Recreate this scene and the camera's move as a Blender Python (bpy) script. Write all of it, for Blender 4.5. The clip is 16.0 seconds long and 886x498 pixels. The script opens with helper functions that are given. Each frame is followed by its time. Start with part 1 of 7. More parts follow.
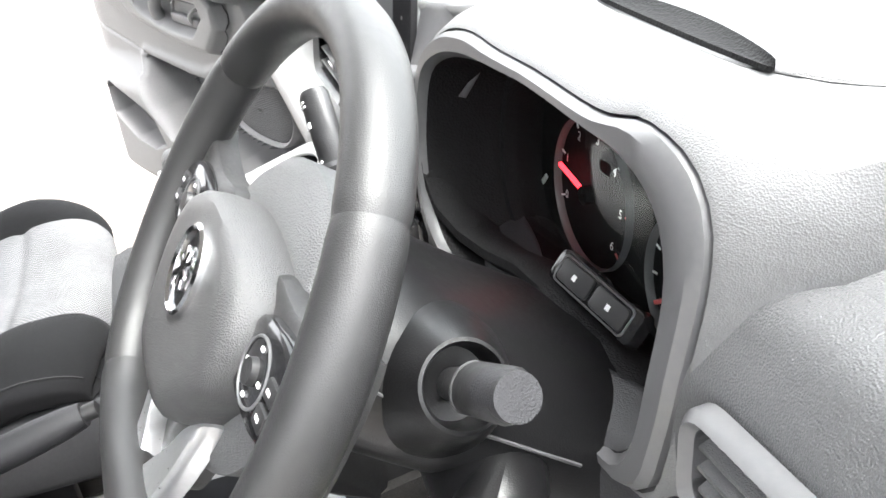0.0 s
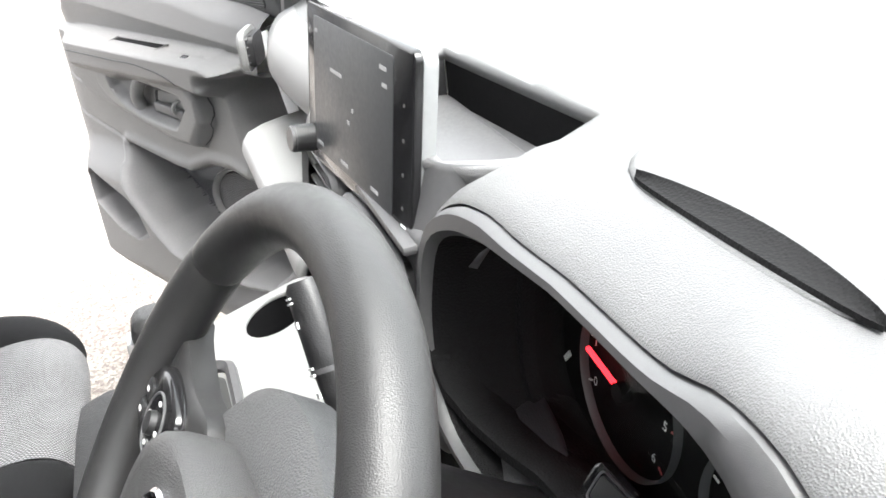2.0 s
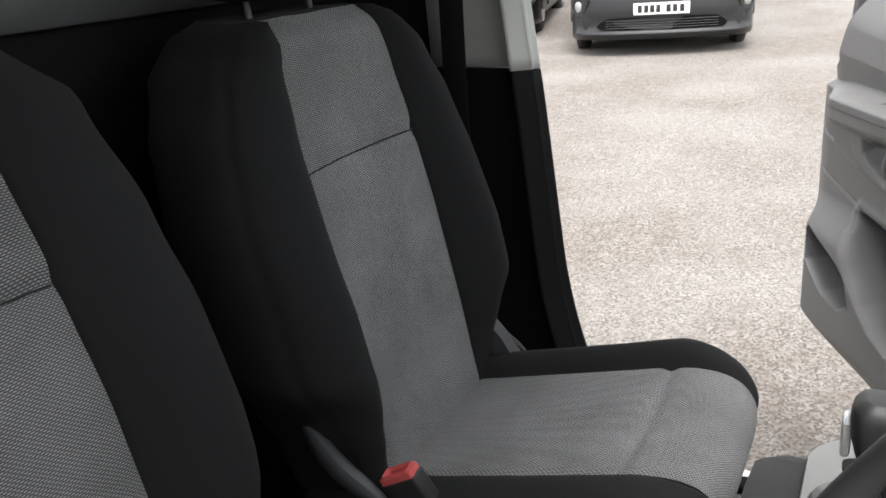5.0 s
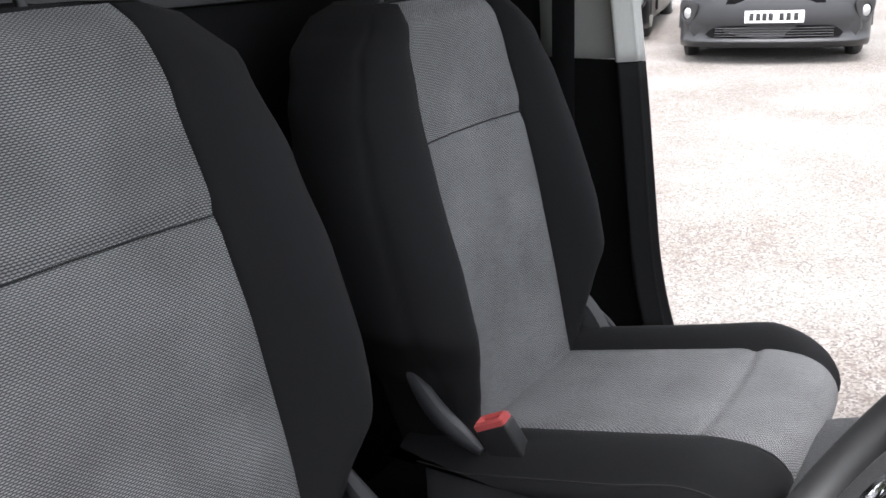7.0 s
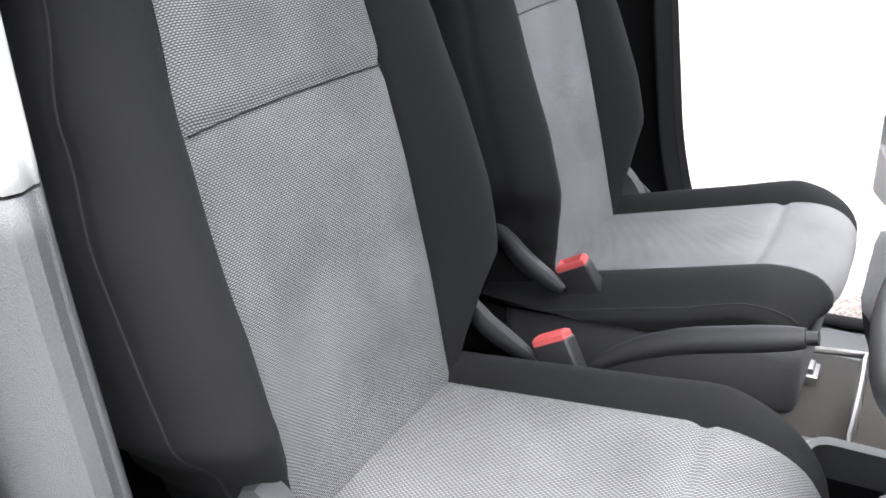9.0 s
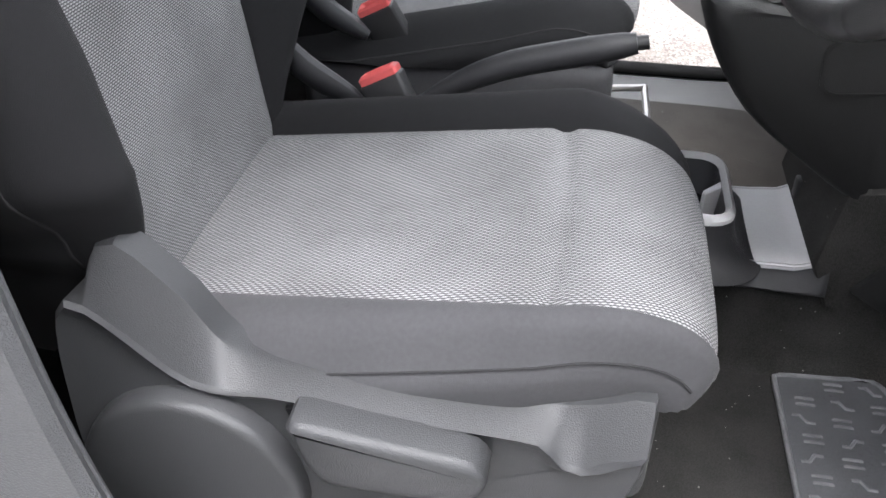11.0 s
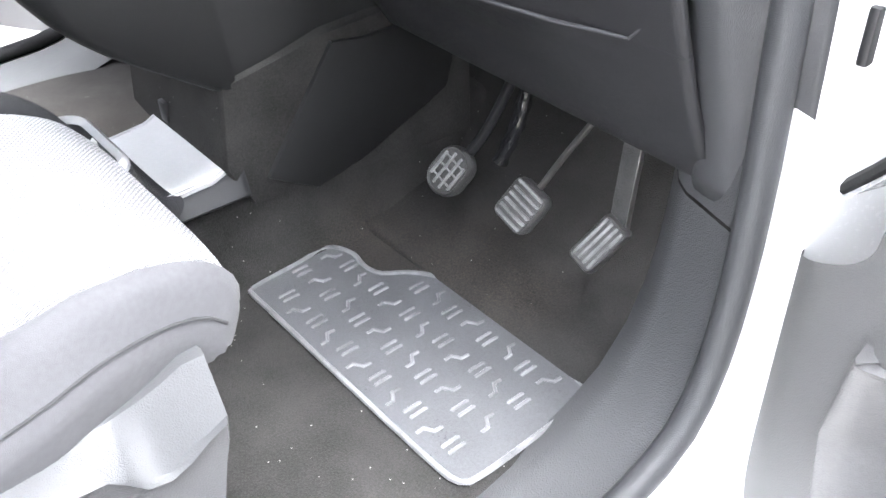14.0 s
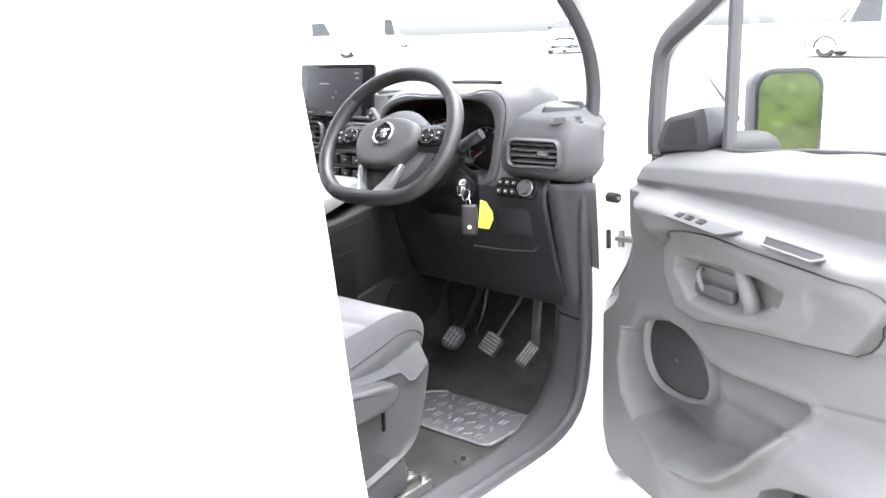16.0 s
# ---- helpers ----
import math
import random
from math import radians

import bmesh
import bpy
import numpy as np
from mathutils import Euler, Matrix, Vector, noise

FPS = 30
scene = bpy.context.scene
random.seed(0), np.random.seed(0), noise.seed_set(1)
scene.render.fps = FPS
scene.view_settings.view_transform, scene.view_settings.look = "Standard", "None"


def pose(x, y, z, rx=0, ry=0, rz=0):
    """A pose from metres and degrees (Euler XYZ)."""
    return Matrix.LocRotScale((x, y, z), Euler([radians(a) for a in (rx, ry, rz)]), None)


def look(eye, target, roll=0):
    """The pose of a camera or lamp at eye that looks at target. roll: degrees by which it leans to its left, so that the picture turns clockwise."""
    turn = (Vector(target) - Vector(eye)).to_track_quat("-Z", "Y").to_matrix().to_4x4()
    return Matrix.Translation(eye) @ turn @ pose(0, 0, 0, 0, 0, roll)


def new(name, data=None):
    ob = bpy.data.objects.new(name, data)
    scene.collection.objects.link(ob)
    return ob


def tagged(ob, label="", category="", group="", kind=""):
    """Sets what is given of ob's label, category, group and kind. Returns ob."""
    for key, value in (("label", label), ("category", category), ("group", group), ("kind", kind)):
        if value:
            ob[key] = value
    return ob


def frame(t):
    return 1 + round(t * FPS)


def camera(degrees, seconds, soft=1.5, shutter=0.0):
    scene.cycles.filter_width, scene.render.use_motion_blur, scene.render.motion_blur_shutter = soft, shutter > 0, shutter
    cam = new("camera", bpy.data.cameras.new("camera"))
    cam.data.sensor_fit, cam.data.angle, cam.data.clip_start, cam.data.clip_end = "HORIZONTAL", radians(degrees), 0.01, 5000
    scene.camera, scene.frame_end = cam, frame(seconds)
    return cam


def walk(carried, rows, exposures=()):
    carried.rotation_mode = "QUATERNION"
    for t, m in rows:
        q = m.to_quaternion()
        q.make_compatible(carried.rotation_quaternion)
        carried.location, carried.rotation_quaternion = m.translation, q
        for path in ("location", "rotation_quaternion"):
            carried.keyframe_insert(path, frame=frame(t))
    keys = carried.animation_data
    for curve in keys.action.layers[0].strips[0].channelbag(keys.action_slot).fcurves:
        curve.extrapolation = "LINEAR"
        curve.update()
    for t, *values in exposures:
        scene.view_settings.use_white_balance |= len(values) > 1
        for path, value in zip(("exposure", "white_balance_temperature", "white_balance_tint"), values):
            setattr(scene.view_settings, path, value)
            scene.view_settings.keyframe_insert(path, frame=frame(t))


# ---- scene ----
cam = camera(53.2, 16.0, soft=1.6)
PATH = [
    (0, (0.842, -0.004, 1.346), (-0.829, 0.457, 0.347), -5.9),
    (0.5, (0.822, 0.011, 1.375), (-0.836, 0.538, 0.388), -5.6),
    (1, (0.793, 0.001, 1.407), (-0.863, 0.554, 0.43), -5.4),
    (1.5, (0.753, 0.029, 1.409), (-0.903, 0.576, 0.43), -5.9),
    (2, (0.72, 0.027, 1.387), (-0.992, 0.536, 0.486), -5.8),
    (2.5, (0.709, 0.013, 1.384), (-1.111, 0.366, 0.636), -6.0),
    (3, (0.707, -0.014, 1.388), (-1.157, 0.068, 0.666), -6.1),
    (3.5, (0.699, -0.044, 1.391), (-1.16, -0.251, 0.683), -5.7),
    (4, (0.683, -0.077, 1.395), (-1.127, -0.567, 0.699), -4.7),
    (4.5, (0.687, -0.06, 1.386), (-1.051, -0.784, 0.71), -4.3),
    (7, (0.799, 0.003, 1.365), (-0.77, -1.054, 0.716), -2.6),
    (7.5, (0.905, -0.042, 1.362), (-0.664, -1.098, 0.71), -2.0),
    (8, (0.988, -0.059, 1.359), (-0.58, -1.115, 0.706), -2.2),
    (8.5, (1.038, -0.069, 1.357), (-0.541, -1.103, 0.694), -2.1),
    (9, (1.081, -0.096, 1.333), (-0.51, -1.005, 0.531), -2.4),
    (11.3, (1.102, -0.254, 1.165), (-0.526, -0.433, 0.017), 0.9),
    (11.5, (1.089, -0.234, 1.143), (-0.549, -0.36, 0.003), 0.5),
    (12, (1.068, -0.182, 1.109), (-0.57, -0.051, -0.03), -0.1),
    (12.5, (1.028, -0.151, 1.055), (-0.578, 0.284, -0.054), -0.7),
    (13, (0.96, -0.158, 1.048), (-0.519, 0.565, -0.088), -0.7),
    (13.5, (0.948, -0.196, 1.067), (-0.37, 0.713, -0.132), -1.0),
    (14, (1.029, -0.3, 1.111), (-0.226, 0.693, -0.087), -2.3),
    (14.5, (1.187, -0.487, 1.152), (-0.053, 0.614, 0.035), -2.5),
    (15, (1.374, -0.714, 1.193), (0.077, 0.511, 0.288), -2.5),
    (15.5, (1.564, -1.012, 1.25), (0.246, 0.367, 0.649), -2.1),
    (16, (1.729, -1.392, 1.308), (0.461, 0.082, 0.837), -2.0),
]
EXPOSURE = [
    (0, 3.82, 6500, 10), (1, 3.65, 6500, 10), (1.5, 3.42, 6500, 10), (2, 3.18, 6550, 10), (2.5, 3.00, 6600, 10), (3, 2.55, 6600, 10), (3.5, 2.16, 6600, 10),
    (4, 1.95, 6600, 10), (4.5, 1.90, 6600, 10), (7, 2.36, 6300, 13), (7.5, 2.62, 6300, 13), (8, 3.05, 6280, 13), (8.5, 3.42, 6300, 13), (9, 3.32, 6280, 13), (11.5, 2.75, 6280, 13), (12, 2.72, 6220, 13), (12.5, 2.76, 6220, 13),
    (13, 3.15, 6200, 12), (13.5, 3.93, 6200, 12), (14, 4.47, 6150, 12), (14.5, 4.55, 6200, 12), (15, 4.52, 6250, 12), (15.5, 4.30, 6250, 12), (16, 3.55, 6250, 13),
]
walk(cam, [(t, look(eye, target, roll)) for t, eye, target, roll in PATH], EXPOSURE)

# ---- sky and sun: bright overcast ----
world = bpy.data.worlds.new("sky")
scene.world = world
world.use_nodes = True
wn, wl = world.node_tree.nodes, world.node_tree.links
sky = wn.new("ShaderNodeTexSky")
sky.sky_type, sky.sun_disc = "NISHITA", False
sky.sun_elevation, sky.sun_rotation = radians(71), radians(63)
sky.dust_density, sky.air_density = 4.0, 1.0
grey = wn.new("ShaderNodeHueSaturation")
grey.inputs["Saturation"].default_value = 0.12
wl.new(sky.outputs["Color"], grey.inputs["Color"])
wl.new(grey.outputs["Color"], wn["Background"].inputs["Color"])
wn["Background"].inputs["Strength"].default_value = 0.15
sun_data = bpy.data.lights.new("sun", "SUN")
sun_data.energy, sun_data.angle, sun_data.color = 0.75, radians(40), (1.0, 0.97, 0.93)
sun = new("sun", sun_data)
sun.matrix_basis = look((1.8, 0.92, 6.0), (0, 0, 0))

# ---- materials ----
def material(name, base, rough=0.5, metal=0.0, spread=0.25, grain=0.0, grain_size=900.0, patch_size=6.0, sheen=0.0, spec=0.5, coat=0.0):
    """A principled surface with colour variation at two scales and a fine grain in relief."""
    m = bpy.data.materials.new(name)
    m.use_nodes = True
    n, l = m.node_tree.nodes, m.node_tree.links
    b = n["Principled BSDF"]
    b.inputs["Roughness"].default_value, b.inputs["Metallic"].default_value = rough, metal
    b.inputs["Specular IOR Level"].default_value = spec
    b.inputs["Sheen Weight"].default_value = sheen
    b.inputs["Coat Weight"].default_value = coat
    co = n.new("ShaderNodeTexCoord")
    big, small = n.new("ShaderNodeTexNoise"), n.new("ShaderNodeTexNoise")
    big.inputs["Scale"].default_value, big.inputs["Detail"].default_value = patch_size, 5
    small.inputs["Scale"].default_value, small.inputs["Detail"].default_value = patch_size * 37, 3
    mix, ramp = n.new("ShaderNodeMix"), n.new("ShaderNodeMapRange")
    add = n.new("ShaderNodeMath")
    add.operation = "ADD"
    for t in (big, small):
        l.new(co.outputs["Object"], t.inputs["Vector"])
    l.new(big.outputs["Fac"], add.inputs[0])
    l.new(small.outputs["Fac"], add.inputs[1])
    ramp.inputs["From Min"].default_value, ramp.inputs["From Max"].default_value = 0.6, 1.4
    l.new(add.outputs[0], ramp.inputs["Value"])
    mix.data_type = "RGBA"
    mix.inputs[6].default_value = (*[c * (1 - spread) for c in base], 1)
    mix.inputs[7].default_value = (*[min(1, c * (1 + spread)) for c in base], 1)
    l.new(ramp.outputs["Result"], mix.inputs["Factor"])
    l.new(mix.outputs[2], b.inputs["Base Color"])
    rr = n.new("ShaderNodeMapRange")
    rr.inputs["To Min"].default_value, rr.inputs["To Max"].default_value = max(0.02, rough - 0.08), min(1, rough + 0.08)
    l.new(ramp.outputs["Result"], rr.inputs["Value"])
    l.new(rr.outputs["Result"], b.inputs["Roughness"])
    if grain:
        v, bump = n.new("ShaderNodeTexVoronoi"), n.new("ShaderNodeBump")
        v.inputs["Scale"].default_value = grain_size
        l.new(co.outputs["Object"], v.inputs["Vector"])
        bump.inputs["Strength"].default_value, bump.inputs["Distance"].default_value = grain, 0.001
        l.new(v.outputs["Distance"], bump.inputs["Height"])
        l.new(bump.outputs["Normal"], b.inputs["Normal"])
    return m


def weave(name, dark, light, pitch_x, pitch_v, lengthways=False):
    """Woven upholstery: pale stitches in rows on a dark ground, running across and along the seat."""
    m = bpy.data.materials.new(name)
    m.use_nodes = True
    n, l = m.node_tree.nodes, m.node_tree.links
    b = n["Principled BSDF"]
    b.inputs["Roughness"].default_value, b.inputs["Specular IOR Level"].default_value = 0.9, 0.2
    b.inputs["Sheen Weight"].default_value = 0.05
    co, sep = n.new("ShaderNodeTexCoord"), n.new("ShaderNodeSeparateXYZ")
    l.new(co.outputs["Object"], sep.inputs[0])

    def math_node(op, a, c):
        k = n.new("ShaderNodeMath")
        k.operation = op
        for i, v in enumerate((a, c)):
            if v is None:
                continue
            if isinstance(v, (int, float)):
                k.inputs[i].default_value = v
            else:
                l.new(v, k.inputs[i])
        return k.outputs[0]

    run, wide = math_node("SUBTRACT", sep.outputs["Z"], sep.outputs["Y"]), sep.outputs["X"]
    if lengthways:
        run, wide = wide, run
    along = math_node("MULTIPLY", run, math.pi / pitch_v)
    across = math_node("MULTIPLY", wide, 2 * math.pi / pitch_x)
    one, two = math_node("COSINE", math_node("ADD", across, along), None), math_node("COSINE", math_node("SUBTRACT", across, along), None)
    lattice = math_node("MULTIPLY", math_node("ADD", one, two), 0.25)
    height = math_node("ADD", lattice, math_node("MULTIPLY", math_node("COSINE", math_node("MULTIPLY", along, 2.0), None), 0.5))
    ramp = n.new("ShaderNodeMapRange")
    ramp.inputs["From Min"].default_value, ramp.inputs["From Max"].default_value = -0.5, 0.6
    l.new(height, ramp.inputs["Value"])
    noise_tex = n.new("ShaderNodeTexNoise")
    noise_tex.inputs["Scale"].default_value, noise_tex.inputs["Detail"].default_value = 9, 6
    l.new(co.outputs["Object"], noise_tex.inputs["Vector"])
    wear = n.new("ShaderNodeMapRange")
    wear.inputs["From Min"].default_value, wear.inputs["From Max"].default_value = 0.3, 0.7
    wear.inputs["To Min"].default_value, wear.inputs["To Max"].default_value = 0.8, 1.15
    l.new(noise_tex.outputs["Fac"], wear.inputs["Value"])
    mix, tint = n.new("ShaderNodeMix"), n.new("ShaderNodeVectorMath")
    mix.data_type, tint.operation = "RGBA", "SCALE"
    mix.inputs[6].default_value, mix.inputs[7].default_value = (*dark, 1), (*light, 1)
    l.new(ramp.outputs["Result"], mix.inputs["Factor"])
    l.new(mix.outputs[2], tint.inputs[0])
    l.new(wear.outputs["Result"], tint.inputs["Scale"])
    l.new(tint.outputs[0], b.inputs["Base Color"])
    bump = n.new("ShaderNodeBump")
    bump.inputs["Strength"].default_value, bump.inputs["Distance"].default_value = 0.35, 0.001
    l.new(height, bump.inputs["Height"])
    l.new(bump.outputs["Normal"], b.inputs["Normal"])
    return m


def glass(name, tint=(0.92, 0.96, 0.95), gloss=0.12):
    m = bpy.data.materials.new(name)
    m.use_nodes = True
    n, l = m.node_tree.nodes, m.node_tree.links
    n.remove(n["Principled BSDF"])
    clear, shine, mix, fr = n.new("ShaderNodeBsdfTransparent"), n.new("ShaderNodeBsdfGlossy"), n.new("ShaderNodeMixShader"), n.new("ShaderNodeLayerWeight")
    clear.inputs["Color"].default_value = (*tint, 1)
    shine.inputs["Roughness"].default_value = 0.02
    power, scaled = n.new("ShaderNodeMath"), n.new("ShaderNodeMath")
    power.operation, scaled.operation = "POWER", "MULTIPLY_ADD"
    power.inputs[1].default_value, scaled.inputs[1].default_value, scaled.inputs[2].default_value = 4.0, 0.75, 0.035
    fr.inputs["Blend"].default_value = 0.5
    l.new(fr.outputs["Facing"], power.inputs[0])
    l.new(power.outputs[0], scaled.inputs[0])
    l.new(scaled.outputs[0], mix.inputs[0])
    l.new(clear.outputs[0], mix.inputs[1])
    l.new(shine.outputs[0], mix.inputs[2])
    l.new(mix.outputs[0], n["Material Output"].inputs["Surface"])
    return m


def glow(name, colour, strength, base=None):
    m = material(name, base or colour, 0.4, spread=0.05)
    b = m.node_tree.nodes["Principled BSDF"]
    b.inputs["Emission Color"].default_value = (*colour, 1)
    b.inputs["Emission Strength"].default_value = strength
    return m


PLASTIC = material("grained_plastic", (0.105, 0.106, 0.108), 0.46, grain=0.4, grain_size=1000, spread=0.12)
PLASTIC_DIM = material("dim_grained_plastic", (0.078, 0.079, 0.081), 0.46, grain=0.5, grain_size=900, spread=0.12)
PLASTIC_SMOOTH = material("smooth_plastic", (0.075, 0.075, 0.078), 0.42, grain=0.06, grain_size=1800, spread=0.12)
PLASTIC_DARK = material("dark_plastic", (0.018, 0.018, 0.019), 0.45, grain=0.12, grain_size=900, spread=0.2)
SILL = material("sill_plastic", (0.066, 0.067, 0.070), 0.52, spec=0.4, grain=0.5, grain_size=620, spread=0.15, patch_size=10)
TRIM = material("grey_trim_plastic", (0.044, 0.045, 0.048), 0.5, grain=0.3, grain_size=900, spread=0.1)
VALANCE = material("seat_valance_plastic", (0.033, 0.034, 0.036), 0.5, grain=0.3, grain_size=900, spread=0.12)
DOOR_TRIM = material("door_card_plastic", (0.135, 0.134, 0.134), 0.5, grain=0.3, grain_size=800, spread=0.1)
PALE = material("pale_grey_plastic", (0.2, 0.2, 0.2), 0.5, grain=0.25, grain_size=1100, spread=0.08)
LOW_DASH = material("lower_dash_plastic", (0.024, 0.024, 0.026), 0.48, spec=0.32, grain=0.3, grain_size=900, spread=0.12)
PLASTIC_HUB = material("airbag_plastic", (0.048, 0.048, 0.049), 0.46, grain=0.45, grain_size=1100, spread=0.12)
CONSOLE = material("console_plastic", (0.016, 0.016, 0.0165), 0.5, spec=0.3, grain=0.3, grain_size=900, spread=0.15)
FACE = material("instrument_black", (0.004, 0.004, 0.0045), 0.8, spread=0.2, spec=0.1)
SEAM = material("seam_shadow_cloth", (0.016, 0.016, 0.017), 0.95, spread=0.2)
COLUMN = material("column_plastic", (0.006, 0.006, 0.0065), 0.35, spec=0.35, grain=0.1, grain_size=900, spread=0.2)
FINGER = material("slot_plastic", (0.007, 0.007, 0.0075), 0.75, spec=0.15, grain=0.5, grain_size=500, spread=0.2)
LEATHER = material("wheel_leather", (0.022, 0.022, 0.0225), 0.42, grain=0.18, grain_size=1500, spread=0.15)
GLOSS = material("gloss_black", (0.012, 0.012, 0.013), 0.12, spread=0.2)
SATIN = material("satin_silver", (0.55, 0.56, 0.57), 0.32, metal=0.8, spread=0.08)
CHROME = material("chrome", (0.85, 0.85, 0.86), 0.09, metal=1.0, spread=0.05)
STEEL = material("bare_steel", (0.42, 0.41, 0.4), 0.38, metal=1.0, spread=0.3, patch_size=20)
RUBBER = material("rubber", (0.022, 0.022, 0.022), 0.7, grain=0.15, grain_size=500, spread=0.3)
# tread paler than the pad: wear, plus edge highlights put into the colour
TREAD = material("worn_lit_tread_rubber", (0.17, 0.171, 0.176), 0.34, grain=0.2, grain_size=700, spread=0.6, patch_size=40)
PEDAL = material("worn_pedal_rubber", (0.06, 0.059, 0.058), 0.42, grain=0.6, grain_size=400, spread=0.7, patch_size=30)
PEDAL_EDGE = material("polished_pedal_rib", (0.2, 0.2, 0.2), 0.32, grain=0.3, grain_size=500, spread=0.8, patch_size=45)
MAT = material("heel_pad_rubber", (0.09, 0.092, 0.097), 0.34, grain=0.3, grain_size=1400, spread=0.25, patch_size=12)
CARPET = material("carpet", (0.029, 0.028, 0.027), 0.95, grain=0.8, grain_size=700, spread=0.6, patch_size=14, sheen=0.04, spec=0.1)
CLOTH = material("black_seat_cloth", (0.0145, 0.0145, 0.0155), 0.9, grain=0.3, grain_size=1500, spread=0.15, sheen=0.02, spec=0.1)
# lighter copy of the seat cloth with doorway light put into its colour
CLOTH_LIT = material("lit_seat_cloth", (0.052, 0.052, 0.055), 0.85, grain=0.25, grain_size=1600, spread=0.15, sheen=0.06, spec=0.15)
WEAVE = weave("grey_woven_cloth", (0.036, 0.036, 0.038), (0.29, 0.29, 0.295), 0.0054, 0.0026)
WEAVE_LONG = weave("grey_cushion_cloth", (0.036, 0.036, 0.038), (0.29, 0.29, 0.295), 0.0054, 0.0026, True)
WHITE = material("white_paint", (0.8, 0.8, 0.8), 0.25, spread=0.02, coat=0.6)
SADDLE = material("saddle_plastic", (0.5, 0.5, 0.505), 0.45, grain=0.2, grain_size=1100, spread=0.06)
LINER = material("headliner", (0.45, 0.44, 0.42), 0.95, grain=0.5, grain_size=500, spread=0.08)
PILLAR_PALE = material("pale_pillar_trim", (0.5, 0.5, 0.48), 0.6, grain=0.2, spread=0.05)
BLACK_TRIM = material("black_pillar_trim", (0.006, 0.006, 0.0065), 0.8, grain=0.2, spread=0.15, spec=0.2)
GLASS = glass("window_glass")
MIRROR = material("mirror_glass", (0.92, 0.93, 0.93), 0.01, metal=1.0, spread=0.0)
HOUSING = material("display_housing", (0.2, 0.205, 0.21), 0.35, spread=0.05)
SCREEN = glow("display", (0.05, 0.05, 0.052), 0.1, (0.010, 0.012, 0.014))
SCREEN.node_tree.nodes["Principled BSDF"].inputs["Roughness"].default_value = 0.15
INK = glow("display_marks", (0.8, 0.82, 0.85), 0.045, (0.06, 0.06, 0.06))
PRINT = material("white_print", (0.75, 0.75, 0.75), 0.5, spread=0.05)
RED_LIGHT = glow("red_needle", (1.0, 0.02, 0.03), 0.7)
RED = material("buckle_red", (0.50, 0.09, 0.09), 0.35, spread=0.1)
YELLOW = material("yellow_tag", (0.85, 0.9, 0.05), 0.5, spread=0.08)
ORANGE = glow("warning_lamp", (1.0, 0.25, 0.05), 0.6)


def dusty(m, spots):
    """Brown dust and pale crumbs lying on a carpet."""
    n, l = m.node_tree.nodes, m.node_tree.links
    b = n["Principled BSDF"]
    was = b.inputs["Base Color"].links[0].from_socket
    co = n.new("ShaderNodeTexCoord")
    crumbs, gate = n.new("ShaderNodeTexVoronoi"), n.new("ShaderNodeMapRange")
    crumbs.inputs["Scale"].default_value = 160
    l.new(co.outputs["Object"], crumbs.inputs["Vector"])
    sep = n.new("ShaderNodeSeparateColor")
    l.new(crumbs.outputs["Color"], sep.inputs[0])
    few, near, both = n.new("ShaderNodeMath"), n.new("ShaderNodeMath"), n.new("ShaderNodeMath")
    few.operation, near.operation, both.operation = "GREATER_THAN", "LESS_THAN", "MULTIPLY"
    few.inputs[1].default_value, near.inputs[1].default_value = 0.955, 0.14
    l.new(sep.outputs[0], few.inputs[0])
    l.new(crumbs.outputs["Distance"], near.inputs[0])
    l.new(few.outputs[0], both.inputs[0])
    l.new(near.outputs[0], both.inputs[1])
    total = None
    for x, y, r in spots:
        d, fall = n.new("ShaderNodeVectorMath"), n.new("ShaderNodeMapRange")
        d.operation = "DISTANCE"
        d.inputs[1].default_value = (x, y, 0.4)
        l.new(co.outputs["Object"], d.inputs[0])
        fall.interpolation_type = "SMOOTHSTEP"
        fall.inputs["From Min"].default_value, fall.inputs["From Max"].default_value = r, 0.0
        l.new(d.outputs["Value"], fall.inputs["Value"])
        if total is None:
            total = fall.outputs["Result"]
        else:
            k = n.new("ShaderNodeMath")
            k.operation = "MAXIMUM"
            l.new(total, k.inputs[0])
            l.new(fall.outputs["Result"], k.inputs[1])
            total = k.outputs[0]
    fine, sharp, dust = n.new("ShaderNodeTexNoise"), n.new("ShaderNodeMapRange"), n.new("ShaderNodeMath")
    fine.inputs["Scale"].default_value, fine.inputs["Detail"].default_value = 480, 5
    l.new(co.outputs["Object"], fine.inputs["Vector"])
    sharp.inputs["From Min"].default_value, sharp.inputs["From Max"].default_value = 0.42, 0.80
    l.new(fine.outputs["Fac"], sharp.inputs["Value"])
    dust.operation = "MULTIPLY"
    l.new(total, dust.inputs[0])
    l.new(sharp.outputs["Result"], dust.inputs[1])
    brown, pale = n.new("ShaderNodeMix"), n.new("ShaderNodeMix")
    brown.data_type = pale.data_type = "RGBA"
    brown.inputs[7].default_value, pale.inputs[7].default_value = (0.085, 0.069, 0.056, 1), (0.3, 0.29, 0.28, 1)
    l.new(dust.outputs[0], brown.inputs["Factor"])
    l.new(was, brown.inputs[6])
    l.new(both.outputs[0], pale.inputs["Factor"])
    l.new(brown.outputs[2], pale.inputs[6])
    l.new(pale.outputs[2], b.inputs["Base Color"])


dusty(CARPET, [(0.33, 0.27, 0.16), (0.42, 0.28, 0.12), (0.22, 0.23, 0.12), (-0.3, 0.0, 0.5)])
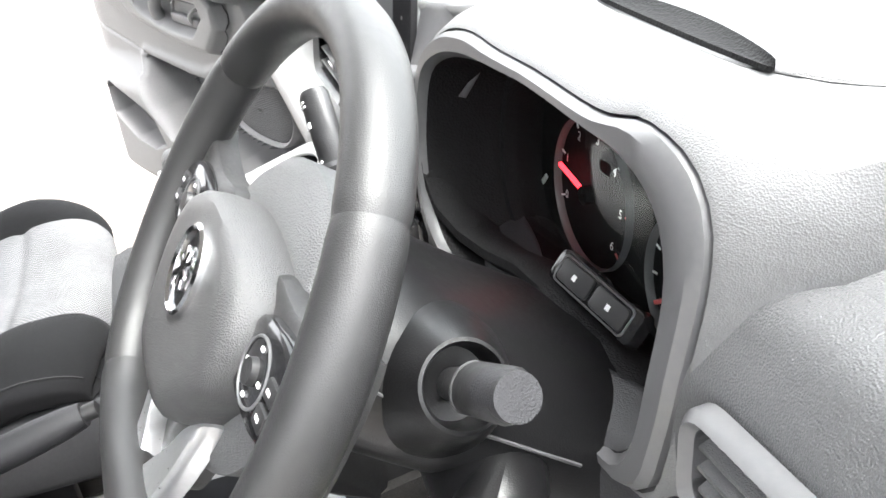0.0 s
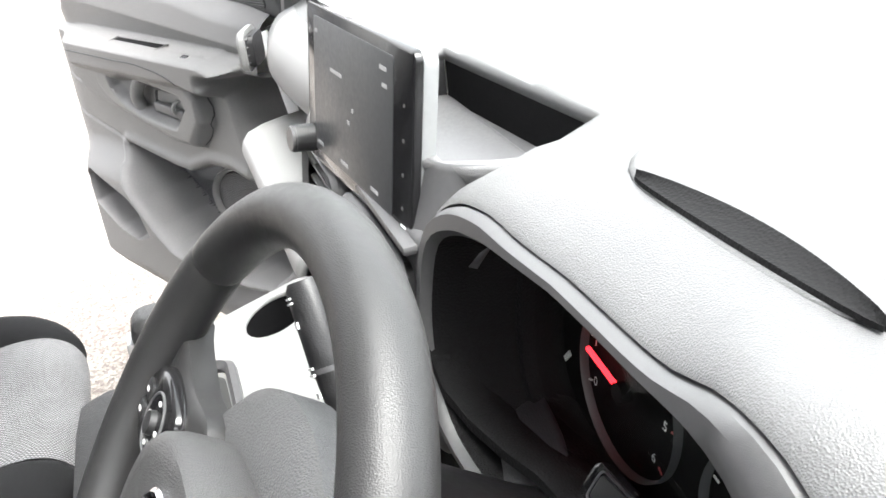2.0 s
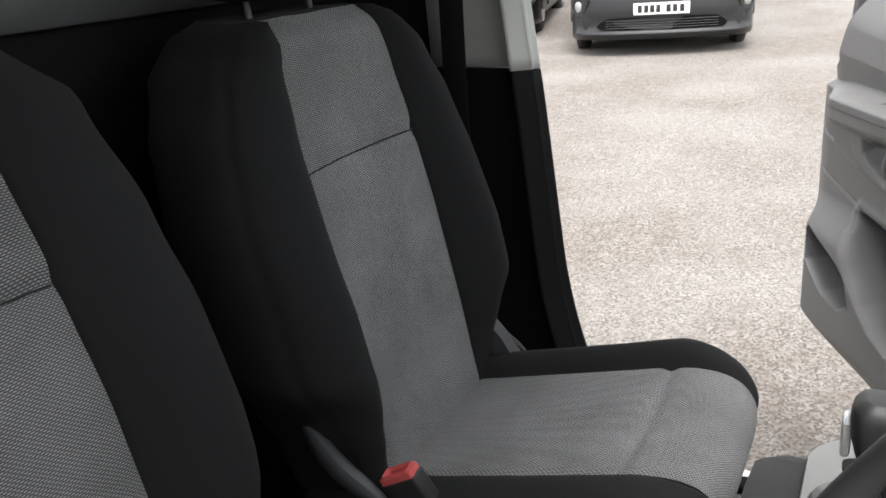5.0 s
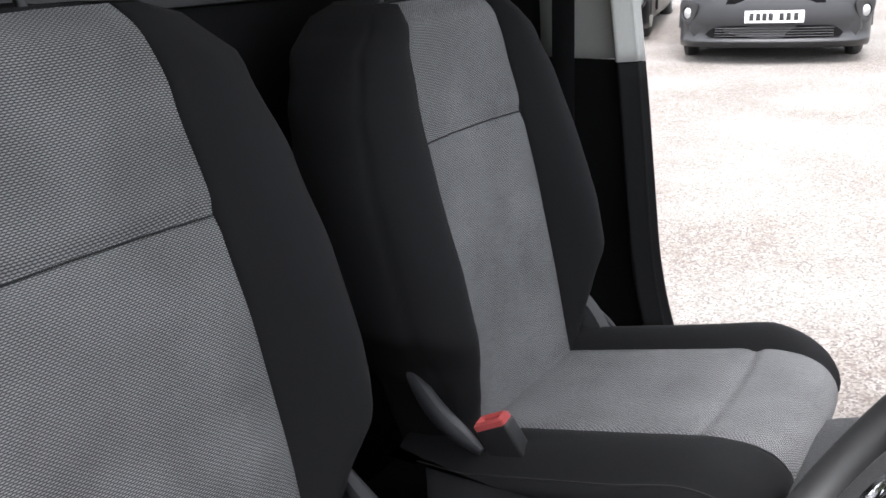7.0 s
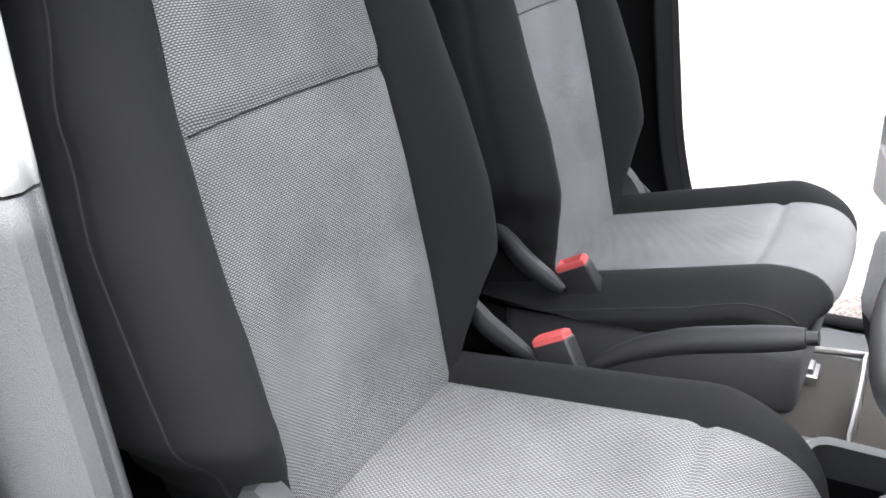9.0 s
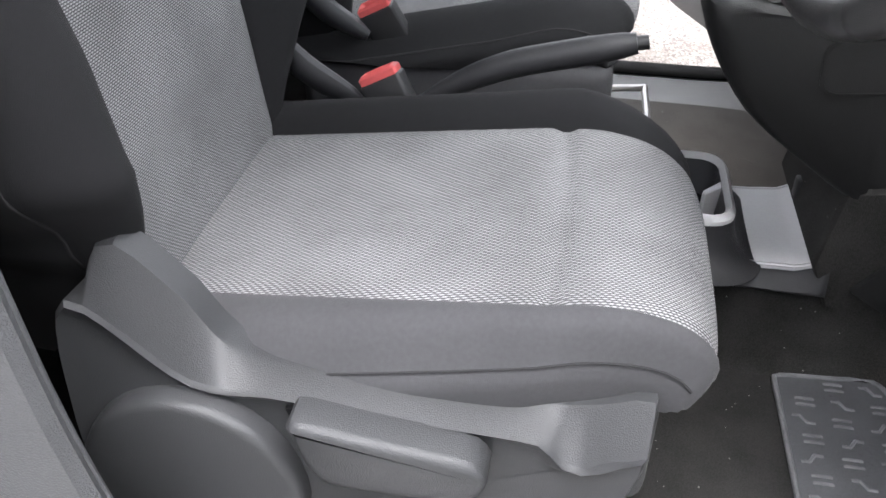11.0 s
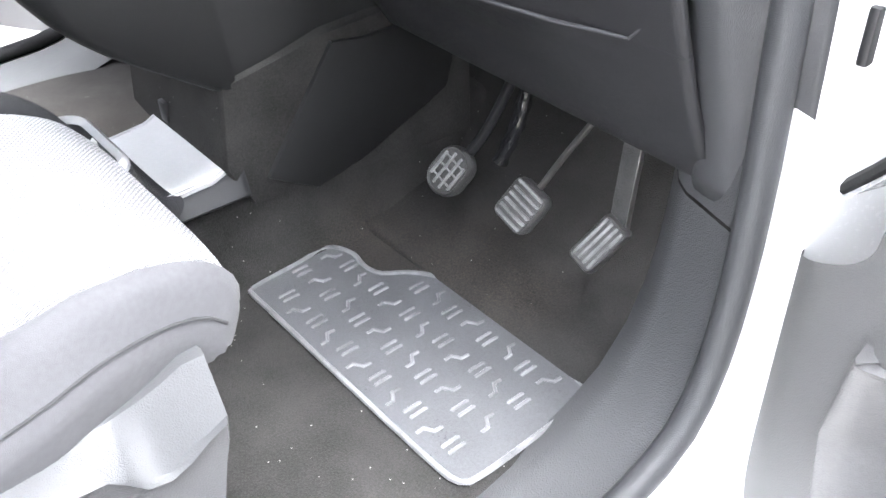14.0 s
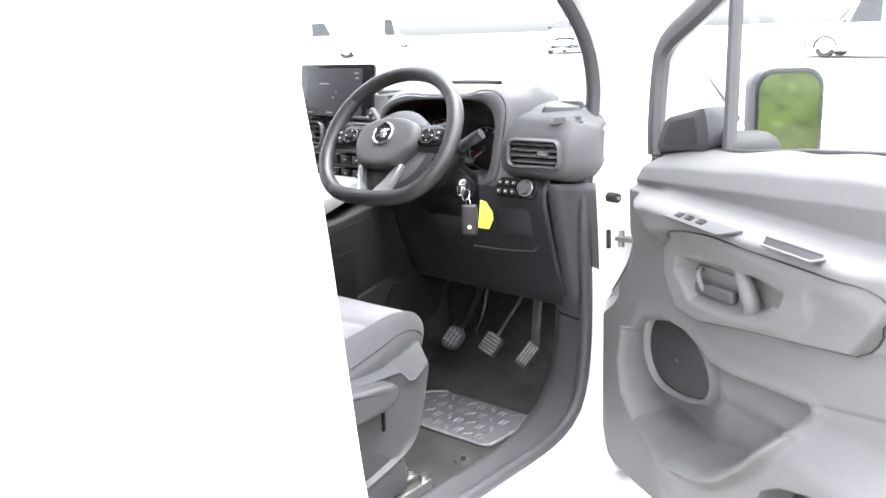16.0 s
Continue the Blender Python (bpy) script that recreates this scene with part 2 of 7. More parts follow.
# ---- building tools ----
def part(name, bm, mat, parent=None, label="", smooth=True, angle=40):
    """Links a bmesh as one mesh object under a thing or a part."""
    bmesh.ops.recalc_face_normals(bm, faces=bm.faces)
    me = bpy.data.meshes.new(name)
    if smooth:
        for f in bm.faces:
            f.smooth = True
        for e in bm.edges:
            if len(e.link_faces) == 2 and e.calc_face_angle(0) > radians(angle):
                e.smooth = False
    bm.to_mesh(me)
    bm.free()
    me.materials.append(mat)
    ob = new(name, me)
    ob.parent = parent
    if label:
        ob["label"] = label
    return ob


def thing(name, label, category, group="", kind="", at=(0, 0, 0)):
    ob = new(name)
    ob.location = at
    return tagged(ob, label, category, group, kind)


def under(ob, parent):
    """Keeps world places for a part of a thing whose empty stands away from the origin."""
    ob.parent = parent
    ob.matrix_parent_inverse = Matrix.Translation(parent.location).inverted()
    return ob


def box(x0, x1, y0, y1, z0, z1, bev=0.003, seg=2, m=None):
    bm = bmesh.new()
    bmesh.ops.create_cube(bm, size=1)
    bmesh.ops.transform(bm, verts=bm.verts, matrix=Matrix.Translation(((x0 + x1) / 2, (y0 + y1) / 2, (z0 + z1) / 2)) @ Matrix.Diagonal((x1 - x0, y1 - y0, z1 - z0, 1)))
    if bev:
        bmesh.ops.bevel(bm, geom=list(bm.edges), offset=bev, segments=seg, affect="EDGES", profile=0.5)
    if m:
        bmesh.ops.transform(bm, verts=bm.verts, matrix=m)
    return bm


def join(*bms):
    out = bms[0]
    for b in bms[1:]:
        me = bpy.data.meshes.new("join")
        b.to_mesh(me)
        b.free()
        out.from_mesh(me)
        bpy.data.meshes.remove(me)
    return out


def smooth_loop(pts, n=48, closed=True):
    """A Catmull-Rom curve through points, evenly cut into n points."""
    p = [Vector(q) for q in pts]
    k = len(p)
    raw = []
    spans = k if closed else k - 1
    for i in range(spans):
        a, b, c, d = (p[(i - 1) % k], p[i], p[(i + 1) % k], p[(i + 2) % k]) if closed else (p[max(i - 1, 0)], p[i], p[i + 1], p[min(i + 2, k - 1)])
        for s in range(16):
            t = s / 16
            raw.append(0.5 * ((2 * b) + (c - a) * t + (2 * a - 5 * b + 4 * c - d) * t * t + (3 * b - a - 3 * c + d) * t ** 3))
    raw.append(raw[0] if closed else p[-1])
    dist = [0.0]
    for q, r in zip(raw, raw[1:]):
        dist.append(dist[-1] + (r - q).length)
    out, j = [], 0
    count = n if closed else n - 1
    for i in range(n):
        want = dist[-1] * i / count
        while j < len(dist) - 2 and dist[j + 1] < want:
            j += 1
        f = (want - dist[j]) / max(dist[j + 1] - dist[j], 1e-9)
        out.append(raw[j].lerp(raw[j + 1], min(max(f, 0), 1)))
    return out


def loft(rings, closed=True, caps=True, wrap=False):
    """A skin over rings of points, all of one count."""
    bm = bmesh.new()
    rows = [[bm.verts.new(v) for v in r] for r in rings]
    n = len(rings[0])
    pairs = list(zip(rows, rows[1:])) + ([(rows[-1], rows[0])] if wrap else [])
    for a, b in pairs:
        for i in range(n if closed else n - 1):
            bm.faces.new((a[i], a[(i + 1) % n], b[(i + 1) % n], b[i]))
    if caps and closed and not wrap:
        bm.faces.new(rows[0])
        bm.faces.new(rows[-1])
    return bm


def tube(path, r, n=12, closed=False, squash=1.0):
    """A round bar along a path; r is a number or one per point."""
    p = [Vector(q) for q in path]
    rad = r if isinstance(r, (list, tuple)) else [r] * len(p)
    rings, side = [], None
    for i, q in enumerate(p):
        a = p[i - 1] if (i or closed) else q
        b = p[(i + 1) % len(p)] if (i < len(p) - 1 or closed) else q
        d = (b - a).normalized()
        if side is None:
            side = d.orthogonal().normalized()
        side = (side - d * side.dot(d)).normalized()
        up = d.cross(side)
        rings.append([q + (side * math.cos(t) + up * math.sin(t) * squash) * rad[i] for t in (2 * math.pi * k / n for k in range(n))])
    return loft(rings, wrap=closed)


def plate(outline, depth, frame_m, bev=0.003, seg=2):
    """A flat outline (local x, y) made depth thick towards local +z, with rounded front edges, laid by a matrix."""
    bm = bmesh.new()
    low = [bm.verts.new((x, y, 0)) for x, y in outline]
    f = bm.faces.new(low)
    ext = bmesh.ops.extrude_face_region(bm, geom=[f])
    top = [v for v in ext["geom"] if isinstance(v, bmesh.types.BMVert)]
    bmesh.ops.translate(bm, verts=top, vec=(0, 0, depth))
    bmesh.ops.recalc_face_normals(bm, faces=bm.faces)
    if bev:
        tops = set(top)
        edges = [e for e in bm.edges if e.verts[0] in tops and e.verts[1] in tops]
        bmesh.ops.bevel(bm, geom=edges, offset=bev, segments=seg, affect="EDGES", profile=0.5)
    bmesh.ops.transform(bm, verts=bm.verts, matrix=frame_m)
    return bm


def rounded(x0, x1, y0, y1, r, n=5):
    out = []
    for cx, cy, a0 in ((x1 - r, y1 - r, 0), (x0 + r, y1 - r, 90), (x0 + r, y0 + r, 180), (x1 - r, y0 + r, 270)):
        for k in range(n + 1):
            a = radians(a0 + 90 * k / n)
            out.append((cx + r * math.cos(a), cy + r * math.sin(a)))
    return out


def ring_plate(outer, inner, depth, frame_m, round_to=0.0):
    """A frame between two outlines of one count; round_to lifts the middle of its face."""
    def lay(o, z):
        return [frame_m @ Vector((x, y, z)) for x, y in o]
    mid = [((a + c) / 2, (b + d) / 2) for (a, b), (c, d) in zip(outer, inner)]
    return loft([lay(outer, 0), lay(outer, depth * 0.7), lay(mid, depth + round_to), lay(inner, depth * 0.7), lay(inner, 0)], wrap=True)


def frame_at(origin, x_axis, y_axis):
    x, y = Vector(x_axis).normalized(), Vector(y_axis).normalized()
    z = x.cross(y).normalized()
    y = z.cross(x)
    m = Matrix((x, y, z)).transposed().to_4x4()
    m.translation = Vector(origin)
    return m


def ball(c, rx, ry, rz, m=None, u=16, v=10):
    bm = bmesh.new()
    bmesh.ops.create_uvsphere(bm, u_segments=u, v_segments=v, radius=1)
    bmesh.ops.transform(bm, verts=bm.verts, matrix=(m or Matrix()) @ Matrix.Translation(c) @ Matrix.Diagonal((rx, ry, rz, 1)))
    return bm


def rod(a, b, r0, r1=None, n=16):
    return tube([a, Vector(a).lerp(Vector(b), 0.5), b], [r0, (r0 + (r0 if r1 is None else r1)) / 2, r0 if r1 is None else r1], n)


def subdiv(ob, levels=2):
    mod = ob.modifiers.new("smooth", "SUBSURF")
    mod.levels = mod.render_levels = levels
    return ob


def thick(ob, t, offset=-1):
    mod = ob.modifiers.new("thickness", "SOLIDIFY")
    mod.thickness, mod.offset = t, offset
    return ob


def sheet(fn, nu, nv):
    bm = bmesh.new()
    rows = [[bm.verts.new(fn(i / nu, j / nv)) for j in range(nv + 1)] for i in range(nu + 1)]
    for a, b in zip(rows, rows[1:]):
        for j in range(nv):
            bm.faces.new((a[j], a[j + 1], b[j + 1], b[j]))
    return bm


def lerp_table(table, s):
    """Linear values from rows (s, a, b, ...)."""
    if s <= table[0][0]:
        return table[0][1:]
    for a, b in zip(table, table[1:]):
        if s <= b[0]:
            f = (s - a[0]) / (b[0] - a[0])
            f = f * f * (3 - 2 * f)
            return tuple(p + (q - p) * f for p, q in zip(a[1:], b[1:]))
    return table[-1][1:]


def curve_at(pts, t):
    """A Catmull-Rom value through evenly spaced points, t from 0 to 1."""
    k = t * (len(pts) - 1)
    i = min(int(k), len(pts) - 2)
    f = k - i
    a, b, c, d = pts[max(i - 1, 0)], pts[i], pts[i + 1], pts[min(i + 2, len(pts) - 1)]
    return tuple(0.5 * (2 * q + (r - p) * f + (2 * p - 5 * q + 4 * r - w) * f * f + (3 * q - p - 3 * r + w) * f ** 3) for p, q, r, w in zip(a, b, c, d))
# ---- yard ----
GRAVEL = bpy.data.materials.new("gravel")
GRAVEL.use_nodes = True


def gravel_nodes(m):
    n, l = m.node_tree.nodes, m.node_tree.links
    b = n["Principled BSDF"]
    b.inputs["Roughness"].default_value = 0.92
    co = n.new("ShaderNodeTexCoord")
    stones, patches, fine = n.new("ShaderNodeTexVoronoi"), n.new("ShaderNodeTexNoise"), n.new("ShaderNodeTexNoise")
    stones.inputs["Scale"].default_value = 120
    patches.inputs["Scale"].default_value, patches.inputs["Detail"].default_value = 0.9, 8
    fine.inputs["Scale"].default_value, fine.inputs["Detail"].default_value = 14, 6
    for t in (stones, patches, fine):
        l.new(co.outputs["Object"], t.inputs["Vector"])
    pale, stone_mix, earth = n.new("ShaderNodeMix"), n.new("ShaderNodeMix"), n.new("ShaderNodeValToRGB")
    for x in (pale, stone_mix):
        x.data_type = "RGBA"
    earth.color_ramp.elements[0].position, earth.color_ramp.elements[1].position = 0.42, 0.62
    earth.color_ramp.elements[0].color, earth.color_ramp.elements[1].color = (0.105, 0.082, 0.066, 1), (0.185, 0.172, 0.158, 1)
    l.new(patches.outputs["Fac"], earth.inputs["Fac"])
    sep = n.new("ShaderNodeSeparateColor")
    l.new(stones.outputs["Color"], sep.inputs[0])
    stone_mix.inputs[6].default_value, stone_mix.inputs[7].default_value = (0.05, 0.047, 0.043, 1), (0.34, 0.325, 0.305, 1)
    l.new(sep.outputs[0], stone_mix.inputs["Factor"])
    l.new(fine.outputs["Fac"], pale.inputs["Factor"])
    l.new(earth.outputs["Color"], pale.inputs[6])
    l.new(stone_mix.outputs[2], pale.inputs[7])
    l.new(pale.outputs[2], b.inputs["Base Color"])
    bump = n.new("ShaderNodeBump")
    bump.inputs["Strength"].default_value, bump.inputs["Distance"].default_value = 0.5, 0.008
    l.new(stones.outputs["Distance"], bump.inputs["Height"])
    l.new(bump.outputs["Normal"], b.inputs["Normal"])


gravel_nodes(GRAVEL)


def ground_z(x, y):
    rise = min(max(-x - 0.9, 0), 15.0)
    return 0.0225 * rise + 0.012 * noise.noise((x * 0.7, y * 0.7, 0)) + 0.02 * noise.noise((x * 0.15, y * 0.15, 3))


def ground_grid():
    steps = [-1500, -400, -120, -60, -35] + [-24 + 0.6 * i for i in range(81)] + [35, 60, 120, 400, 1500]
    bm = bmesh.new()
    rows = [[bm.verts.new((x, y, ground_z(x, y))) for y in steps] for x in steps]
    for a, b in zip(rows, rows[1:]):
        for j in range(len(steps) - 1):
            bm.faces.new((a[j], a[j + 1], b[j + 1], b[j]))
    return bm


tagged(part("ground", ground_grid(), GRAVEL), "pale worn gravel yard with brown earth patches", "ground", kind="structure")


# ---- van body: floor, sills, pillars, roof, bulkhead ----
van = thing("van_body", "white panel van body with both front doors open", "van")
floor = tagged(part("floor", box(-0.74, 0.74, -0.95, 0.75, 0.36, 0.4, 0.004), CARPET), "dark worn grey-brown carpet on the cab floor", "floor", kind="structure")


def toe_board():
    pts = [(0.24, 0.392), (0.30, 0.397), (0.36, 0.411), (0.43, 0.436), (0.52, 0.52), (0.57, 0.66), (0.58, 1.05)]
    line = smooth_loop([(0, y, z) for y, z in pts], 18, closed=False)
    return sheet(lambda u, v: Vector((-0.74 + 1.48 * u, line[round(v * 17)].y, line[round(v * 17)].z + 0.004 * min(1, 4 * v) * noise.noise((u * 20, v * 9, 1)))), 30, 17)


thick(part("toe_board", toe_board(), CARPET, van, "dark carpet rising to the toe board"), 0.02)
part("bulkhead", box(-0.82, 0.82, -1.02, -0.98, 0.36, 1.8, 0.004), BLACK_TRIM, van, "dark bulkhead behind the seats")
part("bulkhead_rail", box(-0.8, 0.8, -0.98, -0.955, 1.3, 1.36, 0.01), PLASTIC_SMOOTH, van)
part("bulkhead_rib", box(-0.8, 0.8, -0.98, -0.955, 1.44, 1.5, 0.01), PLASTIC_SMOOTH, van)


def roof():
    def f(u, v):
        x, y = -0.78 + 1.56 * u, -3.4 + 3.32 * v
        return Vector((x, y, 1.80 - 0.06 * (2 * u - 1) ** 4 - (0.05 * max(0, (v - 0.8) / 0.2) ** 2)))
    return sheet(f, 16, 20)


thick(part("roof", roof(), WHITE, van), 0.02)
part("headliner", box(-0.74, 0.74, -0.98, -0.2, 1.735, 1.75, 0.004), LINER, van, "pale grey felt headliner")

# aperture line of the driver's doorway in (y, z): sill, kick panel, hinge post, screen pillar, roof rail
APERTURE = [(-0.66, 0.418), (-0.40, 0.418), (-0.10, 0.420), (0.06, 0.422), (0.15, 0.433), (0.215, 0.466), (0.248, 0.53), (0.262, 0.62), (0.264, 0.72), (0.258, 0.83), (0.256, 0.95), (0.278, 1.07), (0.300, 1.18), (0.275, 1.285), (0.19, 1.385), (0.10, 1.46), (-0.06, 1.62), (-0.25, 1.71), (-0.62, 1.74)]


def aperture(side, x_of, n=70):
    pts = smooth_loop([(0, y, z) for y, z in APERTURE], n, closed=False)
    return [Vector((side * x_of(p.z), p.y, p.z)) for p in pts]


def side_in(z):
    """How the flank leans in above the waist."""
    return -0.06 * max(0, (z - 1.05) / 0.7) ** 1.5


for side in (1, -1):
    line = aperture(side, lambda z: 0.0)
    k = len(line)

    def out(i, grow, x):
        p = line[i]
        a, b = line[max(i - 1, 0)], line[min(i + 1, k - 1)]
        d = (b - a).normalized()
        away = Vector((0, d.z, -d.y))
        if x < 0.70 and grow > 0:
            grow *= 1 - 0.55 * abs(away.z)
        q = p + away * grow
        return Vector((side * (x + side_in(q.z)), q.y, q.z))

    # inner trim from the carpet edge to the seal
    trim_rows = [[out(i, g, x) for g, x in ((0.075, 0.595), (0.042, 0.622), (0.033, 0.634), (0.028, 0.642), (0.009, 0.700), (0.006, 0.709), (0.010, 0.713), (0.03, 0.716))] for i in range(k)]
    cut = [i for i in range(k) if line[i].z < 0.662 and line[i].y < 0.3]
    upper = [i for i in range(k) if i >= cut[-1] and line[i].y < 0.3]
    part("sill_trim", loft([trim_rows[i] for i in cut], closed=False), SILL, van, "scuffed grey plastic sill trim")
    def narrow(i):
        k = 1 - 0.88 * min(1, max(0, (line[i].z - 0.98) / 0.15)) if line[i].z > 0.98 else 1
        return [out(i, g * k, 0.72 - (0.72 - x) * k) + Vector((0, 0, 0.004)) for g, x in ((0.075, 0.595), (0.042, 0.622), (0.033, 0.634), (0.028, 0.642))] + [out(i, g, x) + Vector((0, 0, 0.004)) for g, x in ((0.009, 0.700), (0.006, 0.709), (0.010, 0.713), (0.03, 0.716))]
    part("pillar_trim", loft([narrow(i) for i in upper[:26]], closed=False), SILL, van, "grey plastic hinge pillar trim")
    part("screen_pillar_trim", loft([[out(i, g, x) for g, x in ((0.012, 0.690), (0.006, 0.695), (0.0, 0.701), (0.0, 0.706), (0.010, 0.713), (0.03, 0.716))] for i in upper[25:]], closed=False), PILLAR_PALE, van)
    # seal is near black on the passenger side, grey on the driver's
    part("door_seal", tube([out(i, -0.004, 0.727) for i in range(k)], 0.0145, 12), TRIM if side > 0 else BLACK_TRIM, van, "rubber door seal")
    # painted doorway flange and outer skin
    skin = [[out(i, g, x) for g, x in ((0.006, 0.735), (0.012, 0.78), (0.03, 0.806), (0.06, 0.83), (0.085, 0.85), (0.10, 0.885), (0.13, 0.897))] for i in range(k)]
    part("door_frame", loft(skin, closed=False), WHITE, van, "white painted doorway flange")
    part("rocker_panel", box(side * 0.70 if side > 0 else -0.885, 0.885 if side > 0 else -0.70, -0.9, 0.42, 0.22, 0.36, 0.02, 3), WHITE, van)

    # B post: lower trim black on the passenger side only, pale upper trim, painted outer edge
    def post(x0, x1, lean, z0, z1, y_front, y_back, flare):
        def f(u, v):
            z = z0 + (z1 - z0) * v
            foot = flare * max(0, 1 - (z - z0) / 0.38) ** 2
            yf = y_front - lean * (z - 0.5) + foot
            ang = u
            pts = [(x0, yf - 0.03), (x0 + 0.02, yf - 0.004), ((x0 + x1) / 2, yf), (x1, yf - 0.012), (x1 + 0.004, y_back)]
            x, y = curve_at(pts, u)
            return Vector((side * (x + side_in(z)), y, z))
        return sheet(f, 16, 24)
    # one trim in two colours: doorway light on the driver's side, shade opposite
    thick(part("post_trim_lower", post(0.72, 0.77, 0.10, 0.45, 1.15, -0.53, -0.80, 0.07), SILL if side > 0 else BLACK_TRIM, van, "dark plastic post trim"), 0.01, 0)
    thick(part("post_trim_upper", post(0.72, 0.77, 0.10, 1.153, 1.72, -0.53, -0.80, 0.0), PILLAR_PALE, van, "pale grey upper post trim"), 0.01, 0)
    part("belt_strap", box(min(side * 0.70, side * 0.703), max(side * 0.70, side * 0.703), -0.745, -0.70, 0.66, 1.6, 0.001), BLACK_TRIM, van, "black seat belt webbing")
    thick(part("post_shell", post(0.788, 0.895, 0.095, 0.36, 1.74, -0.595, -0.85, 0.05), WHITE, van), 0.01, 0)

    part("post_inner", box(min(side * 0.778, side * 0.79), max(side * 0.778, side * 0.79), -1.0, -0.775, 0.36, 1.75, 0.002), BLACK_TRIM, van)
    # flank behind the door
    def flank(u, v):
        y, z = -0.84 - 2.55 * u, 0.26 + 1.5 * v
        swell = 0.012 * math.sin(math.pi * min(1, v * 1.2))
        return Vector((side * (0.893 + swell + side_in(z) * 1.0), y, z))
    thick(part("side_panel", sheet(flank, 24, 30), WHITE, van, "white painted steel side panel"), 0.01, 0)
    part("front_wing", box(min(side * 0.80, side * 0.9), max(side * 0.80, side * 0.9), 0.42, 1.55, 0.35, 1.02, 0.05, 4), WHITE, van)

part("tail_panel", box(-0.9, 0.9, -3.42, -3.38, 0.26, 1.76, 0.02), WHITE, van)
part("underbody", box(-0.86, 0.86, -3.4, 1.5, 0.2, 0.34, 0.02), RUBBER, van)


def bonnet(u, v):
    x, y = -0.86 + 1.72 * u, 0.86 + 0.85 * v
    return Vector((x, y, 1.08 - 0.14 * v ** 1.6 - 0.07 * (2 * u - 1) ** 4))


thick(part("bonnet", sheet(bonnet, 16, 12), WHITE, van), 0.01)


def screen_pane(u, v):
    x = (-0.76 + 1.52 * u) * (1 - 0.09 * v)
    y = 0.97 - 0.09 * (2 * u - 1) ** 2 - 1.05 * v
    return Vector((x, y, 1.07 + 0.68 * v + 0.01 * math.sin(math.pi * v)))


pane = part("windscreen", sheet(screen_pane, 14, 10), GLASS, van, "clear windscreen glass")
pane.visible_shadow = False
for side in (1, -1):
    top, low = screen_pane(0.5 + side * 0.5, 1.0), screen_pane(0.5 + side * 0.5, 0.0)
    part("screen_pillar", tube([low + Vector((side * 0.02, 0, -0.05)), low.lerp(top, 0.5) + Vector((side * 0.025, 0, 0)), top + Vector((side * 0.02, 0, 0))], [0.045, 0.04, 0.04], 10), WHITE, van)
    part("screen_seal", tube([low + Vector((side * 0.05, -0.02, 0.0)), top + Vector((side * 0.045, -0.02, 0))], 0.012, 8), RUBBER, van)
part("screen_header", box(-0.72, 0.72, -0.22, -0.05, 1.725, 1.77, 0.01), LINER, van)
for side in (1, -1):
    for wy in (1.0, -2.4):
        wheel_m = Matrix.Translation((side * 0.78, wy, 0.32)) @ Matrix.Rotation(radians(90), 4, "Y")
        tyre_part = part("tyre", tube([wheel_m @ Vector((0.26 * math.cos(a), 0.26 * math.sin(a), 0)) for a in (2 * math.pi * i / 28 for i in range(28))], 0.065, 12, True, 1.3), RUBBER, van)
